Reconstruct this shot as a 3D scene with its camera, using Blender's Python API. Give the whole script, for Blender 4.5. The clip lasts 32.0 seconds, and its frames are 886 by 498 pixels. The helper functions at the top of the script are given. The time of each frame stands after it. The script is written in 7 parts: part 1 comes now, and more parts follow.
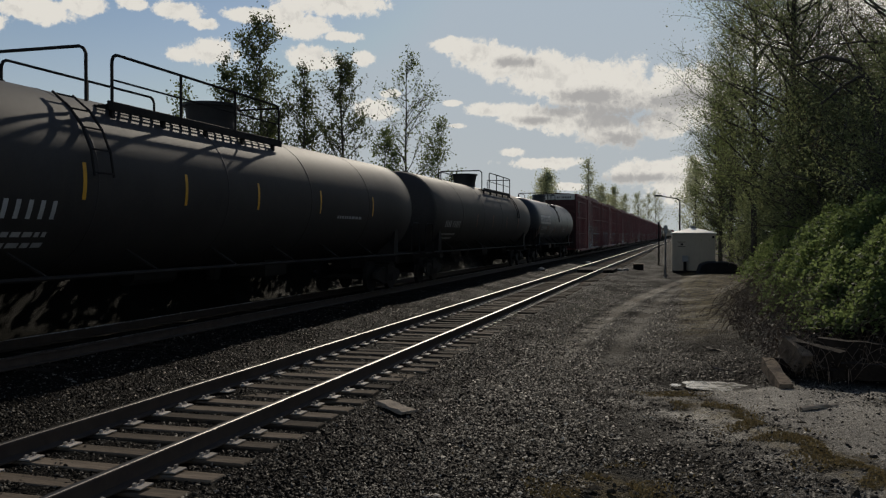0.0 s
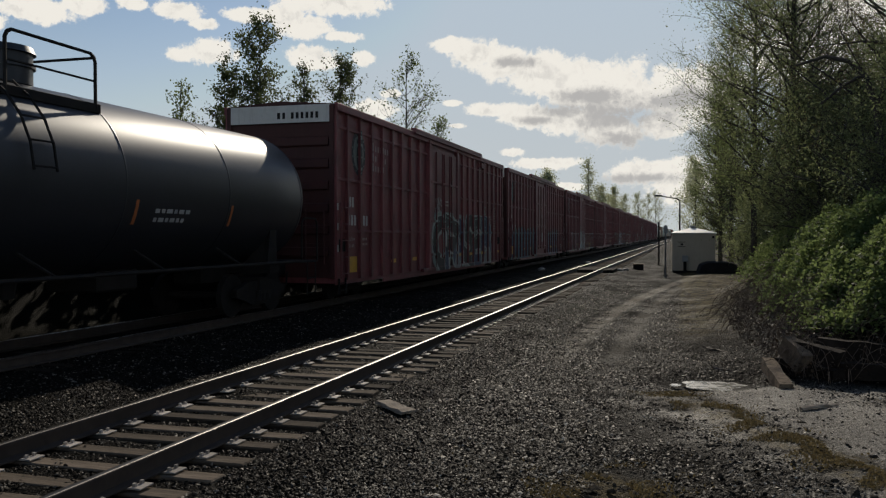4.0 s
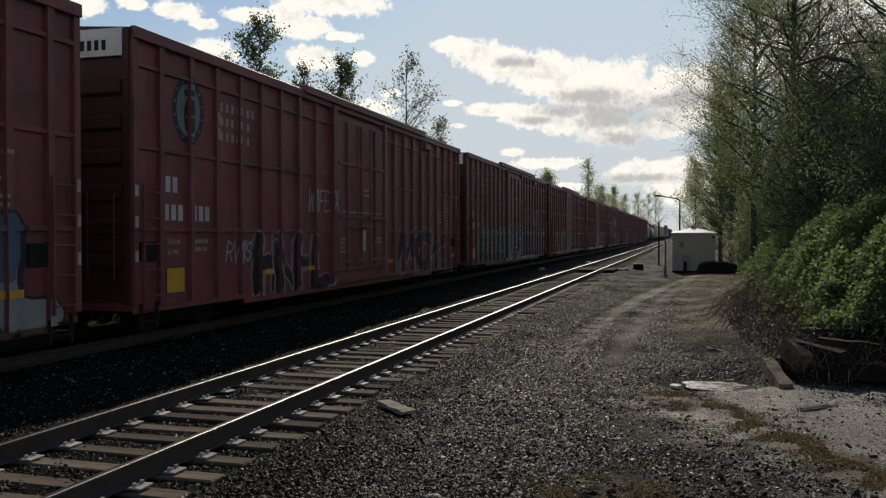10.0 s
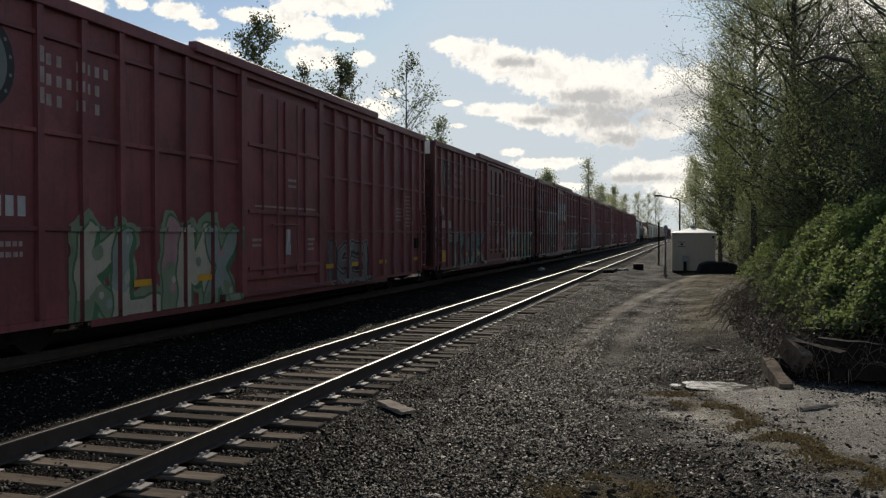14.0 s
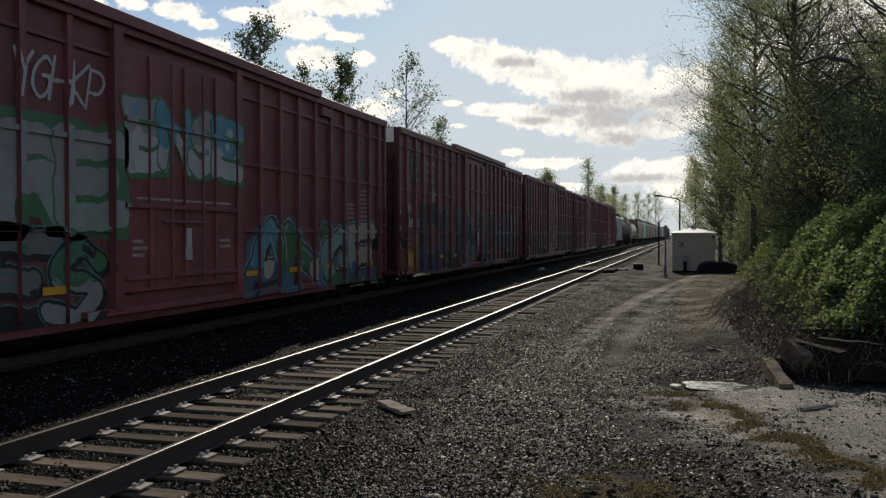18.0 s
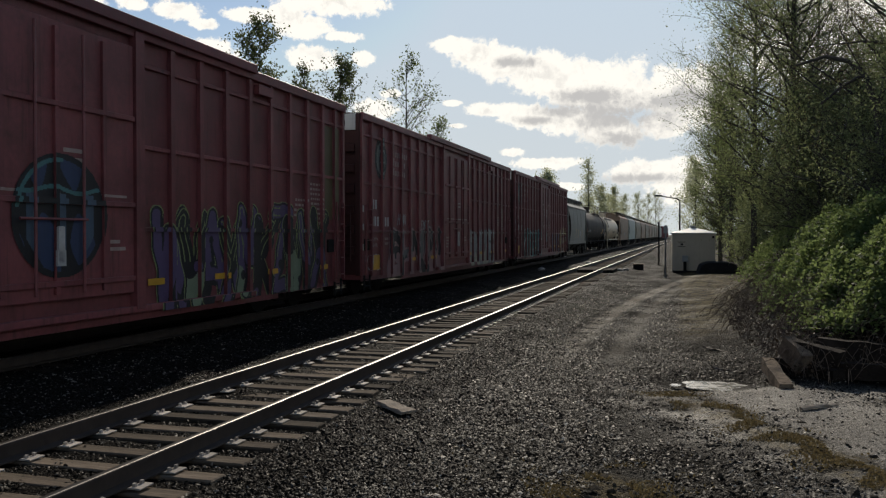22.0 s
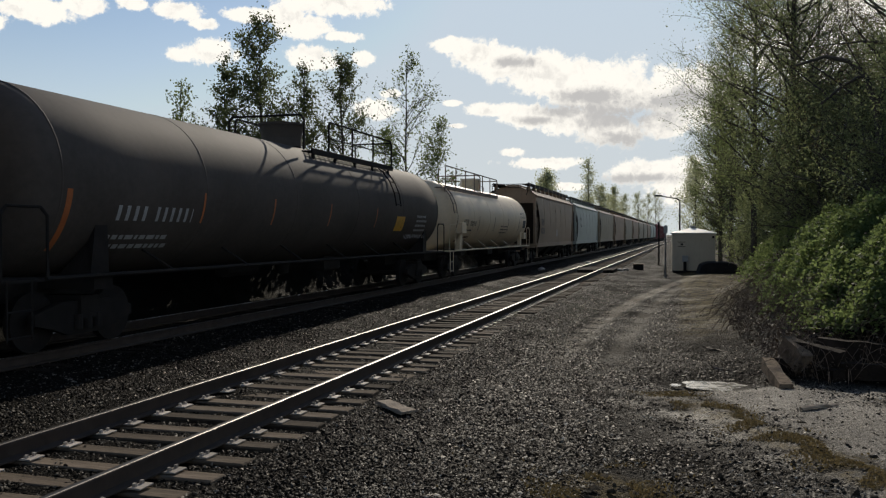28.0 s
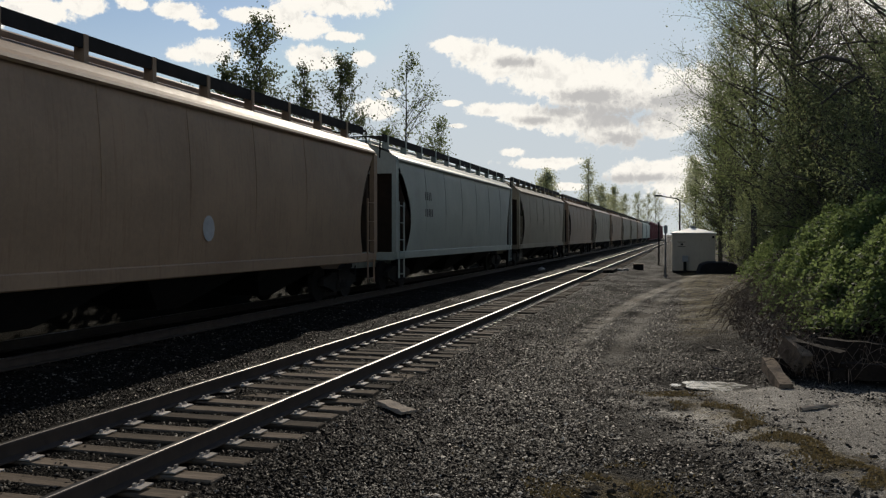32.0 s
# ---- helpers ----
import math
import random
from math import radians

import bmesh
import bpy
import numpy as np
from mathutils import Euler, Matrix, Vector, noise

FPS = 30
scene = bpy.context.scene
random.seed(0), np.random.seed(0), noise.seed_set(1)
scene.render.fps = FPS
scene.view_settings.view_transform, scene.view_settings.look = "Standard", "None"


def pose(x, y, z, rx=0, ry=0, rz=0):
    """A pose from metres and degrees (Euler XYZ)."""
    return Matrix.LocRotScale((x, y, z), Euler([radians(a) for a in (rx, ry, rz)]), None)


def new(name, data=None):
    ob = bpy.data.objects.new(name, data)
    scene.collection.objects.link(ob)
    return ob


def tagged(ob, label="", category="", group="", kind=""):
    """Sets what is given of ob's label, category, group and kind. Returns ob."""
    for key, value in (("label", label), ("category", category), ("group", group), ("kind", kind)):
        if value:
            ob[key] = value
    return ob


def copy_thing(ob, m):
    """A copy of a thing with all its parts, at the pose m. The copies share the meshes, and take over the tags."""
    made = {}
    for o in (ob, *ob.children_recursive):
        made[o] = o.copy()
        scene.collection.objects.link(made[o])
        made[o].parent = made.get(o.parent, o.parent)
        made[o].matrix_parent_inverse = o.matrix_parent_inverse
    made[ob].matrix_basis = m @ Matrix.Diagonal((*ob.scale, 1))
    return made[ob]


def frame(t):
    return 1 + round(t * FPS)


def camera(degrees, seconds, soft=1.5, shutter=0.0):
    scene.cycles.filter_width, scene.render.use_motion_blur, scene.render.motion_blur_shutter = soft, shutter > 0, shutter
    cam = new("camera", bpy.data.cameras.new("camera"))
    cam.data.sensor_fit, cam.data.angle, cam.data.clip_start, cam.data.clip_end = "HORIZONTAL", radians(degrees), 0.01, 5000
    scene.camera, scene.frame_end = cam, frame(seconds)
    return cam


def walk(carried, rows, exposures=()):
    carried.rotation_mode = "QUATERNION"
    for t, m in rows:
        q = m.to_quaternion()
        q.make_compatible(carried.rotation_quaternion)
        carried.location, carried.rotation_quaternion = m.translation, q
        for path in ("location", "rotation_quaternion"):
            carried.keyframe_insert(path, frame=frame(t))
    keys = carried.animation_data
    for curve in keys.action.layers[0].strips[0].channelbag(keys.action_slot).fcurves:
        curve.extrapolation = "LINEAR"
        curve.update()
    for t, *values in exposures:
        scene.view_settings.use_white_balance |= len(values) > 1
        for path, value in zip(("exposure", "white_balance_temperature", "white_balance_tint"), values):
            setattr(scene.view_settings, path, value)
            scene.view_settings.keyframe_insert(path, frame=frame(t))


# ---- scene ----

# ---------------------------------------------------------------- camera
FOV = 55.2
EYE = (0.0, 0.0, 2.07)
cam = camera(FOV, 32.0, soft=1.25)
CAM_POSE = pose(EYE[0], EYE[1], EYE[2], 90 - 0.97, 0, 15.925)
walk(cam, [(0.0, CAM_POSE), (32.0, CAM_POSE)],
     exposures=[(0.0, -0.46), (1.0, -0.48), (2.0, -0.46), (3.0, -0.38), (3.5, -0.3), (5.5, -0.16),
                (7.0, -0.1), (9.0, -0.03), (13.0, 0.03), (25.5, 0.05), (29.0, 0.0), (32.0, -0.03)])

# ---------------------------------------------------------------- light
SUN_AZ = -8.5      # degrees from the track's direction, negative to its far side
SUN_EL = 28.0
az, el = radians(SUN_AZ), radians(SUN_EL)
to_sun = Vector((math.sin(az) * math.cos(el), math.cos(az) * math.cos(el), math.sin(el)))
sun_data = bpy.data.lights.new("sun", "SUN")
sun_data.energy, sun_data.angle, sun_data.color = 3.1, radians(0.6), (1.0, 0.9, 0.75)
sun = new("sun", sun_data)
sun.matrix_world = Matrix.Translation((0, 0, 60)) @ (-to_sun).to_track_quat("-Z", "Y").to_matrix().to_4x4()

world = bpy.data.worlds.new("sky")
scene.world = world
world.use_nodes = True


class Nodes:
    """A small hand for building node trees."""

    def __init__(self, tree):
        self.tree = tree

    def add(self, kind, settings=None, **inputs):
        n = self.tree.nodes.new(kind)
        for k, v in (settings or {}).items():
            setattr(n, k, v)
        for k, v in inputs.items():
            self.put(n, k, v)
        return n

    def put(self, n, k, v):
        sock = n.inputs[int(k[1:])] if k[0] == "i" and k[1:].isdigit() else n.inputs[k.replace("_", " ")]
        if hasattr(v, "bl_idname") and hasattr(v, "outputs"):
            v = v.outputs[0]
        if hasattr(v, "is_output"):
            self.tree.links.new(v, sock)
        else:
            sock.default_value = v

    def math(self, op, a, b=0.0, c=0.0, clamp=False):
        return self.add("ShaderNodeMath", {"operation": op, "use_clamp": clamp}, i0=a, i1=b, i2=c).outputs[0]

    def mix(self, fac, a, b, blend="MIX"):
        n = self.add("ShaderNodeMix", {"data_type": "RGBA", "blend_type": blend})
        for i, v in ((0, fac), (6, a), (7, b)):
            self.put(n, "i%d" % i, v if not isinstance(v, tuple) else (*v[:3], 1.0))
        return n.outputs[2]

    def ramp(self, fac, lo, hi):
        return self.add("ShaderNodeMapRange", {"interpolation_type": "SMOOTHSTEP"}, i0=fac, i1=lo, i2=hi).outputs[0]

    def noise(self, vec, scale, detail=4.0, rough=0.55, dist=0.0):
        n = self.add("ShaderNodeTexNoise", None, Scale=scale, Detail=detail, Roughness=rough, Distortion=dist)
        if vec is not None:
            self.put(n, "Vector", vec)
        return n.outputs[0]


def build_sky():
    nt = world.node_tree
    nt.nodes.clear()
    g = Nodes(nt)
    sky = g.add("ShaderNodeTexSky", {"sky_type": "NISHITA", "sun_disc": False, "sun_elevation": radians(SUN_EL),
                                     "sun_rotation": radians(SUN_AZ), "air_density": 1.0, "dust_density": 0.25, "ozone_density": 2.0})
    co = g.add("ShaderNodeTexCoord").outputs["Generated"]
    sep = g.add("ShaderNodeSeparateXYZ", None, i0=co)
    x, y, z = sep.outputs
    azi = g.math("MULTIPLY", g.math("ARCTAN2", x, y), 180 / math.pi)
    ele = g.math("MULTIPLY", g.math("ARCSINE", z), 180 / math.pi)
    n1 = g.noise(co, 13.0, 8.0, 0.6, 0.4)
    n2 = g.noise(co, 42.0, 8.0, 0.66, 0.3)
    n3 = g.noise(co, 120.0, 6.0, 0.65)
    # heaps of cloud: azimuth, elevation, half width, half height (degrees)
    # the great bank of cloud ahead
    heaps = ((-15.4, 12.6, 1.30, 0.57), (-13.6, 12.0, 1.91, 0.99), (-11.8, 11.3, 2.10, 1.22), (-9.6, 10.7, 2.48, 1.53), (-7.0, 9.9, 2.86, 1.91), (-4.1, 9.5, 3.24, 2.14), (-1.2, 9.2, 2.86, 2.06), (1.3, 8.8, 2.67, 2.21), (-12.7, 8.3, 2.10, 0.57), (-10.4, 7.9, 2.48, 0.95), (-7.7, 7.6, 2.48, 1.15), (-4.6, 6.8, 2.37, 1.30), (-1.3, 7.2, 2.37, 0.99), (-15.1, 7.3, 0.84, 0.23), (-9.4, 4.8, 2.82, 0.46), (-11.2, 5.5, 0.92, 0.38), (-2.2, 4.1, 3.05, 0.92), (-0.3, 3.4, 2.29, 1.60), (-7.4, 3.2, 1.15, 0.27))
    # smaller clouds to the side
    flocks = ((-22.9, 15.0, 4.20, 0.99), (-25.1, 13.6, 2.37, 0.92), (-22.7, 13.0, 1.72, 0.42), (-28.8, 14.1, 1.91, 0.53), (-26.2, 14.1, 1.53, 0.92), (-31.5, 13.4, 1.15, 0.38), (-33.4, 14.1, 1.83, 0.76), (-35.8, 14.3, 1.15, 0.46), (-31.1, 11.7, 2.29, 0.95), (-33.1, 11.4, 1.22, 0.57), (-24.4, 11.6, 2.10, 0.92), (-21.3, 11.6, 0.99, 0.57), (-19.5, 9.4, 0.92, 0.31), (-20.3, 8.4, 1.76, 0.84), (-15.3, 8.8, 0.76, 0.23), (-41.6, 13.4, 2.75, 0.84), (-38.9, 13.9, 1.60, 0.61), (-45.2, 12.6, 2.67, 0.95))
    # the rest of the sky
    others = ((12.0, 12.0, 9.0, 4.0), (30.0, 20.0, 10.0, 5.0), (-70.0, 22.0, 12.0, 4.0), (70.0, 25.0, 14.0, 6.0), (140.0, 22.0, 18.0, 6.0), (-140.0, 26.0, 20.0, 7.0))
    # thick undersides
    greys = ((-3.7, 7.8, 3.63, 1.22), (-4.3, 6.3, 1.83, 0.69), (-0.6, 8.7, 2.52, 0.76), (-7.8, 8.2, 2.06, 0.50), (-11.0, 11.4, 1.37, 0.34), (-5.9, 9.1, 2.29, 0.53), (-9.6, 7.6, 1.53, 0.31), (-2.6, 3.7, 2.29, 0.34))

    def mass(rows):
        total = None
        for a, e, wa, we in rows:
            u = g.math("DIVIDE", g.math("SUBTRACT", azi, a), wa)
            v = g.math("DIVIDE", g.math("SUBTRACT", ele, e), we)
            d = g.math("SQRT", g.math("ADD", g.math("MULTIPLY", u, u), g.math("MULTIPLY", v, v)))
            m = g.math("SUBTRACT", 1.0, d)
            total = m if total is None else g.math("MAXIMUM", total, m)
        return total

    def swing(n, k):
        return g.math("MULTIPLY", g.math("SUBTRACT", n, 0.5), k)

    rough = g.math("ADD", g.math("ADD", swing(n1, 1.1), swing(n2, 1.5)), swing(n3, 0.8))
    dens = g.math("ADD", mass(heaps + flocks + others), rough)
    cover = g.ramp(dens, -0.06, 0.3)
    low = g.noise(g.add("ShaderNodeVectorMath", {"operation": "ADD"}, i0=co, i1=(0.0, 0.0, 0.02)), 42.0, 8.0, 0.66, 0.3)
    relief = g.math("MULTIPLY", g.ramp(g.math("SUBTRACT", low, n2), -0.02, 0.2), g.ramp(dens, 0.1, 0.7))
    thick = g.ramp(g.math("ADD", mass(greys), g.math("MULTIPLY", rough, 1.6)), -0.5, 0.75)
    thick = g.math("MAXIMUM", thick, g.math("MULTIPLY", relief, 0.4))
    # thick cores are grey, edges bright because the sun stands behind them
    shade = g.mix(thick, (12.4, 11.9, 10.9), (6.6, 6.45, 6.3))
    haze = g.ramp(ele, 18.0, -2.0)
    veil = g.mix(1.0, sky.outputs[0], (6.6, 7.75, 8.95), "DARKEN")      # thin high cloud dulls the glow round the sun
    base = g.mix(g.math("MULTIPLY", haze, 0.8), veil, (7.9, 8.25, 8.15))
    col = g.mix(cover, base, shade)
    bg = g.add("ShaderNodeBackground", None, Color=col, Strength=0.082)
    g.add("ShaderNodeOutputWorld", None, Surface=bg.outputs[0])


build_sky()

# ---------------------------------------------------------------- materials


def material(name, colour, rough=0.7, metal=0.0, vary=0.25, scale=3.0, stain=None, stain_amount=0.0, streaks=0.0, bump=0.0,
             bump_scale=40.0, spread=0.0, specular=0.5, gloss_vary=0.3, grain=None):
    """A worn surface: colour with two scales of variation, stains, streaks that run down, fine relief."""
    mat = bpy.data.materials.new(name)
    mat.use_nodes = True
    nt = mat.node_tree
    nt.nodes.clear()
    g = Nodes(nt)
    co = g.add("ShaderNodeTexCoord").outputs["Object"]
    if grain:
        co = g.add("ShaderNodeMapping", None, i0=co, Scale=grain).outputs[0]
    big = g.noise(co, scale, 5.0, 0.6)
    fine = g.noise(co, scale * 14, 4.0, 0.6)
    f = g.math("ADD", g.math("MULTIPLY", big, 0.65), g.math("MULTIPLY", fine, 0.35))
    dark = tuple(max(0.0, v * (1 - vary)) for v in colour)
    light = tuple(min(1.0, v * (1 + vary)) for v in colour)
    col = g.mix(g.ramp(f, 0.3, 0.7), dark, light)
    if spread:
        rnd = g.add("ShaderNodeObjectInfo").outputs["Random"]
        k = g.math("MULTIPLY_ADD", rnd, 2 * spread, 1 - spread)
        hsv = g.add("ShaderNodeHueSaturation", None, Value=k, Color=col)
        col = hsv.outputs[0]
    if stain:
        m = g.ramp(g.noise(co, scale * 0.8, 7.0, 0.7), 0.52, 0.75)
        if streaks:
            mp = g.add("ShaderNodeMapping", None, i0=co, Scale=(5.0, 5.0, 0.35))
            m = g.math("MAXIMUM", m, g.math("MULTIPLY", g.ramp(g.noise(mp, 2.2, 5.0, 0.65), 0.5, 0.75), streaks))
        col = g.mix(g.math("MULTIPLY", m, stain_amount), col, stain)
    r = g.math("MULTIPLY_ADD", fine, gloss_vary, rough - gloss_vary / 2, True)
    b = g.add("ShaderNodeBsdfPrincipled", None, Base_Color=col, Roughness=r, Metallic=metal)
    b.inputs["Specular IOR Level"].default_value = specular
    if bump:
        bp = g.add("ShaderNodeBump", None, Strength=0.6, Distance=bump, Height=g.noise(co, bump_scale, 5.0, 0.6))
        g.put(b, "Normal", bp)
    g.add("ShaderNodeOutputMaterial", None, Surface=b.outputs[0])
    return mat


def leaf_material(name, colour, colour2, through_amount=0.35, sheen=0.18):
    mat = bpy.data.materials.new(name)
    mat.use_nodes = True
    nt = mat.node_tree
    nt.nodes.clear()
    g = Nodes(nt)
    geo = g.add("ShaderNodeNewGeometry")
    col = g.mix(geo.outputs["Random Per Island"], colour, colour2)
    d = g.add("ShaderNodeBsdfPrincipled", None, Base_Color=col, Roughness=0.6)
    d.inputs["Specular IOR Level"].default_value = sheen
    t = g.add("ShaderNodeBsdfTranslucent", None, Color=g.mix(0.5, col, tuple(min(1, v * 2.2) for v in colour2)))
    m = g.add("ShaderNodeMixShader", None, i0=through_amount, i1=d.outputs[0], i2=t.outputs[0])
    g.add("ShaderNodeOutputMaterial", None, Surface=m.outputs[0])
    return mat


RED = material("boxcar_red_paint", (0.19, 0.052, 0.055), 0.55, 0, 0.3, 0.9, (0.06, 0.022, 0.018), 0.7, 0.9, 0.002, 60, 0.18)
# end red is darkened: the shade in the gaps between cars is painted in
RED_END_SHADED = material("boxcar_end_paint", (0.055, 0.014, 0.012), 0.7, 0, 0.2, 1.2, (0.08, 0.03, 0.02), 0.5, 0.6)
WHITE_PANEL = material("white_end_paint", (0.62, 0.6, 0.56), 0.6, 0, 0.08, 2, (0.35, 0.3, 0.25), 0.4, 0.6)
WHITE_MARK = material("white_lettering", (0.46, 0.44, 0.42), 0.6, 0, 0.2, 3, (0.25, 0.12, 0.1), 0.5, 0.4)
FADED_MARK = material("faded_lettering", (0.36, 0.28, 0.25), 0.7, 0, 0.25, 4, (0.2, 0.06, 0.05), 0.6, 0.4)
YELLOW = material("yellow_reflector", (0.62, 0.33, 0.03), 0.45, 0, 0.15, 5, (0.3, 0.15, 0.03), 0.4)
BLACK_TANK = material("tank_black_paint", (0.03, 0.027, 0.026), 0.68, 0, 0.25, 0.8, (0.05, 0.04, 0.032), 0.5, 0.6, 0.001, 30, 0, 0.35, 0.1)
GLOSS_TANK = material("tank_gloss_black", (0.02, 0.022, 0.028), 0.42, 0, 0.2, 0.8, (0.04, 0.04, 0.04), 0.3, 0.5, 0, 40, 0, 0.5, 0.06)
DUSTY_TANK = material("tank_dusty_black", (0.078, 0.066, 0.058), 0.78, 0, 0.25, 0.6, (0.09, 0.07, 0.055), 0.5, 0.7, 0.001, 30, 0, 0.25, 0.1)
WHITE_TANK = material("tank_cream_paint", (0.68, 0.55, 0.38), 0.5, 0, 0.1, 0.7, (0.36, 0.26, 0.18), 0.4, 0.8)
STEEL_DARK = material("grimy_black_steel", (0.018, 0.016, 0.015), 0.8, 0, 0.35, 3, (0.035, 0.024, 0.017), 0.5, 0.3, 0, 40, 0, 0.2)
RUST = material("rusty_steel", (0.1, 0.05, 0.03), 0.75, 0.2, 0.3, 4, (0.05, 0.03, 0.02), 0.5)
RAIL_TOP = material("polished_rail", (0.11, 0.1, 0.09), 0.4, 1.0, 0.12, 2, None, 0, 0, 0, 40, 0, 0.5, 0.1)
# paler than the near rails: the far rails' gleam is raised by colour
FAR_RAIL_TOP = material("dull_rail_head", (0.45, 0.42, 0.39), 0.28, 1.0, 0.15, 2)
RAIL_SIDE = material("rusty_rail_web", (0.045, 0.032, 0.025), 0.8, 0.1, 0.3, 5)
PLATE = material("pale_tie_plate", (0.42, 0.37, 0.32), 0.7, 0.1, 0.3, 6, (0.1, 0.07, 0.05), 0.6, 0, 0, 40, 0.4, 0.2)
TIE = material("weathered_tie", (0.115, 0.09, 0.066), 0.95, 0, 0.55, 2.2, (0.022, 0.018, 0.015), 0.9, 0, 0.012, 14, 0.55, 0.1, 0.2, (0.3, 3.2, 3.2))
HOPPER_TAN = material("hopper_tan_paint", (0.28, 0.185, 0.115), 0.6, 0, 0.18, 0.7, (0.17, 0.09, 0.05), 0.5, 0.9)
HOPPER_GREY = material("hopper_grey_paint", (0.2, 0.195, 0.165), 0.6, 0, 0.15, 0.7, (0.2, 0.15, 0.11), 0.45, 0.9)
HOPPER_BLUE = material("hopper_pale_blue_paint", (0.34, 0.37, 0.32), 0.55, 0, 0.12, 0.7, (0.25, 0.24, 0.22), 0.4, 0.8)
HOPPER_OLIVE = material("hopper_drab_paint", (0.26, 0.21, 0.14), 0.6, 0, 0.18, 0.7, (0.14, 0.09, 0.05), 0.5, 0.9)
# dark brown paints the shade of the deep void at the hopper ends
SHADED_SLOPE = material("grimy_slope_sheet", (0.05, 0.034, 0.024), 0.85, 0, 0.3, 1.5, (0.025, 0.018, 0.014), 0.6, 0.8)
CREAM_RUST = material("rusty_cream_paint", (0.2, 0.15, 0.12), 0.7, 0, 0.2, 3, (0.16, 0.08, 0.045), 0.6)
BARK = material("bark", (0.06, 0.051, 0.042), 0.9, 0, 0.35, 3, None, 0, 0, 0.01, 18)
SHED_WALL = material("shed_cream_metal", (0.54, 0.46, 0.35), 0.55, 0, 0.06, 1.0, (0.3, 0.26, 0.2), 0.35, 0.7)
SHED_ROOF = material("shed_pale_roof", (0.62, 0.62, 0.6), 0.45, 0, 0.08, 2)
GALV = material("galvanised_steel", (0.3, 0.31, 0.32), 0.45, 0.7, 0.15, 5)
OLD_WOOD = material("old_cut_timber", (0.16, 0.12, 0.085), 0.95, 0, 0.6, 7, (0.022, 0.022, 0.018), 0.9, 0, 0.012, 20, 0, 0.1)
PALE_WOOD = material("grey_weathered_board", (0.26, 0.21, 0.16), 0.9, 0, 0.35, 8, (0.1, 0.08, 0.06), 0.7, 0, 0.004, 40, 0, 0.2, 0.2, (4, 0.6, 1))
# creosote black; on far ties, tie pile and scrub stems it paints shade
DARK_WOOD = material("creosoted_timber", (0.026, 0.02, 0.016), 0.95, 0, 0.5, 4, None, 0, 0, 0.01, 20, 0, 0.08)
LEAF_POPLAR = leaf_material("poplar_leaf", (0.045, 0.058, 0.024), (0.1, 0.115, 0.045), 0.42)
LEAF_SPRING = leaf_material("spring_leaf", (0.055, 0.082, 0.034), (0.14, 0.165, 0.062), 0.5)
LEAF_RUSSET = leaf_material("russet_leaf", (0.07, 0.068, 0.036), (0.18, 0.15, 0.075), 0.55)
LEAF_DARK = leaf_material("dark_leaf", (0.065, 0.095, 0.045), (0.19, 0.21, 0.095), 0.6)
# near-black: the shade behind the train is put into the leaf colour
LEAF_SCRUB_SHADED = leaf_material("scrub_leaf", (0.011, 0.016, 0.007), (0.026, 0.033, 0.014), 0.1, 0.02)
LEAF_BRAMBLE = leaf_material("bramble_leaf", (0.04, 0.066, 0.026), (0.17, 0.215, 0.075), 0.5)
# paler than the near leaves: distance haze is mixed into this colour
LEAF_FAR_HAZED = leaf_material("far_leaf", (0.2, 0.215, 0.13), (0.36, 0.37, 0.22), 0.55)
CANE = material("dry_cane", (0.11, 0.078, 0.055), 0.8, 0, 0.4, 5)

# ---------------------------------------------------------------- mesh tools


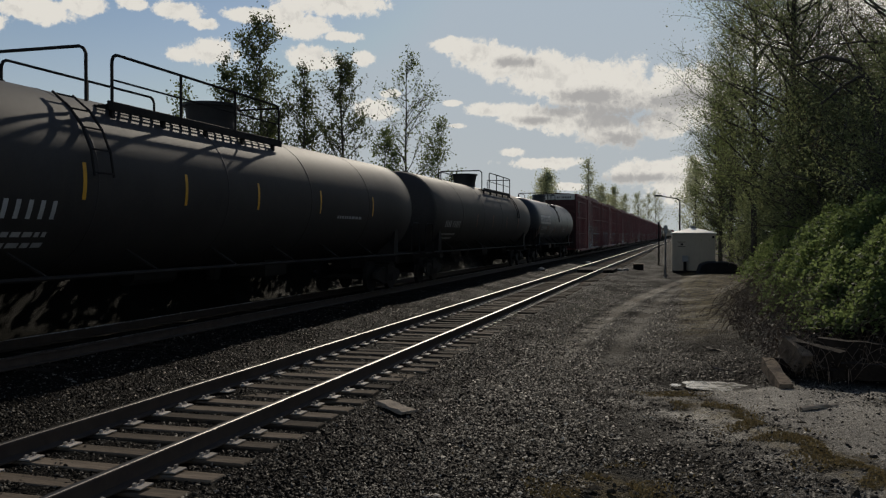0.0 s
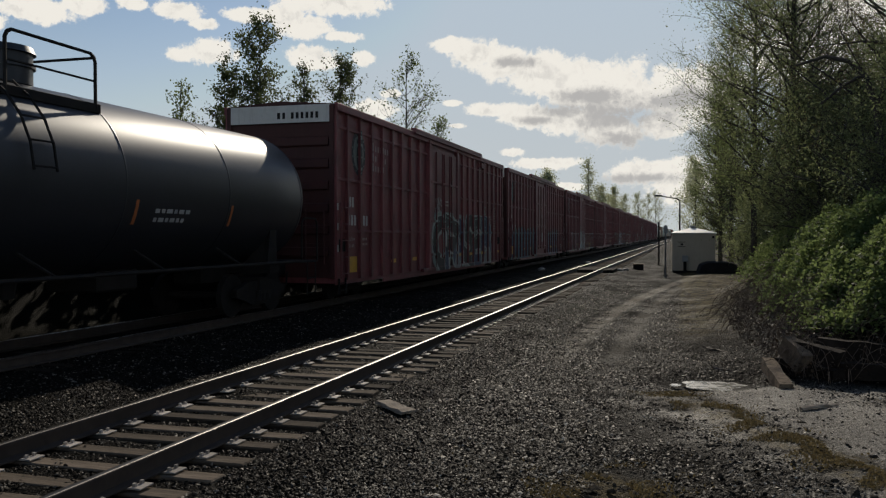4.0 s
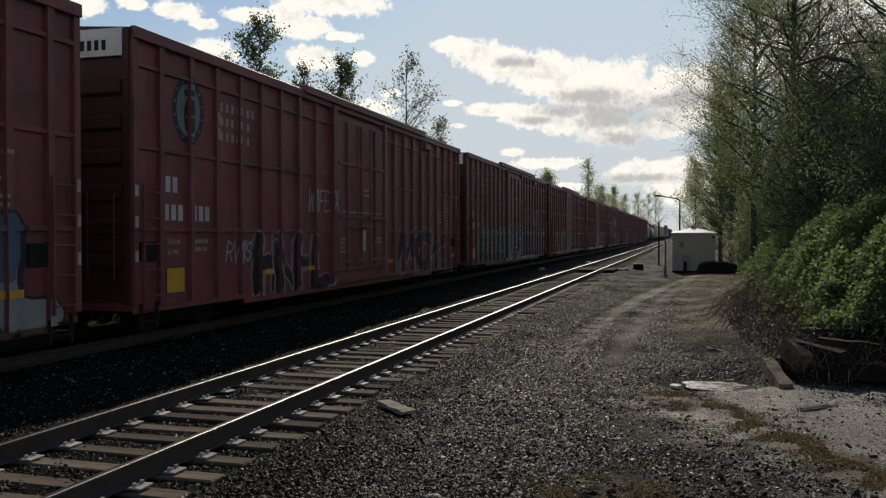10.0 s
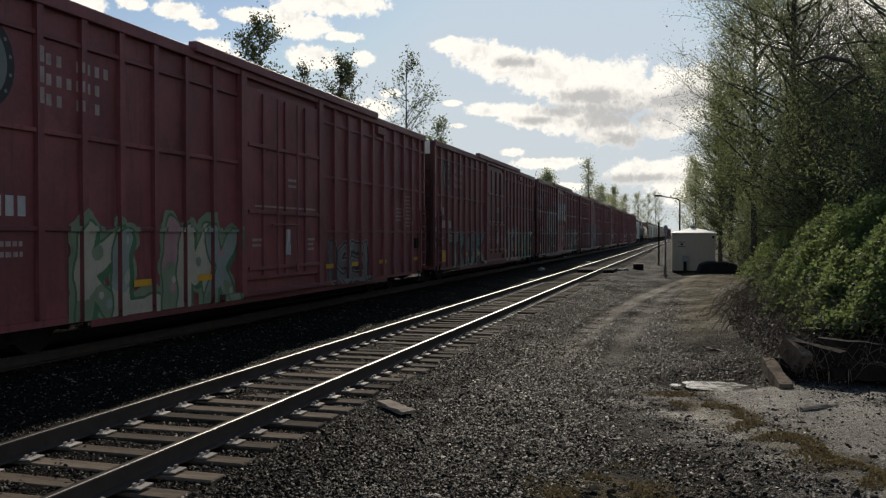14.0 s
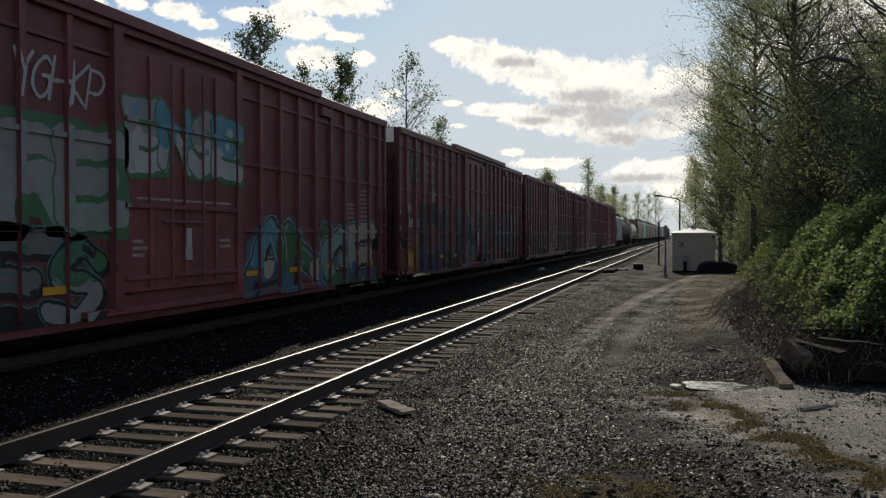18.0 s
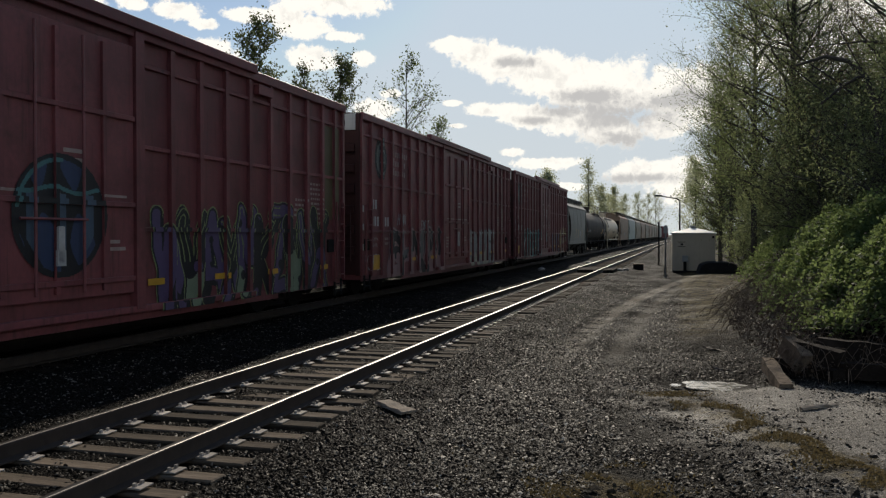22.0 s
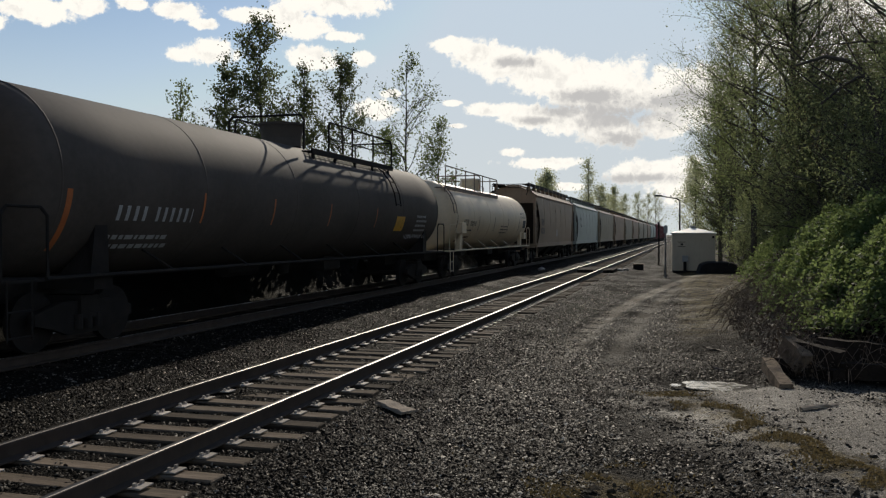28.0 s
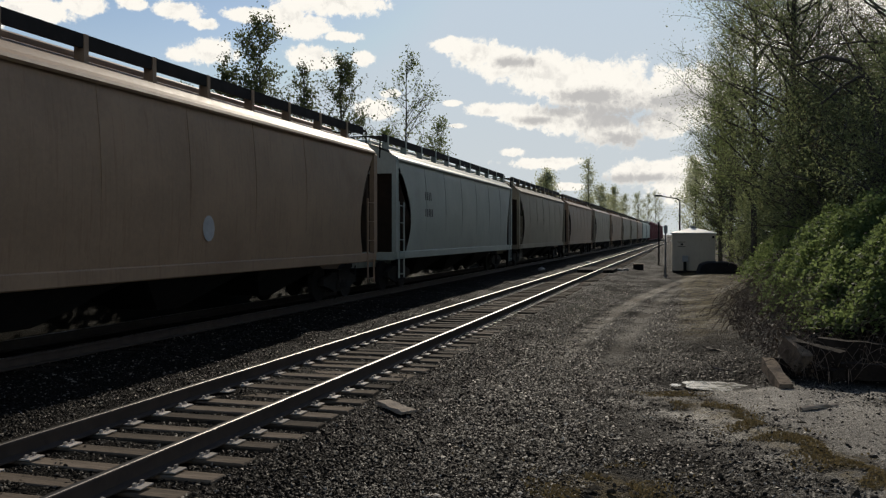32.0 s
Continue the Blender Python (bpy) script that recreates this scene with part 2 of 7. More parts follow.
class Shape:
    """Vertices and faces of one mesh, with a material slot for each face."""

    def __init__(self):
        self.v, self.f, self.m = [], [], []

    def face(self, pts, slot=0):
        n = len(self.v)
        self.v += [tuple(p) for p in pts]
        self.f.append(tuple(range(n, n + len(pts))))
        self.m.append(slot)
        return self

    def box(self, x0, x1, y0, y1, z0, z1, slot=0, cham=0.0):
        n = len(self.v)
        if cham:
            c = cham
            pts = []
            for zz, i in ((z0, 0), (z0 + c, 1), (z1 - c, 1), (z1, 0)):
                k = 0 if i else c
                pts += [(x0 + k, y0 + k, zz), (x1 - k, y0 + k, zz), (x1 - k, y1 - k, zz), (x0 + k, y1 - k, zz)]
            self.v += pts
            for r in range(3):
                for j in range(4):
                    a, b = n + 4 * r + j, n + 4 * r + (j + 1) % 4
                    self.f.append((a, b, b + 4, a + 4))
            self.f += [(n + 3, n + 2, n + 1, n), (n + 12, n + 13, n + 14, n + 15)]
            self.m += [slot] * 14
            return self
        self.v += [(x0, y0, z0), (x1, y0, z0), (x1, y1, z0), (x0, y1, z0), (x0, y0, z1), (x1, y0, z1), (x1, y1, z1), (x0, y1, z1)]
        for q in ((3, 2, 1, 0), (4, 5, 6, 7), (0, 1, 5, 4), (1, 2, 6, 5), (2, 3, 7, 6), (3, 0, 4, 7)):
            self.f.append(tuple(n + i for i in q))
        self.m += [slot] * 6
        return self

    def rod(self, a, b, r0, r1=None, seg=6, slot=0, caps=True):
        a, b = Vector(a), Vector(b)
        r1 = r0 if r1 is None else r1
        d = (b - a)
        if d.length < 1e-6:
            return self
        d.normalize()
        u = d.orthogonal().normalized()
        w = d.cross(u)
        n = len(self.v)
        for p, r in ((a, r0), (b, r1)):
            for i in range(seg):
                t = 2 * math.pi * i / seg
                self.v.append(tuple(p + u * (math.cos(t) * r) + w * (math.sin(t) * r)))
        for i in range(seg):
            j = (i + 1) % seg
            self.f.append((n + i, n + j, n + seg + j, n + seg + i))
            self.m.append(slot)
        if caps:
            self.f += [tuple(n + seg - 1 - i for i in range(seg)), tuple(n + seg + i for i in range(seg))]
            self.m += [slot, slot]
        return self

    def path(self, pts, r, seg=6, slot=0):
        for a, b in zip(pts, pts[1:]):
            self.rod(a, b, r, r, seg, slot)
        return self

    def lathe_y(self, prof, cx, cz, seg=32, slot=0):
        """Turns a profile of (y, radius) round the line x = cx, z = cz."""
        n = len(self.v)
        for yy, r in prof:
            for i in range(seg):
                t = 2 * math.pi * i / seg
                self.v.append((cx + r * math.sin(t), yy, cz + r * math.cos(t)))
        for k in range(len(prof) - 1):
            for i in range(seg):
                j = (i + 1) % seg
                self.f.append((n + k * seg + i, n + (k + 1) * seg + i, n + (k + 1) * seg + j, n + k * seg + j))
                self.m.append(slot)
        return self

    def prism_y(self, outline, y0, y1, slot=0):
        """An outline of (x, z) drawn from y0 to y1."""
        n, k = len(self.v), len(outline)
        self.v += [(x, y0, z) for x, z in outline] + [(x, y1, z) for x, z in outline]
        for i in range(k):
            j = (i + 1) % k
            self.f.append((n + i, n + j, n + k + j, n + k + i))
            self.m.append(slot)
        self.f += [tuple(n + k - 1 - i for i in range(k)), tuple(n + k + i for i in range(k))]
        self.m += [slot, slot]
        return self

    def mesh(self, name, mats, smooth=False):
        me = bpy.data.meshes.new(name)
        me.from_pydata(self.v, [], self.f)
        for m in mats:
            me.materials.append(m)
        if len(mats) > 1:
            me.polygons.foreach_set("material_index", self.m)
        if smooth:
            me.polygons.foreach_set("use_smooth", [True] * len(me.polygons))
            me.set_sharp_from_angle(angle=radians(40))
        me.update()
        return me


def part(name, shape, material_, parent=None, label="", smooth=False, at=None):
    mats = material_ if isinstance(material_, (list, tuple)) else [material_]
    ob = new(name, shape.mesh(name, mats, smooth))
    if parent is not None:
        ob.parent = parent
    if at is not None:
        ob.matrix_basis = at
    if label:
        ob["label"] = label
    return ob


def again(ob, parent, m):
    """The same part once more, on the same mesh."""
    o = new(ob.name.split(".")[0], ob.data)
    o.parent = parent
    o.matrix_basis = m
    for k in ("label",):
        if k in ob:
            o[k] = ob[k]
    return o


def thing(name, label, category, group="", kind="", at=None):
    e = new(name)
    e.empty_display_size = 0.3
    if at is not None:
        e.matrix_basis = at
    return tagged(e, label, category, group, kind)

# ---------------------------------------------------------------- ground
NEAR_X, FAR_X = -5.17, -9.97        # centre lines of the two tracks
NEAR_Z, FAR_Z = 0.19, 0.335         # rail heads
GAUGE = 1.51


def smooth(a, b, x):
    t = min(1.0, max(0.0, (x - a) / (b - a)))
    return t * t * (3 - 2 * t)


def bank(x, y):
    """The bank on which the brambles grow."""
    edge = 1.0 + 0.2 * math.sin(y * 0.55) + 2.0 * smooth(33, 46, y)
    top = 2.25 * smooth(edge, edge + 3.4, x) * smooth(12.3, 15.4, y + 0.5 * math.sin(x * 1.7))
    return top * (1 - 0.2 * smooth(24, 40, y))


def left_rut(y):
    return -2.2 + 0.0028 * (y - 15) ** 2


def right_rut(y):
    return -1.22 + 0.002 * (y - 15) ** 2


def ground_z(x, y):
    z = -0.05
    z += 0.17 * smooth(-6.6, -8.0, x)                                # up to the far track's ballast
    z += 1.2 * smooth(-11.9, -13.3, x) * smooth(-60.0, -24.0, x) * smooth(260, 120, y)   # low bank behind it
    z += 0.03 * smooth(-2.6, -3.4, x) * smooth(-3.9, -3.5, x)        # ballast shoulder
    z += 0.012 * smooth(1.6, 1.2, abs(x - NEAR_X))                    # ballast packed round the ties
    z -= 0.1 * smooth(-3.6, -2.2, x) * smooth(1.5, -0.5, x)          # the track beside the line lies a little lower
    near = smooth(120, 60, y)
    z += near * 0.03 * noise.noise((x * 0.6, y * 0.6, 0.0)) + near * 0.02 * noise.noise((x * 2.1, y * 2.1, 3.0))
    d = math.hypot((x - 0.42) / 0.95, (y - 13.1) / 0.75)
    z -= 0.09 * smooth(1.3, 0.4, d)                                  # hollow with the puddle
    if 12 < y < 45:
        fade = smooth(12.5, 17, y) * smooth(45, 38, y)
        z -= 0.035 * fade * smooth(0.5, 0.15, abs(x - left_rut(y)))
        z -= 0.03 * fade * smooth(0.45, 0.1, abs(x - right_rut(y)))
    if 5 < y < 12.5:
        z += 0.05 * smooth(0.6, 0.0, abs(x + 0.05 - 0.42 * (11.8 - y))) * smooth(12.5, 11, y)
        z += 0.05 * smooth(0.8, 0.0, math.hypot(x + 0.72, (y - 7.3) * 0.7))
    return z + bank(x, y)


def ground_material():
    mat = bpy.data.materials.new("gravel_ground")
    mat.use_nodes = True
    nt = mat.node_tree
    nt.nodes.clear()
    g = Nodes(nt)
    co = g.add("ShaderNodeTexCoord").outputs["Object"]
    sep = g.add("ShaderNodeSeparateXYZ", None, i0=co)
    x, y = sep.outputs[0], sep.outputs[1]
    vor = g.add("ShaderNodeTexVoronoi", None, Vector=co, Scale=24.0)
    vor2 = g.add("ShaderNodeTexVoronoi", {"feature": "DISTANCE_TO_EDGE"}, Vector=co, Scale=24.0)
    tone = g.add("ShaderNodeSeparateColor", None, i0=vor.outputs["Color"]).outputs[0]
    fine = g.noise(co, 60.0, 5.0, 0.6)
    grit = g.add("ShaderNodeTexVoronoi", None, Vector=co, Scale=75.0)
    grit_tone = g.add("ShaderNodeSeparateColor", None, i0=grit.outputs["Color"]).outputs[0]
    big = g.noise(co, 0.55, 5.0, 0.6)
    mid = g.noise(co, 2.3, 6.0, 0.65)
    wob = g.math("MULTIPLY", g.math("SUBTRACT", mid, 0.5), 0.9)

    def off(v, k):
        return g.math("SUBTRACT", v, k)

    def sq(v):
        return g.math("MULTIPLY", v, v)

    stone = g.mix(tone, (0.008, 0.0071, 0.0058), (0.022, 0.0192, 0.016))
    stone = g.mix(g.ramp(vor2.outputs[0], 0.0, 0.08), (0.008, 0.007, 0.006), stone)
    fines = g.mix(g.ramp(grit_tone, 0.2, 1.0), (0.07, 0.062, 0.05), (0.56, 0.51, 0.43))
    fines = g.mix(g.ramp(fine, 0.3, 0.7), (0.085, 0.075, 0.061), fines)
    silt = g.mix(g.ramp(fine, 0.3, 0.7), (0.1, 0.089, 0.072), (0.25, 0.223, 0.18))
    # two curved wheel tracks
    left = g.math("MULTIPLY_ADD", sq(off(y, 15.0)), 0.0028, -2.2)
    right = g.math("MULTIPLY_ADD", sq(off(y, 15.0)), 0.002, -1.22)
    xw = g.math("ADD", x, g.math("MULTIPLY", wob, 0.5))
    rut = g.math("MAXIMUM", g.ramp(g.math("ABSOLUTE", g.math("SUBTRACT", xw, left)), 0.36, 0.12),
                 g.math("MULTIPLY", g.ramp(g.math("ABSOLUTE", g.math("SUBTRACT", xw, right)), 0.3, 0.06), 0.5))
    worn = g.math("MULTIPLY", g.math("MULTIPLY", rut, g.ramp(y, 12.5, 17.0)), g.ramp(mid, 0.3, 0.5))
    # mossy crest that runs down to the bank's foot, and the trodden gravel beyond it
    crest = g.math("MULTIPLY_ADD", off(11.8, y), 0.42, -0.05)
    dx = g.math("ADD", off(x, crest), wob)
    hard = g.math("MULTIPLY", g.ramp(dx, 0.15, 0.6), g.ramp(y, 13.2, 12.2))
    hard = g.math("MULTIPLY", hard, g.ramp(big, 0.25, 0.42))
    hard = g.math("MAXIMUM", hard, g.math("MULTIPLY", g.math("MULTIPLY", g.ramp(dx, -1.3, -0.3), g.ramp(y, 13.5, 12.0)), g.math("MULTIPLY", g.ramp(mid, 0.36, 0.58), 0.75)))
    strip = g.math("MULTIPLY", g.math("MULTIPLY", g.ramp(g.math("ADD", x, wob), -0.3, 0.15), g.ramp(y, 17.0, 25.0)), g.ramp(mid, 0.46, 0.62))
    col = g.mix(g.math("MULTIPLY", worn, 0.9), stone, silt)
    col = g.mix(g.math("MULTIPLY", hard, 0.9), col, fines)
    col = g.mix(g.math("MULTIPLY", strip, 0.85), col, g.mix(fine, (0.08, 0.07, 0.034), (0.19, 0.165, 0.075)))
    moss_col = g.mix(g.ramp(fine, 0.35, 0.65), (0.075, 0.058, 0.03), (0.17, 0.13, 0.065))
    moss = g.math("MULTIPLY", g.ramp(g.math("ABSOLUTE", dx), 0.42, 0.12), g.ramp(y, 12.6, 11.6))
    patch = g.ramp(g.math("ADD", g.math("ADD", sq(off(x, -0.75)), g.math("MULTIPLY", sq(off(y, 7.3)), 0.6)), g.math("MULTIPLY", wob, 0.9)), 0.4, 0.05)
    verge = g.math("MULTIPLY", g.math("MULTIPLY", g.ramp(x, -0.5, 0.2), g.ramp(y, 17.0, 22.0)), 0.8)
    moss = g.math("MULTIPLY", g.math("MAXIMUM", g.math("MAXIMUM", moss, patch), verge), g.ramp(g.noise(co, 5.0, 6.0, 0.7), 0.4, 0.58))
    col = g.mix(g.math("MULTIPLY", moss, 0.85), col, moss_col)
    worn = g.math("MAXIMUM", g.math("MAXIMUM", worn, hard), strip)
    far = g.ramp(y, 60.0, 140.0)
    # overgrown soil; behind the far track its near-black also paints the shade
    wild_shaded = g.math("MAXIMUM", g.ramp(x, -10.9, -11.3), g.math("MAXIMUM", g.ramp(x, 2.6, 3.6), g.math("MULTIPLY", far, g.ramp(x, -3.0, 0.0))))
    col = g.mix(wild_shaded, col, g.mix(mid, (0.006, 0.0055, 0.004), (0.014, 0.013, 0.008)))
    h = g.math("ADD", g.math("MULTIPLY", g.ramp(vor2.outputs[0], 0.0, 0.25), g.math("SUBTRACT", 1.0, worn)), g.math("MULTIPLY_ADD", grit.outputs["Distance"], -0.45, g.math("MULTIPLY", fine, 0.5)))
    bp = g.add("ShaderNodeBump", None, Strength=0.9, Distance=0.02, Height=h)
    wet = g.math("MULTIPLY_ADD", g.ramp(big, 0.4, 0.6), 0.2, 0.6)
    b = g.add("ShaderNodeBsdfPrincipled", None, Base_Color=col, Roughness=wet, Normal=bp)
    g.put(b, "Specular IOR Level", g.math("MULTIPLY_ADD", hard, 0.12, 0.015))
    g.add("ShaderNodeOutputMaterial", None, Surface=b.outputs[0])
    return mat


def build_ground():
    xs = np.concatenate([[-3000, -1200, -500, -200, -90, -45, -30, -22], np.arange(-18, 9.01, 0.22), [10, 12, 15, 20, 30, 60, 150, 500, 1200, 3000]])
    ys = np.concatenate([[-3000, -800, -200, -60, -20, -8, 0, 2], np.arange(3, 40, 0.25), np.arange(40, 80, 1.0), [85, 95, 110, 130, 160, 200, 300, 500, 900, 1600, 3000, 4500]])
    s = Shape()
    for y in ys:
        for x in xs:
            s.v.append((float(x), float(y), ground_z(float(x), float(y))))
    w = len(xs)
    for j in range(len(ys) - 1):
        for i in range(w - 1):
            a = j * w + i
            s.f.append((a, a + 1, a + w + 1, a + w))
    s.m = [0] * len(s.f)
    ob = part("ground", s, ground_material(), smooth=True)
    tagged(ob, "dark gravel and trodden earth beside the railway tracks", "ground", "", "structure")


build_ground()

# ---------------------------------------------------------------- tracks


def rail_shape(cx, top, y0, y1):
    """Foot, thin web and a crowned head whose running surface is polished."""
    prof = [(-0.075, -0.18), (0.075, -0.18), (0.075, -0.165), (0.012, -0.145), (0.009, -0.05), (0.036, -0.042), (0.037, -0.016)]
    crown = [(0.035, -0.009), (0.03, -0.0045), (0.024, -0.0022), (0.016, -0.0009), (0.008, -0.0002), (-0.008, -0.0002), (-0.016, -0.0009), (-0.024, -0.0022), (-0.03, -0.0045), (-0.035, -0.009)]
    left = [(-x, z) for x, z in reversed(prof[2:])]
    outline = prof + crown + left
    s = Shape().prism_y([(cx + x, top + z) for x, z in outline], y0, y1)
    for i in range(len(prof) + 1, len(prof) + len(crown) - 3):
        s.m[i] = 1
    return s


def build_track(name, cx, top, y0, y1, ties, label):
    t = thing(name, label, "railway track", "", "structure")
    for side in (-1, 1):
        part("rail", rail_shape(cx + side * GAUGE / 2, top, y0, y1), [RAIL_SIDE, RAIL_TOP if cx > -8 else FAR_RAIL_TOP], t, "steel rail with a polished running surface", True)
    rnd = random.Random(5)
    meshes = []
    for k in range(6):
        s = Shape()
        a, b = rnd.uniform(-1.33, -1.26), rnd.uniform(1.26, 1.36)
        s.box(a, b, -0.115, 0.115, -0.16, 0.0, 0, 0.012)
        s.v = [(x, y + 0.008 * noise.noise((x * 3, y * 9, k)), z + (0.008 * noise.noise((x * 4, k * 3.1, y * 8)) if z > -0.05 else 0)) for x, y, z in s.v]
        # far ties are near-black: the train's shade is put into their colour
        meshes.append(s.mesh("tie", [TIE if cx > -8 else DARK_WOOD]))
    plate = Shape()
    plate.box(-0.19, 0.19, -0.095, 0.095, 0.0, 0.016, 0, 0.004)
    for sx in (-0.11, 0.11):
        for sy in (-0.05, 0.05):
            plate.box(sx - 0.014, sx + 0.014, sy - 0.014, sy + 0.014, 0.014, 0.045)
    pm = plate.mesh("tie_plate", [PLATE])
    y = ties[0]
    while y < ties[1]:
        o = new("tie", rnd.choice(meshes))
        o.parent = t
        zt = top - 0.19 - 0.004
        yy = y + rnd.uniform(-0.03, 0.03)
        o.matrix_basis = pose(cx + rnd.uniform(-0.04, 0.04), yy, zt + rnd.uniform(-0.03, 0.004), 0, 0, rnd.uniform(-1.3, 1.3))
        if y < 36 and cx > -8:
            for side in (-1, 1):
                p = new("tie_plate", pm)
                p.parent = t
                p.matrix_basis = pose(cx + side * GAUGE / 2 + 0.0, yy, zt + 0.003, 0, 0, rnd.uniform(-1, 1))
        y += 0.497


build_track("near_track", NEAR_X, NEAR_Z, -60, 600, (4.0, 120.0), "worn railway track on dark gravel ballast with wooden ties")
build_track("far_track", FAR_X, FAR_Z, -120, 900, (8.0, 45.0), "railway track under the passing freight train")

# ---------------------------------------------------------------- trees


def leaf_mesh(name, pts, size, mat, seed, flat=1.0):
    """Many small leaf blades, each a folded pair of triangles, at the points."""
    rg = np.random.RandomState(seed)
    n = len(pts)
    pts = np.asarray(pts, dtype=np.float64)
    d = rg.normal(size=(n, 3))
    d[:, 2] *= flat
    d /= np.linalg.norm(d, axis=1)[:, None]
    w = rg.normal(size=(n, 3))
    w[:, 2] /= max(flat, 0.2)
    u = np.cross(d, w)
    u /= np.linalg.norm(u, axis=1)[:, None] + 1e-9
    s = size * rg.uniform(0.6, 1.35, size=(n, 1))
    v = np.empty((n, 4, 3))
    v[:, 0] = pts
    v[:, 1] = pts + d * s * 0.5 + u * s * 0.38
    v[:, 2] = pts + d * s
    v[:, 3] = pts + d * s * 0.5 - u * s * 0.38
    me = bpy.data.meshes.new(name)
    me.vertices.add(4 * n)
    me.vertices.foreach_set("co", v.reshape(-1))
    me.loops.add(4 * n)
    me.loops.foreach_set("vertex_index", np.arange(4 * n, dtype=np.int32))
    me.polygons.add(n)
    me.polygons.foreach_set("loop_start", np.arange(0, 4 * n, 4, dtype=np.int32))
    me.materials.append(mat)
    me.update(calc_edges=True)
    return me


def tree(name, label, x, y, height, spread, trunk_r, leaves, leaf, mat, seed, base=0.2, up=0.9, limbs=26, lean=(0, 0), bare=0.0, tuft=0.28, group="trees", thin=0.0):
    """A trunk that tapers, limbs that fork, and leaves gathered round the twigs."""
    rnd = random.Random(seed)
    z0 = ground_z(x, y) - 0.15
    t = thing(name, label, "tree", group, "", pose(x, y, z0))
    wood = Shape()
    spine = []
    n = 12
    for i in range(n + 1):
        f = i / n
        w = 0.05 * height * f
        spine.append(Vector((lean[0] * f * f * height + w * 0.35 * noise.noise((f * 3, seed, 0)), lean[1] * f * f * height + w * 0.35 * noise.noise((f * 3, seed, 9)), height * f)))
    for i in range(n):
        wood.rod(spine[i], spine[i + 1], trunk_r * (1 - i / n) ** 0.85 + 0.01, trunk_r * (1 - (i + 1) / n) ** 0.85 + 0.01, 7, 0, False)
    twigs = []
    for k in range(limbs):
        f = base + (0.97 - base) * (k + rnd.random()) / limbs
        i = min(n - 1, int(f * n))
        p = spine[i].lerp(spine[i + 1], f * n - i)
        a = rnd.uniform(0, 2 * math.pi)
        reach = spread * (0.18 + 0.95 * (1 - f) ** 0.75) * rnd.uniform(0.55, 1.15) * (1 if f > base + 0.1 else 0.8)
        d = Vector((math.cos(a), math.sin(a), up * rnd.uniform(0.5, 1.3))).normalized()
        r = trunk_r * 0.42 * (1 - f * 0.75)
        q = p
        steps = 4
        for s in range(steps):
            d2 = (d + Vector((rnd.gauss(0, 0.16), rnd.gauss(0, 0.16), rnd.gauss(0.06, 0.12)))).normalized()
            e = q + d2 * reach / steps
            wood.rod(q, e, r * (1 - s / steps) + 0.006, r * (1 - (s + 1) / steps) + 0.005, 5, 0, False)
            for b in range(3 if s else 1):
                c = q.lerp(e, rnd.random())
                d3 = (d2 + Vector((rnd.gauss(0, 0.7), rnd.gauss(0, 0.7), rnd.gauss(0.15, 0.5)))).normalized()
                ln = reach * rnd.uniform(0.16, 0.34)
                c2 = c + d3 * ln
                wood.rod(c, c2, 0.011, 0.005, 3, 0, False)
                twigs.append((c, c2))
                d4 = (d3 + Vector((rnd.gauss(0, 0.6), rnd.gauss(0, 0.6), rnd.gauss(0, 0.5)))).normalized()
                c3 = c2 + d4 * ln * 0.8
                wood.rod(c2, c3, 0.007, 0.004, 3, 0, False)
                twigs.append((c2, c3))
            d, q = d2, e
    # scrub stems take the near-black wood, shade put into their colour
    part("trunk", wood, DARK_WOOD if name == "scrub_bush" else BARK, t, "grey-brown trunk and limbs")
    if leaves:
        rg = np.random.RandomState(seed + 1)
        ab = np.array([(*a, *b) for a, b in twigs if rnd.random() >= bare])
        share = 1.0 - thin * np.clip(ab[:, 5] / height, 0, 1) ** 1.5
        pick = rg.choice(len(ab), leaves, p=share / share.sum())
        f = rg.uniform(0.1, 1.1, (leaves, 1))
        pts = ab[pick, :3] * (1 - f) + ab[pick, 3:] * f + rg.normal(size=(leaves, 3)) * tuft * rg.uniform(0.2, 1.0, (leaves, 1))
        o = new("crown", leaf_mesh("crown", pts, leaf, mat, seed + 2))
        o.parent = t
    return t


POPLAR = "slender young poplar in spring leaf behind the tracks"
tree("poplar_tree", POPLAR, -21.5, 40.4, 11.75, 4.2, 0.13, 8500, 0.13, LEAF_POPLAR, 11, 0.08, 1.25, 46, tuft=0.22)
tree("poplar_tree", POPLAR, -22.7, 38.8, 9.2, 4.0, 0.12, 6500, 0.13, LEAF_POPLAR, 12, 0.08, 1.1, 38, tuft=0.24)
tree("poplar_tree", POPLAR, -20.0, 42.5, 9.9, 2.6, 0.11, 3600, 0.13, LEAF_POPLAR, 13, 0.08, 1.4, 34, tuft=0.2)
tree("poplar_tree", POPLAR, -18.6, 44.4, 10.75, 3.6, 0.12, 6000, 0.13, LEAF_POPLAR, 14, 0.08, 1.3, 40, tuft=0.22)
tree("poplar_tree", "small thin poplar with few leaves behind the tracks", -24.3, 37.3, 8.3, 2.4, 0.07, 1500, 0.13, LEAF_SPRING, 15, 0.12, 1.2, 26, tuft=0.2)
tree("birch_tree", "thin open birch with sparse leaves behind the tracks", -17.3, 52.0, 12.2, 4.4, 0.1, 1250, 0.15, LEAF_SPRING, 16, 0.3, 1.25, 28, bare=0.3)
tree("birch_tree", "low young birch in light spring leaf behind the tracks", -15.9, 54.5, 8.2, 3.0, 0.07, 2600, 0.14, LEAF_SPRING, 17, 0.1, 1.1, 28)
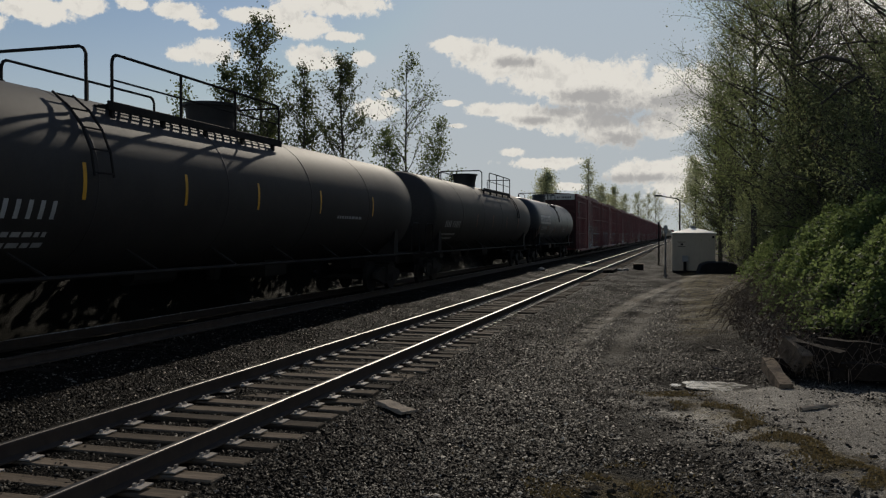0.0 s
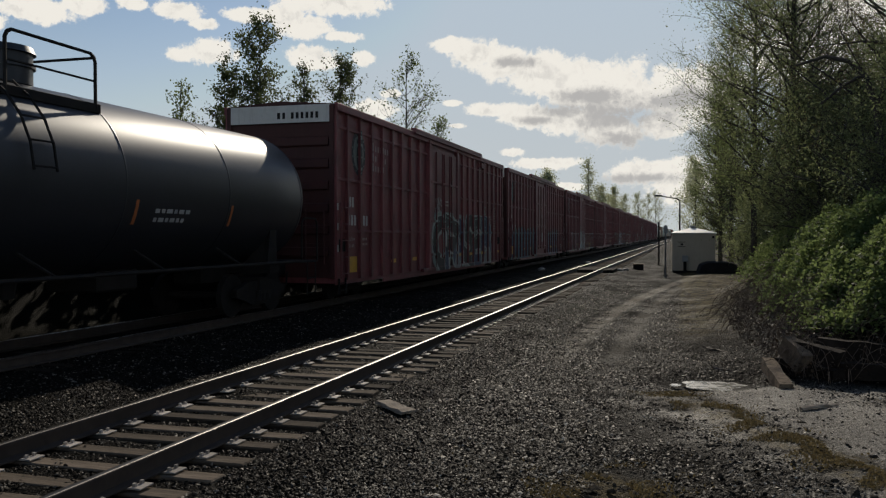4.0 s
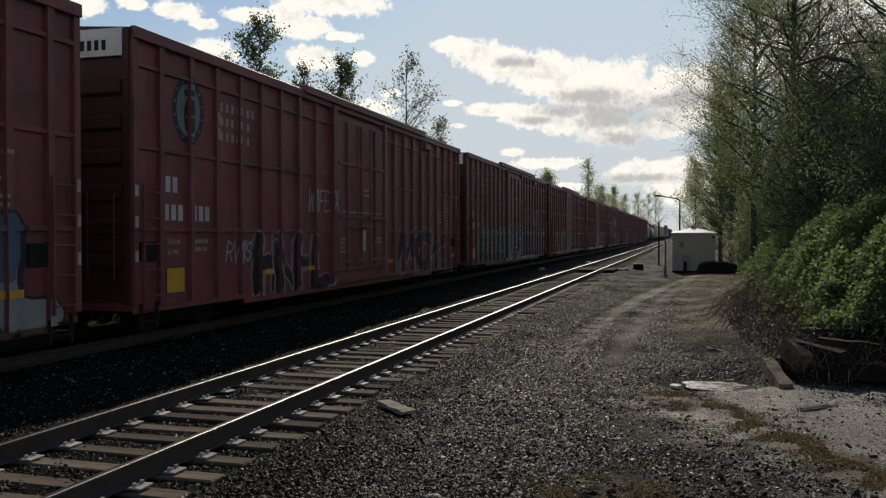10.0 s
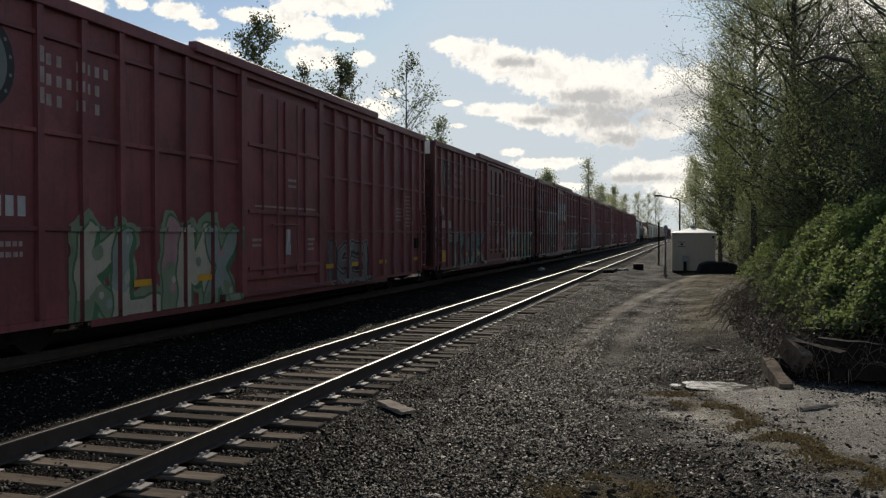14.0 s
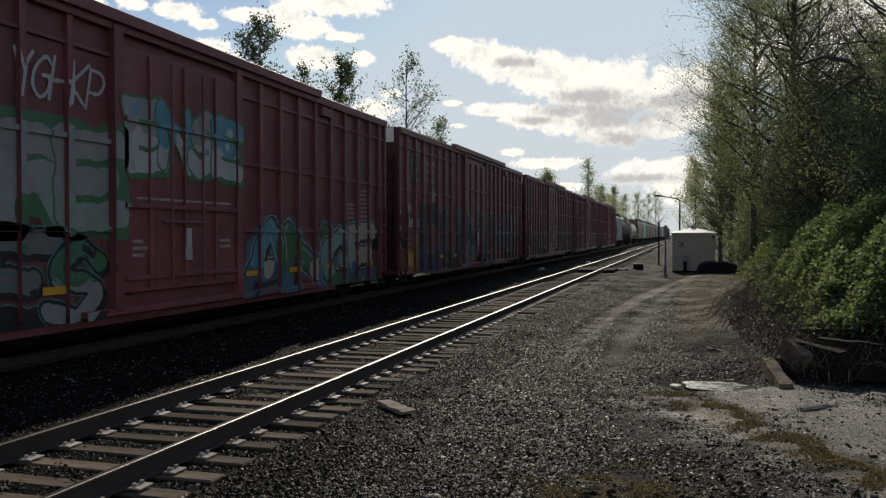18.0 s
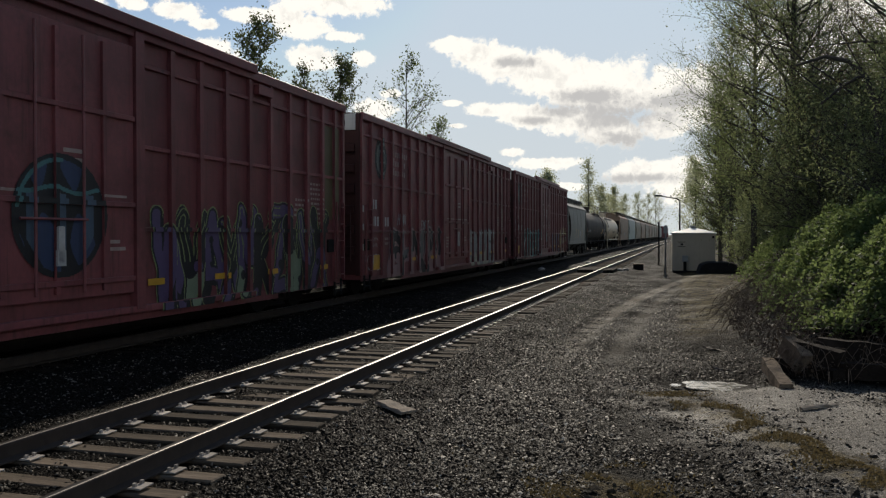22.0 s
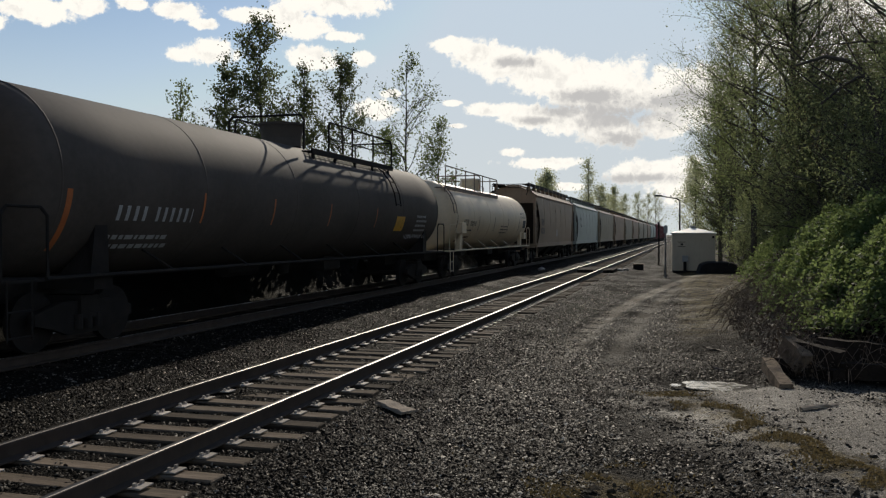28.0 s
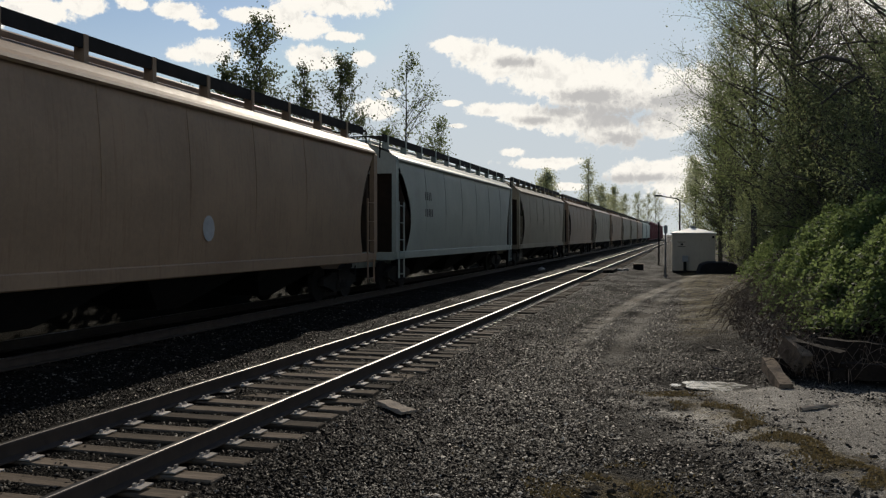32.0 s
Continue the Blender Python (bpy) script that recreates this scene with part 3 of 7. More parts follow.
tree("birch_tree", "low young birch in light spring leaf behind the tracks", -17.0, 47.0, 6.8, 2.6, 0.07, 2600, 0.14, LEAF_SPRING, 18, 0.1, 1.1, 26)
tree("poplar_tree", "low young poplar in spring leaf behind the tracks", -22.5, 43.0, 6.9, 3.2, 0.08, 4200, 0.15, LEAF_POPLAR, 19, 0.1, 0.9, 26)

ARCH_TRUNK = ((5.15, 1.9), (5.01, 3.8), (4.85, 5.33), (4.61, 6.09), (4.19, 6.6), (3.63, 6.78), (2.9, 6.62))
ARCH_TOP = ((4.85, 5.2), (5.15, 6.4), (5.5, 8.0))
ARCH_TWIG = ((4.5, 6.2), (4.06, 5.97), (3.5, 5.5))
WOOD = "tall leafy roadside tree with thin bare upper twigs"
for x, y, h, sp, n, sd, mt in ((3.7, 33.0, 15.5, 4.8, 42000, 31, LEAF_DARK), (6.3, 27.5, 15.0, 4.6, 30000, 32, LEAF_RUSSET), (8.2, 24.0, 14.5, 4.4, 18000, 33, LEAF_DARK),
                               (3.1, 42.0, 15.5, 4.8, 38000, 34, LEAF_SPRING), (7.8, 35.0, 16.5, 5.0, 22000, 35, LEAF_RUSSET), (2.8, 56.0, 15.5, 4.0, 22000, 36, LEAF_SPRING), (2.3, 60.0, 9.0, 2.6, 13000, 40, LEAF_SPRING),
                               (2.7, 70.0, 14.0, 4.0, 16000, 37, LEAF_SPRING), (9.4, 30.0, 16.0, 5.2, 9000, 38, LEAF_DARK), (6.6, 48.0, 15.0, 5.2, 20000, 39, LEAF_DARK)):
    tree("woodland_tree", WOOD, x, y, h, sp, 0.15, int(n * 1.35), 0.047 if y < 31 else 0.056, mt, sd, 0.06 if y < 40 else 0.22, 0.75, 100, tuft=0.3, group="trees on the bank", thin=0.75)
arched = thing("leaning_tree", "dark leaning tree with a long arched bare bough", "tree", "trees on the bank", "", pose(5.1, 25.0, ground_z(5.1, 25.0) - 0.2))
bough = Shape()
for pts, r0 in ((ARCH_TRUNK, 0.1), (ARCH_TOP, 0.06), (ARCH_TWIG, 0.03)):
    for i, (a, b) in enumerate(zip(pts, pts[1:])):
        k0, k1 = 1 - i / len(pts), 1 - (i + 1) / len(pts)
        bough.rod((a[0] - 5.1, 0.3 * math.sin(a[0]), a[1] - 1.9), (b[0] - 5.1, 0.3 * math.sin(b[0]), b[1] - 1.9), r0 * k0 + 0.02, r0 * k1 + 0.02, 8, 0, False)
part("trunk", bough, BARK, arched, "dark trunk bent over into an arched bough")
SHRUB = "dense green shrub under the trees on the bank"
for x, y, h, sp, n, sd in ((5.4, 23.0, 4.6, 2.8, 15000, 71), (7.6, 21.0, 5.0, 3.2, 3000, 72), (4.2, 30.0, 4.6, 2.8, 14000, 73), (4.6, 37.0, 4.8, 2.8, 13000, 74), (5.3, 45.5, 5.2, 2.8, 12000, 75),
                           (4.3, 56.5, 5.5, 2.8, 12000, 76), (4.0, 62.0, 6.0, 3.2, 12000, 77), (3.7, 49.5, 3.6, 1.7, 7000, 83), (4.1, 43.0, 4.2, 2.2, 9000, 84), (6.0, 30.0, 6.5, 3.6, 14000, 78), (5.6, 40.0, 6.5, 3.8, 12000, 79), (8.0, 25.0, 6.5, 3.8, 5000, 80), (6.3, 33.0, 5.4, 3.6, 14000, 85), (5.2, 27.0, 4.2, 2.8, 11000, 86), (4.6, 36.0, 5.4, 3.0, 12000, 87),
                           (4.2, 82.0, 7.0, 4.0, 8000, 81), (4.2, 100.0, 8.0, 4.5, 7000, 82)):
    tree("shrub", SHRUB, x, y, h, sp, 0.07, int(n * 1.5), 0.054 if y < 32 else 0.07, LEAF_DARK, sd, 0.03, 0.5, 44, tuft=0.4, group="shrubs on the bank")
WEED = "scrub added on the bank behind the tracks, shade in its near-black colour"
# two scrub rows added to darken the view under and between the cars
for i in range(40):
    tree("scrub_bush", WEED, -13.7 - 1.0 * ((i * 7) % 5) / 4, 3.0 + i * 2.2, 2.0 + 0.35 * ((i * 3) % 4), 1.9, 0.03, 1900, 0.24, LEAF_SCRUB_SHADED, 300 + i, 0.02, 0.35, 10, tuft=0.36, group="scrub behind the tracks")
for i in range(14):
    tree("scrub_bush", WEED, -16.0 - 1.2 * ((i * 3) % 4) / 3, 4.0 + i * 3.8, 2.3 + 0.3 * ((i * 5) % 3), 2.2, 0.04, 1700, 0.28, LEAF_SCRUB_SHADED, 400 + i, 0.02, 0.4, 10, tuft=0.45, group="scrub behind the tracks")

FAR = "distant tree in spring leaf beyond the train, paled for haze"
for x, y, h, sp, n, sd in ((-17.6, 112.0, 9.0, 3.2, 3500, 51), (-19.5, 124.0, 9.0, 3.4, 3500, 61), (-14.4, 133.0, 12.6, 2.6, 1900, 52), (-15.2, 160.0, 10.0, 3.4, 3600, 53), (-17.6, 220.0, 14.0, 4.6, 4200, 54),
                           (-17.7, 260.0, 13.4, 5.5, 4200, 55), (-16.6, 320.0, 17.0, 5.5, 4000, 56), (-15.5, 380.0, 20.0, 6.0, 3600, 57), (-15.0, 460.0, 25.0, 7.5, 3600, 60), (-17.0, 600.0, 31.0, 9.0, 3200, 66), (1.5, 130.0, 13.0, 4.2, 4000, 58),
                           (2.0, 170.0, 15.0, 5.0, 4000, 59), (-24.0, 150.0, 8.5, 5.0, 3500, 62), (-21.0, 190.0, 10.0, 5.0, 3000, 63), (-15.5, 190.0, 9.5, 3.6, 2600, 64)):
    tree("distant_tree", FAR, x, y, h, sp, 0.14, int(n * 1.2), 0.22, LEAF_FAR_HAZED, sd, 0.08, 1.1, 34, tuft=0.55, group="distant trees")


CANE_LEAF = leaf_material("dead_leaf", (0.03, 0.022, 0.014), (0.07, 0.048, 0.03), 0.15)

# ---------------------------------------------------------------- bramble bank
def build_brambles():
    rg = np.random.RandomState(3)
    pts, inner = [], []
    while len(pts) < 115000:
        x, y = rg.uniform(0.6, 7.5), 12.0 + rg.exponential(8.0)
        if y > 42:
            continue
        b = bank(x, y)
        if b < 0.3 + 0.45 * rg.rand():
            continue
        lump = 0.6 + 1.0 * noise.noise((x * 0.8, y * 0.8, 1.0)) + 0.55 * noise.noise((x * 2.3, y * 2.3, 5.0))
        if rg.rand() > 0.1 + 1.1 * lump:
            continue
        hgt = max(0.04, 0.75 * lump) * min(1.0, 0.25 + 0.7 * b)
        pts.append((x + rg.normal() * 0.06, y + rg.normal() * 0.06, ground_z(x, y) + hgt * (1 - 0.55 * rg.rand() ** 1.6)))
    t = thing("bramble_thicket", "thick green bramble bushes over a bank with dry canes", "bush", "", "stuff")
    o = new("foliage", leaf_mesh("foliage", pts, 0.078, LEAF_BRAMBLE, 9, 0.6))
    o.parent = t
    low = []
    while len(low) < 5000:
        x, y = rg.uniform(0.6, 5.0), 12.0 + rg.exponential(6.0)
        b = bank(x, y)
        if y < 34 and 0.02 < b < 0.8:
            low.append((x, y, ground_z(x, y) + 0.3 * rg.rand() ** 2))
    o = new("dead_leaves", leaf_mesh("dead_leaves", low, 0.05, CANE_LEAF, 10, 0.5))
    o.parent = t
    canes = Shape()
    rnd = random.Random(4)
    for k in range(2200):
        y = rnd.uniform(12.2, 26)
        x0 = rnd.uniform(0.7, 4.2)
        if bank(x0, y) < 0.02 or bank(x0, y) > 1.0:
            continue
        z = ground_z(x0, y)
        a = rnd.uniform(0, 6.28)
        ln, hg = rnd.uniform(0.3, 0.85), rnd.uniform(0.1, 0.5)
        q = None
        for i in range(6):
            f = i / 5
            p = (x0 + math.cos(a) * ln * f, y + math.sin(a) * ln * f, z + hg * 4 * f * (1 - f) * rnd.uniform(0.9, 1.1) + 0.02 - 0.2 * f * math.cos(a))
            if q:
                canes.rod(q, p, 0.0045, 0.004, 3, 0, False)
            q = p
    part("dry_canes", canes, CANE, t, "tangle of dry brown canes")


build_brambles()


# ---------------------------------------------------------------- signal shed
def build_shed():
    t = thing("equipment_shed", "small cream metal equipment shed with a pale hipped roof", "shed", "", "", pose(0.46, 52.6, ground_z(0.48, 52) - 0.02, 0, 0, 2))
    part("wall_panel", Shape().box(-1.2, 1.2, -1.2, 1.2, 0.1, 2.27), SHED_WALL, t)
    part("plinth", Shape().box(-1.16, 1.16, -1.16, 1.16, 0.0, 0.1), STEEL_DARK, t)
    r = Shape()
    e, z = 1.27, 2.31
    lo = [(-e, -e, z), (e, -e, z), (e, e, z), (-e, e, z)]
    hi = [(-0.2, -0.2, 2.58), (0.2, -0.2, 2.58), (0.2, 0.2, 2.58), (-0.2, 0.2, 2.58)]
    for i in range(4):
        j = (i + 1) % 4
        r.face((lo[i], lo[j], hi[j], hi[i]))
        r.face(((lo[i][0], lo[i][1], z - 0.06), (lo[j][0], lo[j][1], z - 0.06), lo[j], lo[i]))
    r.face(hi)
    r.face([(x, y, z - 0.06) for x, y, h in reversed(lo)])
    part("roof", r, SHED_ROOF, t, "pale metal hip roof")
    part("roof_vent", Shape().rod((0, 0, 2.56), (0, 0, 2.64), 0.12, 0.12, 12).rod((0, 0, 2.64), (0, 0, 2.73), 0.17, 0.16, 12), GALV, t)
    door = part("door", Shape().box(-0.92, -0.32, -1.225, -1.2, 0.16, 2.1, 0, 0.004), SHED_WALL, t)
    for zz in (1.76, 1.5):
        part("door_strap", Shape().box(-0.9, -0.48, -1.24, -1.225, zz - 0.015, zz + 0.015), STEEL_DARK, door)
    part("notice", Shape().box(-0.74, -0.6, -1.232, -1.225, 1.58, 1.68), STEEL_DARK, door)
    part("meter_box", Shape().box(-0.64, -0.32, -1.36, -1.228, 0.62, 0.98, 0, 0.015), GALV, t, "grey meter box")
    part("conduit", Shape().box(-0.58, -0.4, -1.33, -1.228, 0.0, 0.62, 0, 0.01), STEEL_DARK, t, "dark conduit below the meter box")
    for xx in (-1.17, -0.28, 0.28, 0.86, 1.17):
        part("seam", Shape().box(xx - 0.015, xx + 0.015, -1.212, -1.2, 0.1, 2.25), SHED_WALL, t)
    part("corner_lamp", Shape().box(1.02, 1.14, -1.28, -1.2, 1.98, 2.12, 0, 0.01), STEEL_DARK, t)


build_shed()

# ---------------------------------------------------------------- the train
# each car is built from its leading end (y = 0) backwards, rail heads at z = 0, the seen side at +x
TRAIN = []      # (thing, place of its leading end at the start)


def truck(parent, y):
    """A two-axle truck: side frames, bolster, springs and four wheels."""
    fr = Shape()
    for sx in (-1, 1):
        x0, x1 = sx * 0.98 - 0.06, sx * 0.98 + 0.06
        pts = [(-1.1, 0.42), (-0.75, 0.34), (-0.4, 0.22), (0.4, 0.22), (0.75, 0.34), (1.1, 0.42), (1.1, 0.58), (0.55, 0.72), (-0.55, 0.72), (-1.1, 0.58)]
        n = len(fr.v)
        fr.v += [(x0, y + a, b) for a, b in pts] + [(x1, y + a, b) for a, b in pts]
        k = len(pts)
        for i in range(k):
            j = (i + 1) % k
            fr.f.append((n + i, n + j, n + k + j, n + k + i))
        fr.f += [tuple(n + i for i in range(k)), tuple(n + k + i for i in reversed(range(k)))]
        for dy in (-0.22, 0.0, 0.22):
            fr.rod((sx * 1.06, y + dy, 0.3), (sx * 1.06, y + dy, 0.52), 0.07, 0.07, 8)
    fr.box(-1.1, 1.1, y - 0.2, y + 0.2, 0.45, 0.8)
    fr.m = [0] * len(fr.f)
    tr = part("truck", fr, STEEL_DARK, parent, "grimy cast steel truck frame")
    for dy in (-0.89, 0.89):
        for sx in (-1, 1):
            w = Shape().rod((sx * 0.7, y + dy, 0.45), (sx * 0.82, y + dy, 0.45), 0.45, 0.45, 20)
            part("wheel", w, STEEL_DARK, tr)
        part("axle", Shape().rod((-0.95, y + dy, 0.45), (0.95, y + dy, 0.45), 0.08, 0.08, 8), STEEL_DARK, tr)


def couplers(parent, length):
    for y0, y1 in ((-0.62, 0.4), (length - 0.4, length + 0.62)):
        s = Shape().box(-0.11, 0.11, y0 + 0.12, y1 - 0.1, 0.72, 0.94, 0, 0.02)
        ye = y0 if y0 < 0 else y1 - 0.28
        s.box(-0.19, 0.19, ye, ye + 0.28, 0.68, 0.98, 0, 0.04)
        s.path([(0.3, y0 + 0.4, 0.8), (0.34, y0 + 0.25, 0.45), (0.2, y0 + 0.1, 0.38), (0.12, y0 if y0 < 0 else y1, 0.5)], 0.025)
        part("coupler", s, STEEL_DARK, parent)


def ladder(parent, mat, x, y0, y1, z0, z1, n, name="ladder"):
    s = Shape()
    for y in (y0, y1):
        s.box(x - 0.012, x + 0.028, y - 0.02, y + 0.02, z0, z1)
    for i in range(n):
        z = z0 + 0.12 + (z1 - z0 - 0.24) * i / (n - 1)
        s.rod((x + 0.02, y0, z), (x + 0.02, y1, z), 0.014, 0.014, 5)
    return part(name, s, mat, parent)


BOX_L, BOX_W = 20.2, 1.5       # length, half width to the side sheets
BOX_SILL, BOX_EAVE = 0.47, 5.06
POSTS = (0.75, 1.66, 2.52, 3.4, 4.26, 5.14, 6.05, 6.95, 12.6, 13.5, 14.4, 15.3, 16.2, 17.1, 18.0, 18.85, 19.6)
DOOR = (7.95, 11.62)


def build_boxcar():
    t = thing("boxcar", "x", "boxcar", "boxcars of the train")
    w = BOX_W
    body = Shape().prism_y([(-w, 0.5), (w, 0.5), (w, 4.95), (-w, 4.95)], 0.06, BOX_L - 0.06)
    for sx in (-1, 1):
        a, b = sorted((sx * (w - 0.03), sx * w))
        part("side_skirt", Shape().box(a, b, 3.6, BOX_L - 3.6, 0.36, 0.5), RED, t)
    part("body", body, RED, t)
    roof = Shape()
    roof.prism_y([(-w - 0.03, 4.95), (w + 0.03, 4.95), (w + 0.03, 5.03), (0, 5.14), (-w - 0.03, 5.03)], 0, BOX_L)
    for i in range(1, 16):
        y = BOX_L * i / 16
        roof.prism_y([(-w, 5.03), (w, 5.03), (w, 5.06), (0, 5.17), (-w, 5.06)], y - 0.04, y + 0.04)
    part("roof", roof, RED_END_SHADED, t, "dark red ribbed metal roof")
    for sx in (-1, 1):
        x0 = sx * w

        def slab(s, y0, y1, z0, z1, d):
            a, b = sorted((x0, x0 + sx * d))
            s.box(a, b, y0, y1, z0, z1, 0, 0.008)
            return s
        pm = None
        for y in POSTS:
            if pm is None:
                s = Shape()
                a, b = sorted((0, sx * 0.075))
                s.box(a, b, -0.06, 0.06, 0.56, 4.94, 0, 0.012)
                pm = part("side_post", s, RED, t, at=pose(x0, y, 0))
            else:
                again(pm, t, pose(x0, y, 0))
        part("top_chord", slab(Shape(), 0, BOX_L, 4.86, 5.05, 0.1), RED, t)
        part("bottom_sill", slab(Shape(), 0.02, BOX_L - 0.02, 0.46, 0.56, 0.003), RED, t)
        for z in (4.47, 3.15, 1.82):
            s = slab(Shape(), 0.12, DOOR[0] - 0.1, z - 0.035, z + 0.035, 0.05)
            slab(s, DOOR[1] + 0.1, BOX_L - 0.12, z - 0.035, z + 0.035, 0.05)
            part("side_rail", s, RED, t)
        for y in (0.06, BOX_L - 0.06):
            part("corner_post", slab(Shape(), y - 0.06, y + 0.06, 0.62, 5.0, 0.06), RED, t)
        # plug door with its posts, rails, rods and lever
        d = Shape()
        slab(d, DOOR[0] + 0.14, DOOR[1] - 0.14, 0.82, 4.7, 0.09)
        door = part("door", d, RED, t, "wide plug door of the boxcar")
        for y in (DOOR[0], DOOR[1]):
            part("door_post", slab(Shape(), y - 0.11, y + 0.11, 0.55, 4.95, 0.13), RED, door)
        x9 = x0 + sx * 0.09
        for y in (8.75, 9.75, 10.75):
            s = Shape()
            a, b = sorted((x9, x9 + sx * 0.045))
            s.box(a, b, y - 0.04, y + 0.04, 0.9, 4.62, 0, 0.008)
            part("door_rib", s, RED, door)
        for z in (3.55, 2.2, 1.05):
            s = Shape()
            a, b = sorted((x9, x9 + sx * 0.05))
            s.box(a, b, DOOR[0] + 0.16, DOOR[1] - 0.16, z - 0.04, z + 0.04, 0, 0.008)
            part("door_rail", s, RED, door)
        for yr in (9.3, 10.25):
            part("locking_rod", Shape().rod((x9 + sx * 0.07, yr, 0.9), (x9 + sx * 0.07, yr, 4.6), 0.022, 0.022, 6), RED, door)
        part("cross_rod", Shape().rod((x9 + sx * 0.09, 9.0, 1.95), (x9 + sx * 0.09, 10.3, 1.95), 0.02, 0.02, 6), RED, door)
        a, b = sorted((x9 + sx * 0.06, x9 + sx * 0.1))
        part("door_lever", Shape().box(a, b, 9.7, 9.82, 1.35, 1.85, 0, 0.01).box(a, b, 9.68, 9.84, 1.3, 1.52), WHITE_MARK, door, "pale door lever and placard")
        part("door_track", slab(Shape(), 6.2, 15.4, 4.98, 5.16, 0.17), RED, t, "raised door track hood along the eave")
        part("lower_door_track", slab(Shape(), 7.2, 15.4, 0.5, 0.6, 0.12), RED, t)
        for yc in (15.85,):
            part("door_stop", slab(Shape(), yc - 0.3, yc + 0.3, 4.6, 4.8, 0.12), RED, t)
        xl = x0 + sx * 0.1
        ladder(t, RED, xl if sx > 0 else xl - 0.02, 0.18, 0.62, 0.62, 2.55, 5)
        ladder(t, RED, xl if sx > 0 else xl - 0.02, BOX_L - 0.62, BOX_L - 0.18, 0.62, 2.55, 5)
        ladder(t, STEEL_DARK, x0 + sx * 0.04 - 0.008, 0.2, 0.62, 0.2, 0.62, 2, "step")
        ladder(t, STEEL_DARK, x0 + sx * 0.04 - 0.008, BOX_L - 0.62, BOX_L - 0.2, 0.2, 0.62, 2, "step")
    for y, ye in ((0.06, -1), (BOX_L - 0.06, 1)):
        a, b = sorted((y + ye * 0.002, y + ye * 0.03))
        en = part("end_wall", Shape().box(-1.48, 1.48, a, b, 0.64, 4.94), RED_END_SHADED, t, "corrugated red end wall, darkened for the shade between cars")
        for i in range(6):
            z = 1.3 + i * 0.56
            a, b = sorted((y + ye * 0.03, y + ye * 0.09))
            part("end_rib", Shape().box(-1.34, 1.34, a, b, z - 0.13, z + 0.13, 0, 0.035), RED_END_SHADED, en)
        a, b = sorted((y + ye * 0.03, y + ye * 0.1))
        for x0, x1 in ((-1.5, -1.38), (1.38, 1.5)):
            part("end_post", Shape().box(x0, x1, a, b, 0.62, 5.0, 0, 0.01), RED_END_SHADED, en)
        a, b = sorted((y + ye * 0.05, y + ye * 0.108))
        part("end_panel", Shape().box(-1.38, 1.38, a, b, 4.58, 5.02), WHITE_PANEL, en, "white painted panel across the top of the end")
        part("end_lettering", number_bars(y + ye * 0.112, ye), STEEL_DARK, en)
        s = Shape()
        for z in (1.1, 1.5, 1.9, 2.3):
            s.rod((0.75, y + ye * 0.16, z), (1.25, y + ye * 0.16, z), 0.014, 0.014, 5)
        s.rod((0.75, y + ye * 0.16, 1.0), (0.75, y + ye * 0.16, 2.4), 0.02).rod((1.25, y + ye * 0.16, 1.0), (1.25, y + ye * 0.16, 2.4), 0.02)
        part("end_ladder", s, RED_END_SHADED, en)
    under = Shape().box(-0.3, 0.3, 0.3, BOX_L - 0.3, 0.6, 0.95).box(-1.3, 1.3, 6, 6.2, 0.7, 0.95).box(-1.3, 1.3, 14, 14.2, 0.7, 0.95)
    part("underframe", under, STEEL_DARK, t)
    truck(t, 2.3)
    truck(t, BOX_L - 2.3)
    couplers(t, BOX_L)
    return t


def number_bars(y, ye):
    """Marks on the white end panel: plain bars of the size of the characters."""
    s = Shape()
    x = -0.05 if ye < 0 else -0.95
    for w in (0.11, 0.1, 0, 0.1, 0.1, 0.1, 0.1, 0.1, 0.1):
        if w:
            a, b = sorted((y - 0.004, y + 0.004))
            s.box(x, x + w * 0.72, a, b, 4.68, 4.84)
        x += (w or 0.07) + 0.035
    return s


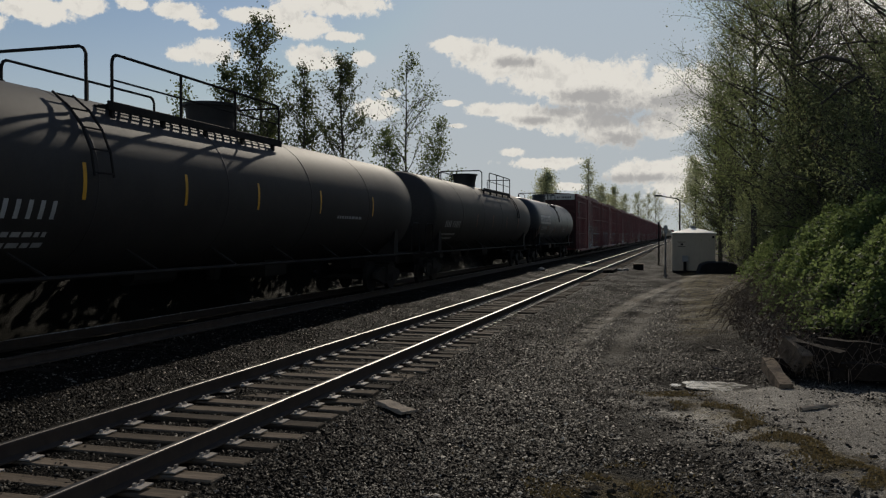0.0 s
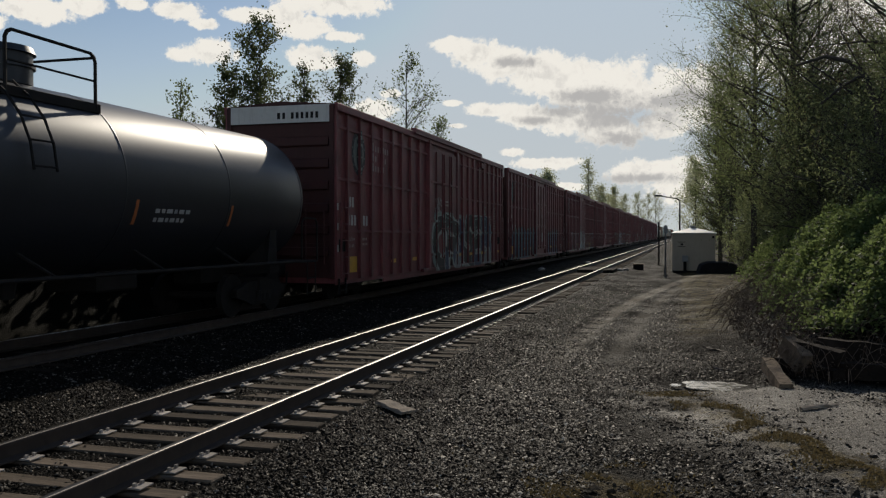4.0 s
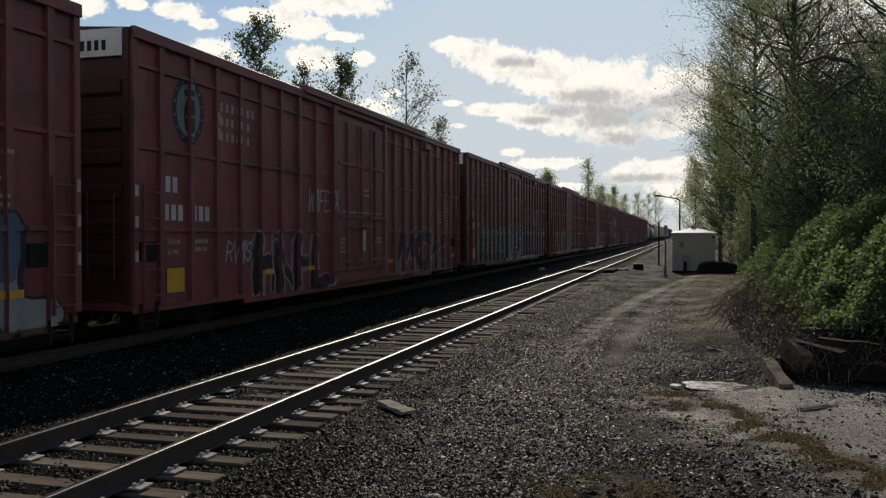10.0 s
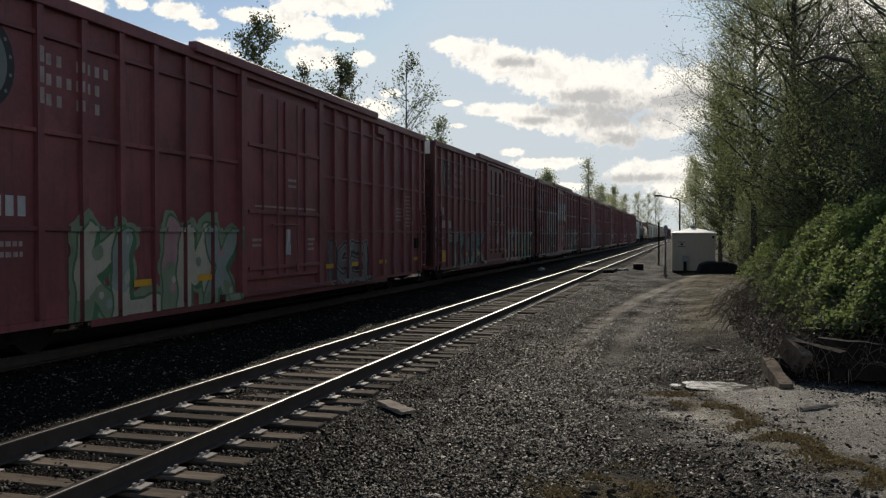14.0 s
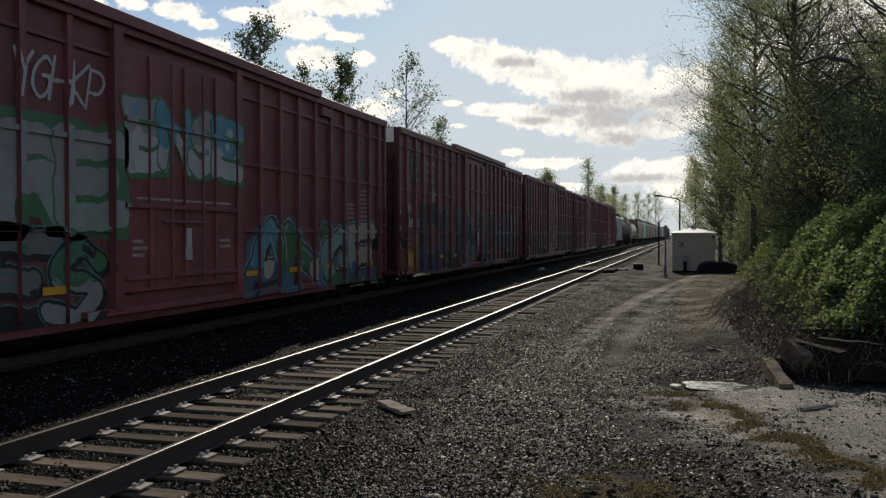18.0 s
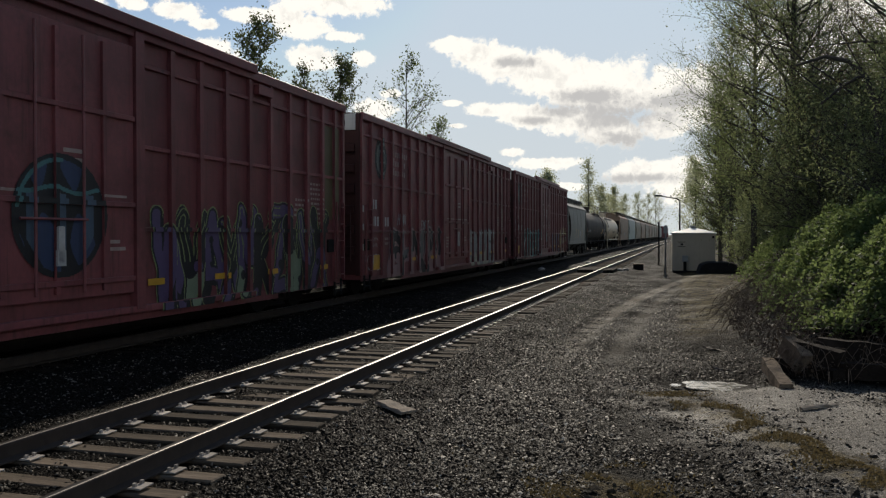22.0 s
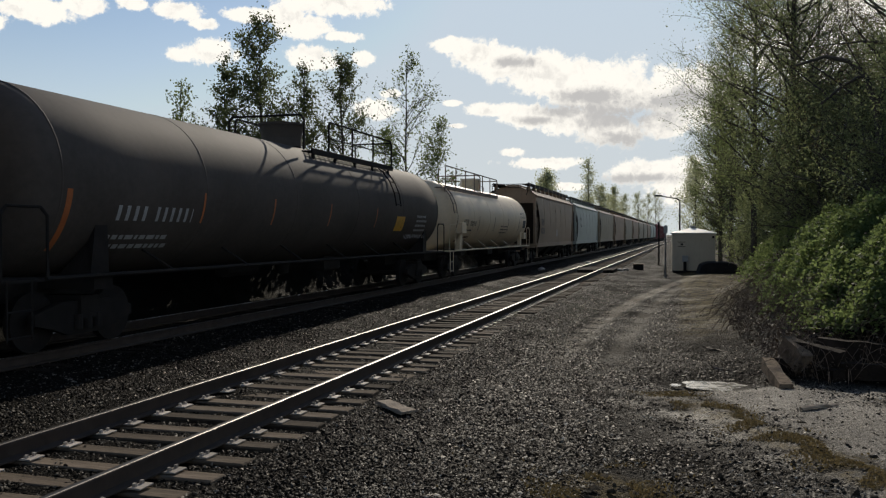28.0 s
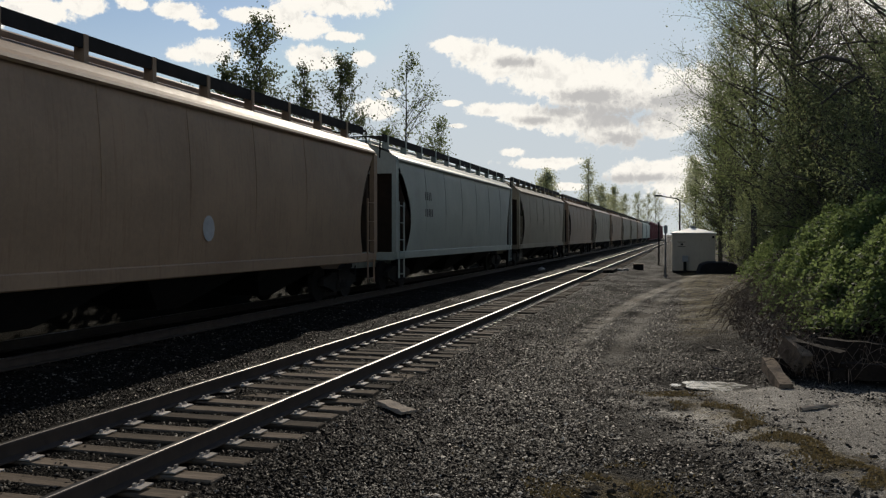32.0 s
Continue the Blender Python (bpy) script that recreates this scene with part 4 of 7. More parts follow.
# ------------------------------------------------ tank cars
def build_tank(name, label, shell, radius, mat, trim, head=0.72, centre=2.62, dome="bowl", dome_y=None, near=((10.4, 15.3),), far=((9.2, 13.0),), ladder_y=15.0, cross=(8.9,), white=False, walk_drop=0.34, rail_up=0.52):
    """shell: length between the end seams. The leading seam lies at y = 0."""
    t = thing(name, label, "tank car", "tank cars of the train")
    prof = []
    for i in range(7):
        a = math.pi / 2 * i / 6
        prof.append((-head * math.cos(a), max(0.001, radius * math.sin(a))))
    for i in range(1, 13):
        prof.append((shell * i / 12, radius))
    for i in range(1, 7):
        a = math.pi / 2 * i / 6
        prof.append((shell + head * math.sin(a), max(0.001, radius * math.cos(a))))
    part("tank", Shape().lathe_y(prof, 0, centre, 48), mat, t, smooth=True)
    for f in (0.0, 0.2, 0.4, 0.6, 0.8, 1.0):
        y = shell * f
        part("weld_seam", Shape().lathe_y([(y - 0.02, radius), (y - 0.012, radius + 0.006), (y + 0.012, radius + 0.006), (y + 0.02, radius)], 0, centre, 48), mat, t, smooth=True)
    top = centre + radius
    mid = dome_y or shell * 0.5
    # dome housing on top
    if dome == "bowl":
        s = Shape().rod((0, mid, top - 0.05), (0, mid, top + 0.16), 0.5, 0.5, 20).rod((0, mid, top + 0.16), (0, mid, top + 0.48), 0.5, 0.57, 20).rod((0, mid, top + 0.48), (0, mid, top + 0.54), 0.61, 0.61, 20)
    else:
        s = Shape().rod((0, mid, top - 0.05), (0, mid, top + 0.42), 0.45, 0.45, 20).rod((0, mid, top + 0.42), (0, mid, top + 0.52), 0.5, 0.46, 20)
        s.rod((0, mid, top + 0.2), (0, mid, top + 0.26), 0.49, 0.49, 20)
    part("dome_housing", s, mat, t, "valve housing on top of the tank", smooth=True)
    # walkways with handrails on either side of the dome
    for sx, spans in ((1, near), (-1, far)):
        y0, y1 = min(a for a, b in spans) - 0.1, max(b for a, b in spans) + 0.1
        if dome == "bowl" and sx > 0:
            y0 = min(y0, mid - 0.4)
        zw = top - walk_drop
        g = Shape()
        xa, xb = sorted((sx * 0.5, sx * 1.02))
        k = 0
        while k < 7:
            xs = xa + 0.02 + (xb - xa - 0.06) * k / 6
            g.box(xs, xs + 0.03, y0, y1, zw, zw + 0.035)
            k += 1
        yy = y0
        while yy < y1:
            g.box(xa, xb, yy, yy + 0.02, zw - 0.012, zw + 0.028)
            yy += 0.3
        part("walkway", g, trim, t, "grated walkway along the top")
        part("walkway_edge", Shape().box(sx * 1.02 - 0.02, sx * 1.02 + 0.02, y0, y1, zw - 0.06, zw + 0.09, 0, 0.008), trim, t)
        yy = y0 + 0.15
        while yy < y1:
            part("bracket", Shape().box(sx * 0.98 - 0.03, sx * 0.98 + 0.03, yy - 0.04, yy + 0.04, zw - 0.24, zw - 0.03), trim, t)
            yy += 1.4
        zt = top + rail_up
        xx = sx * 1.02
        for a, b in spans:
            hr = Shape()
            hr.path([(xx, a, zw), (xx, a, zt - 0.12), (xx, a + 0.04, zt - 0.04), (xx, a + 0.12, zt), (xx, b - 0.12, zt), (xx, b - 0.04, zt - 0.04), (xx, b, zt - 0.12), (xx, b, zw)], 0.027, 6)
            k = max(1, int((b - a) / 1.7 + 0.5))
            for i in range(1, k):
                yy = a + (b - a) * i / k
                hr.rod((xx, yy, zw), (xx, yy, zt), 0.027, 0.027, 6)
            if not white:
                hr.rod((xx, a, zt - 0.42), (xx, b, zt - 0.42), 0.018, 0.018, 5)
            part("handrail", hr, trim, t)
    for yc in cross:
        zw, zt = top - walk_drop, top + rail_up
        fr = Shape().path([(-1.02, yc, zw), (-1.02, yc, zt - 0.12), (-0.98, yc, zt - 0.04), (-0.9, yc, zt), (0.9, yc, zt), (0.98, yc, zt - 0.04), (1.02, yc, zt - 0.12), (1.02, yc, zw)], 0.027, 6)
        fr.path([(-1.02, yc + 0.6, zw), (-1.02, yc + 0.6, zt - 0.42), (-1.02, yc + 0.5, zt - 0.36), (-1.02, yc, zt - 0.36)], 0.022, 6)
        part("cross_rail", fr, trim, t)
    a, b = near[-1][1], max(b for a, b in far)
    part("end_rail", Shape().rod((-0.2, a, top + rail_up - 0.05), (1.02, a, top + rail_up - 0.05), 0.022, 0.022, 6).rod((-0.2, a, top - 0.1), (-0.2, a, top + rail_up - 0.05), 0.022, 0.022, 6), trim, t)
    # side ladder from the sill up to the walkway
    for sx in (-1, 1):
        s = Shape()
        for dy in (-0.22, 0.22):
            pts = []
            for i in range(5):
                a = radians(32 + i * 14)
                pts.append((sx * (radius + 0.1) * math.sin(a), ladder_y + dy, centre + (radius + 0.1) * math.cos(a)))
            if sx < 0:
                pts.append((sx * (radius + 0.06), ladder_y + dy, 1.0))
            s.path(pts, 0.02, 5)
        for i in range(5):
            if i < 6:
                a = radians(34 + i * 13)
                px, pz = sx * (radius + 0.1) * math.sin(a), centre + (radius + 0.1) * math.cos(a)
            else:
                px, pz = sx * (radius + 0.08), centre - 0.0 - (i - 6) * 0.33 - 0.1
            s.rod((px, ladder_y - 0.22, pz), (px, ladder_y + 0.22, pz), 0.015, 0.015, 5)
        part("side_ladder", s, trim, t)
    # bolsters, stub sills, running boards, end platforms
    ends_y = (-head - 0.35, shell + head + 0.35)
    for y, ye in ((ends_y[0], 1), (ends_y[1], -1)):
        s = Shape()
        a, b = sorted((y, y + ye * 3.4))
        s.box(-0.32, 0.32, a, b, 0.72, 1.08)
        yb = y + ye * 2.1
        s.box(-1.35, 1.35, yb - 0.22, yb + 0.22, 0.9, 1.12)
        for sx in (-1, 1):
            # saddle plate that carries the tank's end
            sd = Shape()
            x1, xin = sx * 1.3, sx * (1.14 if white else 0.7)
            sd.v += [(xin, yb - 0.24, 1.1), (x1, yb - 0.24, 1.1), (x1 + sx * 0.02, yb - 0.13, 2.0), (sx * 1.14, yb - 0.13, 1.6),
                     (xin, yb + 0.2, 1.1), (x1, yb + 0.2, 1.1), (x1 + sx * 0.02, yb + 0.13, 2.0), (sx * 1.14, yb + 0.13, 1.6)]
            for q in ((0, 1, 2, 3), (7, 6, 5, 4), (0, 4, 5, 1), (1, 5, 6, 2), (2, 6, 7, 3), (3, 7, 4, 0)):
                sd.f.append(q)
                sd.m.append(0)
            part("saddle", sd, trim if not white else mat, t)
        # black on the cream tank too, where it paints the shade under the deck
        part("end_sill", s, STEEL_DARK, t)
        s = Shape()
        a, b = sorted((y - ye * 0.05, y + ye * 0.9))
        s.box(-1.4, 1.4, a, b, 1.08, 1.13)
        for sx in (-1, 1):
            xx = sx * 1.4
            s.path([(xx, y + ye * 0.85, 1.1), (xx, y + ye * 0.85, 2.0), (xx, y + ye * 0.72, 2.12), (xx, y + ye * 0.1, 2.12), (xx, y, 2.0), (xx, y, 1.1)], 0.022, 6)
            for zz in (0.35, 0.7):
                s.rod((xx, y + ye * 0.1, zz), (xx, y + ye * 0.55, zz), 0.016, 0.016, 5)
            for yy in (0.1, 0.55):
                s.rod((xx, y + ye * yy, 0.3), (xx, y + ye * yy, 1.1), 0.016, 0.016, 5)
        part("end_platform", s, trim if not white else mat, t)
        truck(t, yb)
    for sx in (-1, 1):
        s = Shape().rod((sx * 1.42, ends_y[0] + 0.8, 1.12), (sx * 1.42, ends_y[1] - 0.8, 1.12), 0.035, 0.035, 6)
        y = 2.8
        while y < shell - 2:
            s.rod((sx * 1.42, y, 1.12), (sx * 1.0, y - 0.35, 1.5), 0.025, 0.025, 5)
            y += 2.6
        part("side_handrail", s, trim if not white else mat, t, "long rail along the foot of the tank")
    part("bottom_outlet", Shape().rod((0, mid, centre - radius + 0.05), (0, mid, 0.75), 0.22, 0.16, 12), STEEL_DARK, t)
    part("brake_cylinder", Shape().box(-0.5, 0.5, mid + 1.5, mid + 2.6, 0.75, 1.15, 0, 0.04), STEEL_DARK, t)
    part("air_reservoir", Shape().rod((0, mid - 3, 0.98), (0, mid - 1.6, 0.98), 0.2, 0.2, 10), STEEL_DARK, t)
    for y in (ends_y[0], ends_y[1]):
        s = Shape()
        ye = -1 if y < 0 else 1
        a, b = sorted((y, y + ye * 0.55))
        s.box(-0.11, 0.11, a, b, 0.76, 0.98, 0, 0.02)
        a, b = sorted((y + ye * 0.45, y + ye * 0.75))
        s.box(-0.18, 0.18, a, b, 0.7, 1.02, 0, 0.04)
        part("coupler", s, STEEL_DARK, t)
    return t


# ------------------------------------------------ covered hoppers
def build_hopper(name, label, length, mat, height=4.6, curved=True):
    t = thing(name, label, "hopper car", "covered hoppers of the train")
    w = 1.56
    n = 10
    side = []
    for i in range(n + 1):
        f = i / n
        z = 1.0 + (height - 0.55 - 1.0) * f
        bulge = 0.1 * math.sin(math.pi * f) if curved else 0.0
        side.append((w - 0.12 + bulge, z))
    out = side + [(w - 0.32, height - 0.3), (0.55, height - 0.05)]
    full = out + [(-x, z) for x, z in reversed(out)]
    s = Shape()
    k = len(full)
    zmax = height - 0.55

    def inset(z):
        """How far the side sheet stops short of the car's end, at a height."""
        f = min(1.0, max(0.0, (z - 1.2) / (zmax - 1.2)))
        return 0.2 + 1.3 * math.sin(math.pi * min(1.0, 0.25 + 0.75 * f)) ** 0.9 if f < 1 else 0.2

    rows = []
    for ye in (0, 1):
        rows.append(len(s.v))
        for x, z in full:
            s.v.append((x, length - inset(z) if ye else inset(z), z))
    for i in range(k):
        j = (i + 1) % k
        s.f.append((rows[0] + i, rows[0] + j, rows[1] + j, rows[1] + i))
    s.m = [0] * len(s.f)
    part("body", s, mat, t, smooth=True)
    for y, ye in ((0.0, 1), (length, -1)):
        sl = Shape()
        top_y, low_y = y + ye * 0.4, y + ye * 2.9
        sl.face([(-1.42, top_y, height - 0.95), (1.42, top_y, height - 0.95), (1.42, low_y, 1.0), (-1.42, low_y, 1.0)])
        sl.face([(-1.42, top_y + ye * 0.02, height - 0.95), (1.42, top_y + ye * 0.02, height - 0.95), (1.42, low_y + ye * 0.02, 1.0), (-1.42, low_y + ye * 0.02, 1.0)])
        # shade of the end void comes from this sheet's colour
        part("slope_sheet", sl, SHADED_SLOPE, t)
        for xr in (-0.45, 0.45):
            part("slope_rib", Shape().rod((xr, y + ye * 0.32, height - 1.0), (xr, y + ye * 0.45, 1.0), 0.05, 0.05, 6), SHADED_SLOPE, t)
    for sx in (-1, 1):
        a, b = sorted((sx * 1.36, sx * 1.5))
        part("side_sill", Shape().box(a, b, 0.2, length - 0.2, 0.98, 1.22, 0, 0.02), mat, t)
        part("eave", Shape().prism_y([(sx * 1.2, height - 0.34), (sx * 1.5, height - 0.52), (sx * 1.53, height - 0.58), (sx * 1.5, height - 0.62), (sx * 1.2, height - 0.42)], 0.3, length - 0.3), mat, t)
        for y in (0.25, length - 0.25):
            part("corner_post", Shape().box(a, b, y - 0.12, y + 0.12, 1.2, height - 0.6, 0, 0.01), mat, t)
        for yy, ye in ((0.1, 1), (length - 0.1, -1)):
            q = sorted((yy + ye * 0.3, yy + ye * 0.78))
            ladder(t, mat, sx * 1.5 - 0.008, q[0], q[1], 0.4, 2.75, 5)
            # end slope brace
            part("end_brace", Shape().rod((sx * 1.3, yy + ye * 0.25, height - 1.0), (sx * 1.3, yy + ye * 1.6, 1.25), 0.05, 0.05, 6), SHADED_SLOPE, t)
        y = 3.2
        while y < length - 2.5:
            part("side_seam", Shape().path([(sx * (w - 0.115 + 0.1 * math.sin(math.pi * f)), y, 1.2 + (height - 1.8) * f) for f in (0, 0.25, 0.5, 0.75, 1.0)], 0.012, 4), mat, t)
            y += 2.4
    # roof walk with hatches
    for sx in (-1, 1):
        g = Shape().box(min(sx * 0.62, sx * 1.05), max(sx * 0.62, sx * 1.05), 0.1, length - 0.1, height + 0.1, height + 0.14)
        a, b = sorted((sx * 1.04, sx * 1.07))
        g.box(a, b, 0.1, length - 0.1, height - 0.02, height + 0.2)
        part("roof_walk", g, STEEL_DARK, t, "dark grated roof walk")
        y = 0.6
        while y < length:
            part("walk_bracket", Shape().box(min(sx * 0.9, sx * 1.09), max(sx * 0.9, sx * 1.09), y - 0.05, y + 0.05, height - 0.35, height + 0.2), mat, t)
            y += 1.75
    part("hatch_trough", Shape().box(-0.4, 0.4, 0.8, length - 0.8, height - 0.06, height + 0.12, 0, 0.03), mat, t)
    for y, ye in ((0.0, 1), (length, -1)):
        s = Shape().path([(-1.07, y + ye * 0.1, height + 0.12), (-1.07, y - ye * 0.12, height + 0.1), (-1.07, y - ye * 0.12, height - 0.3), (-0.9, y + ye * 0.3, height - 0.5)], 0.022)
        s.path([(1.07, y + ye * 0.1, height + 0.12), (1.07, y - ye * 0.12, height + 0.1), (1.07, y - ye * 0.12, height - 0.3), (0.9, y + ye * 0.3, height - 0.5)], 0.022)
        s.rod((-1.07, y - ye * 0.12, height + 0.1), (1.07, y - ye * 0.12, height + 0.1), 0.022)
        part("roof_grab", s, STEEL_DARK, t)
        e = Shape()
        a, b = sorted((y + ye * 0.3, y + ye * 0.36))
        e.prism_y([(-1.44, height - 1.0), (1.44, height - 1.0), (1.44, height - 0.6), (1.2, height - 0.36), (0.55, height - 0.08), (-0.55, height - 0.08), (-1.2, height - 0.36), (-1.44, height - 0.6)], a, b)
        part("end_sheet", e, mat, t)
        part("stub_sill", Shape().box(-0.32, 0.32, min(y, y + ye * 3), max(y, y + ye * 3), 0.7, 1.05).box(-1.4, 1.4, min(y + ye * 0.15, y + ye * 0.35), max(y + ye * 0.15, y + ye * 0.35), 0.95, 1.2), mat, t)
        truck(t, y + ye * 1.75)
    bays = max(2, round((length - 5) / 4))
    for i in range(bays):
        yc = 3.0 + (length - 6.0) * (i + 0.5) / bays
        h = (length - 6.0) / bays * 0.5
        s = Shape()
        lo = [(-0.5, yc - 0.35, 0.32), (0.5, yc - 0.35, 0.32), (0.5, yc + 0.35, 0.32), (-0.5, yc + 0.35, 0.32)]
        hi = [(-1.35, yc - h, 1.1), (1.35, yc - h, 1.1), (1.35, yc + h, 1.1), (-1.35, yc + h, 1.1)]
        for a in range(4):
            b = (a + 1) % 4
            s.face((lo[a], lo[b], hi[b], hi[a]))
        s.face(lo)
        part("hopper_bay", s, STEEL_DARK, t)
    couplers(t, length)
    return t


tank_a = build_tank("tank_car", "long black tank car with yellow reflector strips and top railings", 19.0, 1.48, BLACK_TANK, STEEL_DARK, centre=2.55, walk_drop=0.22, rail_up=0.64, dome_y=9.4,
                    near=((4.72, 10.6),), far=((4.56, 8.8),), ladder_y=3.8, cross=(4.1,))
TRAIN.append((tank_a, 7.07))
tank_b = build_tank("tank_car", "long dull black tank car with top railings", 19.0, 1.48, BLACK_TANK, STEEL_DARK, dome_y=9.7, ladder_y=15.0, centre=2.55, walk_drop=0.22, rail_up=0.64)
TRAIN.append((tank_b, 28.95))
tank_c = build_tank("tank_car", "glossy black tank car with large white marks", 15.8, 1.5, GLOSS_TANK, STEEL_DARK, centre=2.55, dome="box", dome_y=8.5, near=((7.5, 9.35),), far=((6.3, 8.6),), ladder_y=7.6, cross=(6.1,))
TRAIN.append((tank_c, 51.2))
boxcar = build_boxcar()
BOXCARS = [boxcar] + [copy_thing(boxcar, pose(FAR_X, 0, FAR_Z)) for i in range(11)]
for i, b in enumerate(BOXCARS):
    tagged(b, "rust-red high-cube boxcar with graffiti along its side")
    TRAIN.append((b, 68.91 + 21.43 * i))
hopper_1 = build_hopper("hopper_car", "short weathered grey covered hopper with rust stains", 12.4, HOPPER_GREY, 4.45)
TRAIN.append((hopper_1, 325.8))
tank_d = build_tank("tank_car", "long dusty black tank car with an orange strip", 19.0, 1.48, DUSTY_TANK, STEEL_DARK, dome_y=9.75, ladder_y=14.4, centre=2.55, walk_drop=0.22, rail_up=0.64)
TRAIN.append((tank_d, 339.5))
tank_e = build_tank("tank_car", "cream-white tank car with grimy stains and dark marks", 15.2, 1.4, WHITE_TANK, CREAM_RUST, head=0.6, centre=2.5, dome="box", dome_y=7.9, near=((-0.18, 9.2),), far=((6.5, 15.0),), ladder_y=-0.4, cross=(5.6,), white=True)
TRAIN.append((tank_e, 361.3))
hopper_2 = build_hopper("hopper_car", "long tan covered hopper with dark marks", 17.7, HOPPER_TAN, 4.62)
TRAIN.append((hopper_2, 378.9))
hopper_3 = build_hopper("hopper_car", "long pale blue-grey covered hopper", 18.3, HOPPER_BLUE, 4.62)
TRAIN.append((hopper_3, 398.0))
hopper_4 = build_hopper("hopper_car", "long drab olive covered hopper", 18.0, HOPPER_OLIVE, 4.62)
TRAIN.append((hopper_4, 418.0))
y = 437.7
for i in range(8):
    h = copy_thing((hopper_2, hopper_4, hopper_2, hopper_4, hopper_4, hopper_2, hopper_3, hopper_3, hopper_4)[i], pose(FAR_X, 0, FAR_Z))
    TRAIN.append((h, y))
    y += 19.6
for i in range(6):
    b = copy_thing(boxcar, pose(FAR_X, 0, FAR_Z))
    tagged(b, "distant rust-red boxcar at the tail of the train")
    TRAIN.append((b, y))
    y += 21.43
# ------------------------------------------------ marks and painted pieces on the car sides


def paint(name, colour, rough=0.55):
    mean = sum(colour) / 3
    colour = tuple(0.95 * (0.78 * v + 0.22 * mean) for v in colour)      # pulled towards grey and a little darker
    return material("spray_" + name, colour, rough, 0, 0.14, 2.5, tuple(v * 0.45 for v in colour), 0.45, 0.5)


SPRAY = {"black": paint("black", (0.015, 0.015, 0.018)), "white": paint("white", (0.42, 0.415, 0.405)), "silver": paint("silver", (0.27, 0.268, 0.262)),
         "teal": paint("teal", (0.05, 0.2, 0.2)), "mint": paint("mint", (0.2, 0.36, 0.3)), "navy": paint("navy", (0.025, 0.05, 0.13)), "blue": paint("blue", (0.05, 0.15, 0.3)),
         "cyan": paint("cyan", (0.06, 0.27, 0.38)), "green": paint("green", (0.05, 0.17, 0.07)), "lime": paint("lime", (0.24, 0.3, 0.09)), "yellow": paint("yellow", (0.48, 0.38, 0.08)),
         "orange": paint("orange", (0.4, 0.12, 0.03)), "red": paint("red", (0.34, 0.03, 0.03)), "pink": paint("pink", (0.4, 0.2, 0.2)), "purple": paint("purple", (0.1, 0.06, 0.16)),
         "cream": paint("cream", (0.45, 0.4, 0.28)), "grey": paint("grey", (0.16, 0.16, 0.15)), "badge": paint("faded_badge", (0.17, 0.2, 0.18)),
         "slate": paint("slate_blue", (0.06, 0.11, 0.17)), "moss": paint("moss_green", (0.2, 0.26, 0.15)), "sage": paint("sage", (0.26, 0.31, 0.27)),
         "olive": paint("olive_primer", (0.12, 0.085, 0.03))}
INKS = list(SPRAY)


def side_breaks():
    marks = []
    for y in POSTS:
        marks.append((y - 0.06, y + 0.06, 1.575))
    marks += [(DOOR[0] - 0.11, DOOR[0] + 0.11, 1.63), (DOOR[1] - 0.11, DOOR[1] + 0.11, 1.63), (DOOR[0] + 0.11, DOOR[1] - 0.11, 1.59)]
    for y in (8.75, 9.75, 10.75):
        marks.append((y - 0.04, y + 0.04, 1.635))
    ys = sorted({v for a, b, d in marks for v in (a, b)})
    strips, prev = [], -0.2
    for v in ys + [BOX_L + 0.2]:
        mid = (prev + v) / 2
        depth = 1.5
        for a, b, d in marks:
            if a < mid < b:
                depth = max(depth, d)
        strips.append((prev, v, depth))
        prev = v
    return strips


STRIPS = side_breaks()


def cut(poly, axis, limit, keep_below):
    out = []
    n = len(poly)
    for i in range(n):
        p, q = poly[i], poly[(i + 1) % n]
        ip = p[axis] <= limit if keep_below else p[axis] >= limit
        iq = q[axis] <= limit if keep_below else q[axis] >= limit
        if ip:
            out.append(p)
        if ip != iq:
            f = (limit - p[axis]) / (q[axis] - p[axis])
            out.append((p[0] + (q[0] - p[0]) * f, p[1] + (q[1] - p[1]) * f))
    return out


def lay(shape, poly, layer, slot=0):
    """Lays a flat painted piece over the sheets, posts and door of a boxcar's side."""
    lo, hi = min(p[0] for p in poly), max(p[0] for p in poly)
    count = len(shape.f) // 2       # later coats lie over earlier ones
    for a, b, d in STRIPS:
        if b <= lo or a >= hi:
            continue
        c = cut(cut(poly, 0, a, False), 0, b, True)
        if len(c) < 3:
            continue
        x = d + 0.004 + 0.0013 * layer + 0.00007 * count
        shape.face([(x, p[0], p[1]) for p in c], slot)


def rect(y0, y1, z0, z1):
    return [(y0, z0), (y1, z0), (y1, z1), (y0, z1)]


def stroke(pts, w):
    """The quads of a line of width w."""
    quads = []
    for (a, b), (c, d) in zip(pts, pts[1:]):
        L = math.hypot(c - a, d - b) or 1e-6
        ux, uy = (c - a) / L, (d - b) / L
        nx, ny = -uy * w / 2, ux * w / 2
        e = w * 0.3
        quads.append([(a - ux * e + nx, b - uy * e + ny), (a - ux * e - nx, b - uy * e - ny), (c + ux * e - nx, d + uy * e - ny), (c + ux * e + nx, d + uy * e + ny)])
    return quads


